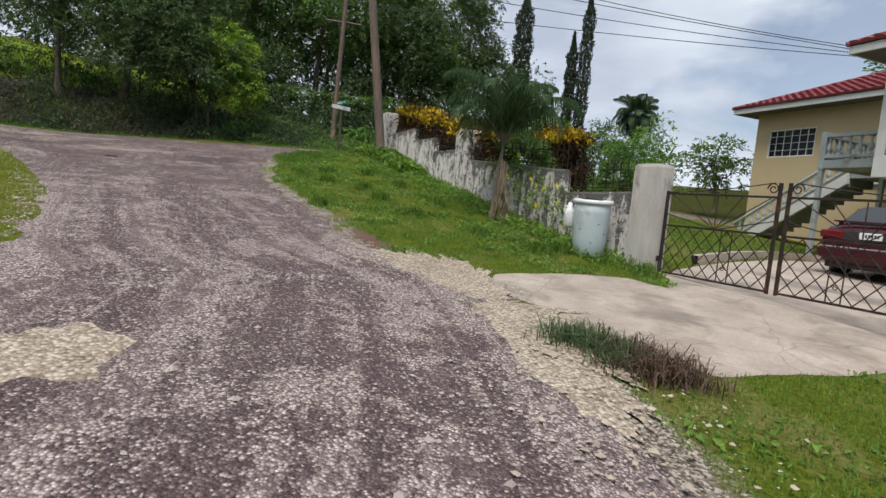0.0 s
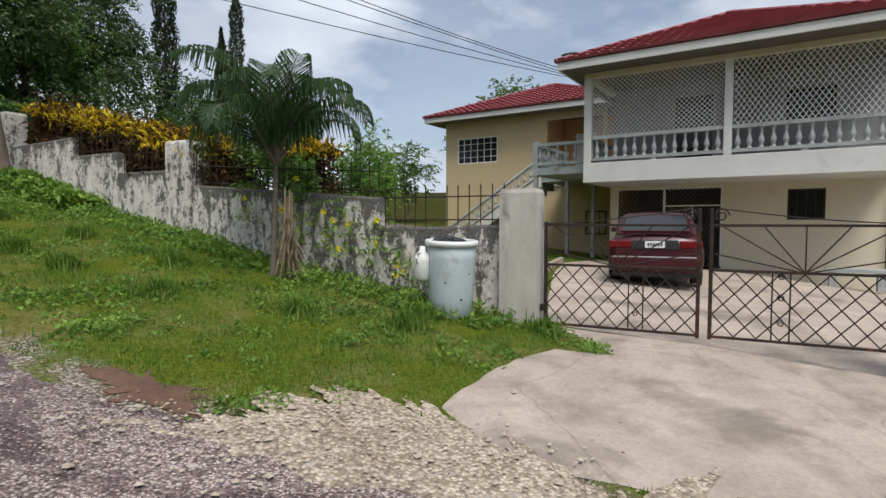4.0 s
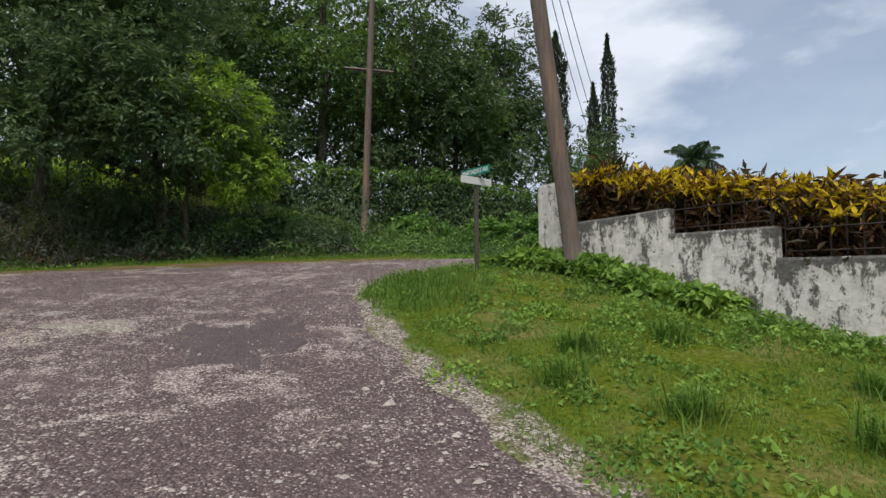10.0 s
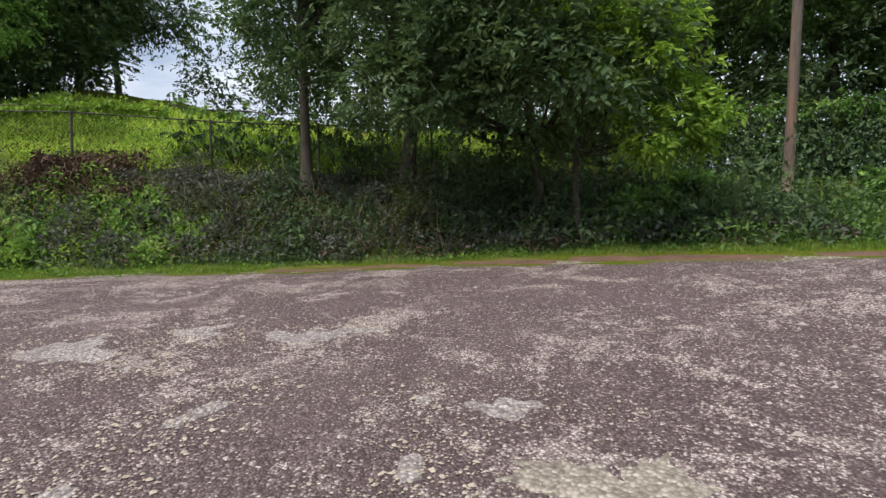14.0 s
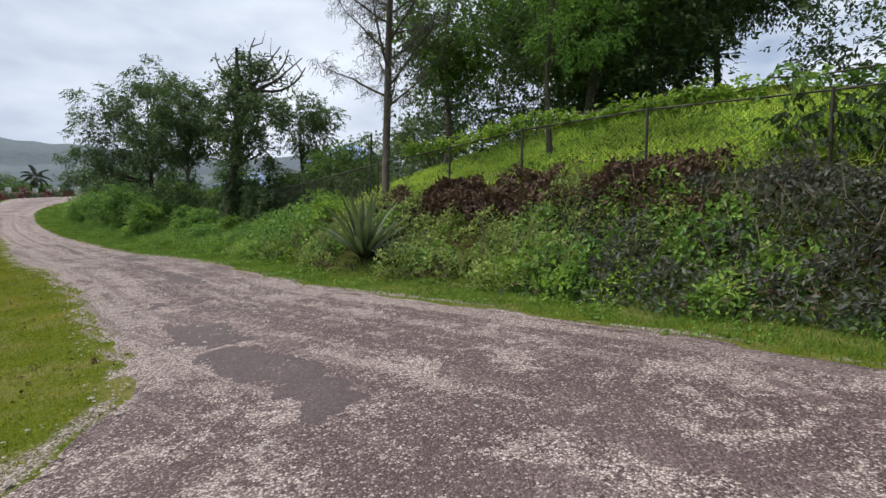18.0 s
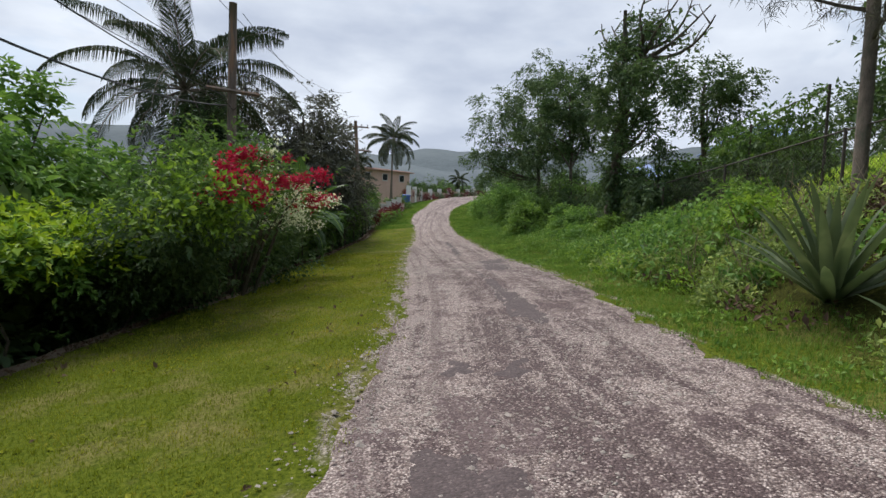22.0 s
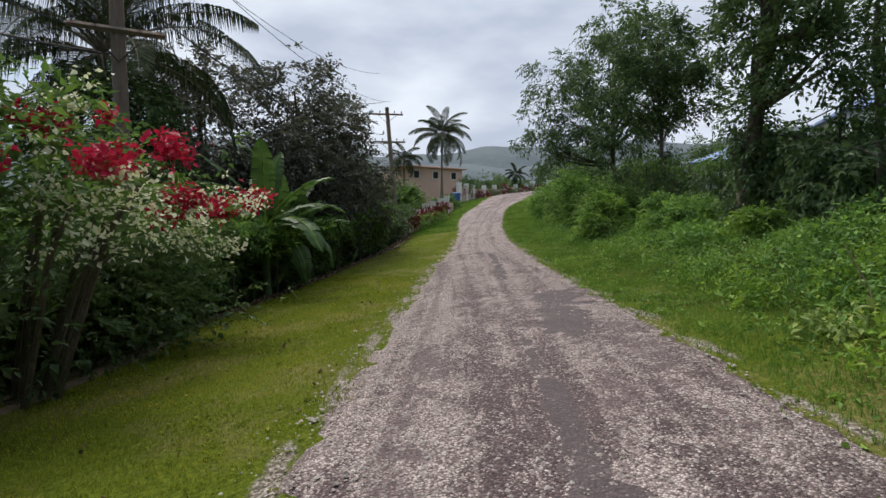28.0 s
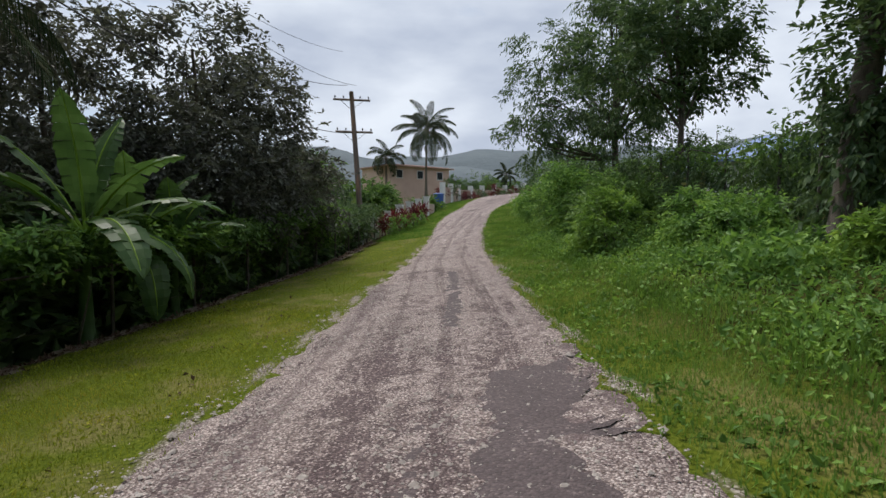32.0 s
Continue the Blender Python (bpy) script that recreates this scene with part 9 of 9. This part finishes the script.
q = scatter(70000, .6, 6.5, -3, 5.8, front)
lawn("grass", q, .034, .009, L_GRASS, "short green grass below the driveway")
cover("broadleaf_weeds", q[patchy(q, 1.2, .1, 2.0)][::6], .05, .045, L_WEED, "low weeds in the grass below the driveway", aspect=.6, lump=.3, category="weeds")
for c in ((1.36, 3.95), (1.2, 4.3), (1.5, 3.75), (1.65, 3.95), (1.05, 4.25), (1.75, 3.7), (1.45, 4.15)):
    t = thing("grass_tuft", Matrix.Translation((*c, gz(*c))), "long dry grass tuft at the driveway edge", "grass tuft", "grass tufts")
    solid("tuft", blades(Soup(), np.c_[R.normal(size=(300, 2)) * .13, np.zeros(300)], .16, .009, 1.6, R), L_DARK if c[0] < 1.4 else L_DEAD, t)


def west(q):
    a = to_line(q[:, 0], q[:, 1], SOUTH)[0]
    b = to_line(q[:, 0], q[:, 1], HEDGE)[0]
    ragged = np.array([noise.noise((x * 1.5, y * 1.5, 2.2)) * .25 for x, y in q])
    thin = R.random(len(q)) < np.clip(.45 + (-a + 1.6 * ragged) / .5, .18, 1)
    return (a < .22 + ragged) & (b < -.24 + .8 * ragged - .38 * np.exp(-((q[:, 0] + 23.6) / 1.7) ** 2)) & (q[:, 0] < -8) & thin


q = scatter(420000, -32, -9, -2, 13.5, west)
q = np.vstack([q, scatter(80000, -50, -30, -16, 3, west)])
q = np.vstack([q, scatter(60000, -10, -2.8, -2, 12.5, lambda p: (lambda a: (a < .05) & (a > -2.6))(to_line(p[:, 0], p[:, 1], SOUTH)[0]))])
lawn("lawn", q, .034, .0085, L_LAWN, "mown olive-green lawn between the road and the hedge")
cover("broadleaf_weeds", q[patchy(q, 1.0, .18, 7.0)][::8], .04, .038, L_LAWN, "small weeds in the mown lawn", aspect=.6, lump=.25, category="weeds")
cover("fallen_leaves", q[patchy(q, .7, .1, 1.0)][::90], .02, .06, L_DEAD, "dry leaves lying on the lawn", aspect=.6, lump=.3, category="leaves")
q, _ = along(NORTH, 130000, -.04, 1.6, x0=-46, x1=2)
q = q[~((q[:, 0] > -15.0) & (to_line(q[:, 0], q[:, 1], NORTH)[0] < .5) & (q[:, 0] < -5))]
lawn("verge_grass", q, .055, .010, L_GRASS, "bright green grass verge below the bank")
cover("verge_weeds", q[patchy(q, 1.2, .0, 7.0)][::7], .08, .06, L_WEED, "leafy weeds along the road verge", aspect=.6, lump=.35, category="weeds")
q, _ = along(NORTH, 22000, 1.4, 2.1, x0=-60, x1=-27)
lawn("verge_grass", q, .12, .011, L_GRASS, "long green grass beside the road")


q, _ = along(NORTH, 26000, -.05, 3.2, x0=-72, x1=-45.5)
lawn("verge_grass", q, .069, .05, L_GRASS, "mown grass verge at the far bend")
q, _ = along(SOUTH[::-1], 26000, -.05, 2.6, x0=-70, x1=-45.5)
lawn("verge_grass", q, .069, .05, L_GRASS, "mown grass strip below the far garden wall")


def yard_lawn(q):
    w = (q - GATE) @ INTO
    h = (q - HOUSE) @ HB
    return (w > .2) & (h < 2.4) & ~inside(q[:, 0], q[:, 1], yard)


q = scatter(60000, -1, 12, 8, 22, yard_lawn)
lawn("yard_lawn", q, .06, .016, L_GRASS, "bright green lawn inside the yard")
kerb2 = densify(np.array([(4.35, 9.4), (6.9, 11.75), house_at(-.65, -.35)[:2]]), .4)
d = unit(np.gradient(kerb2, axis=0))
nn = np.c_[-d[:, 1], d[:, 0]] * .06
zk = ground_z(kerb2[:, 0], kerb2[:, 1])
k = len(kerb2)
v = np.concatenate([np.c_[kerb2 - nn, zk - .1], np.c_[kerb2 - nn, zk + .16], np.c_[kerb2 + nn, zk + .16], np.c_[kerb2 + nn, zk - .1]])
i = np.arange(k - 1)
tagged(solid("kerb", Soup().quads(v, np.concatenate([np.c_[i + j * k, i + 1 + j * k, i + 1 + (j + 1) * k, i + (j + 1) * k] for j in range(3)])), CONCRETE), "low concrete kerb beside the yard lawn", "kerb", "", "structure")

# small iron cover in the road
t = thing("drain_cover", Matrix.Translation((-8.05, 12.98, gz(-8.05, 12.98) + .036)), "small round dark iron drain cover set in the road", "drain cover")
solid("cover_frame", Soup().lathe([(.118, -.05), (.118, .008), (.134, .008), (.142, -.05)], sides=24), DARKMETAL, t)
solid("cover_lid", Soup().lathe([(.001, .003), (.04, .004), (.042, .007), (.075, .007), (.077, .003), (.110, .004), (.115, -.03)], sides=24), DARKMETAL, t)

clump_cover("verge_herbs", bank_spots(620, 1.6, 4.8, -42, -23.5, -.25, 3.0, .6), .34, .26, 30000, .075, L_VINE, "fresh leafy herbs heaped behind the mown verge")
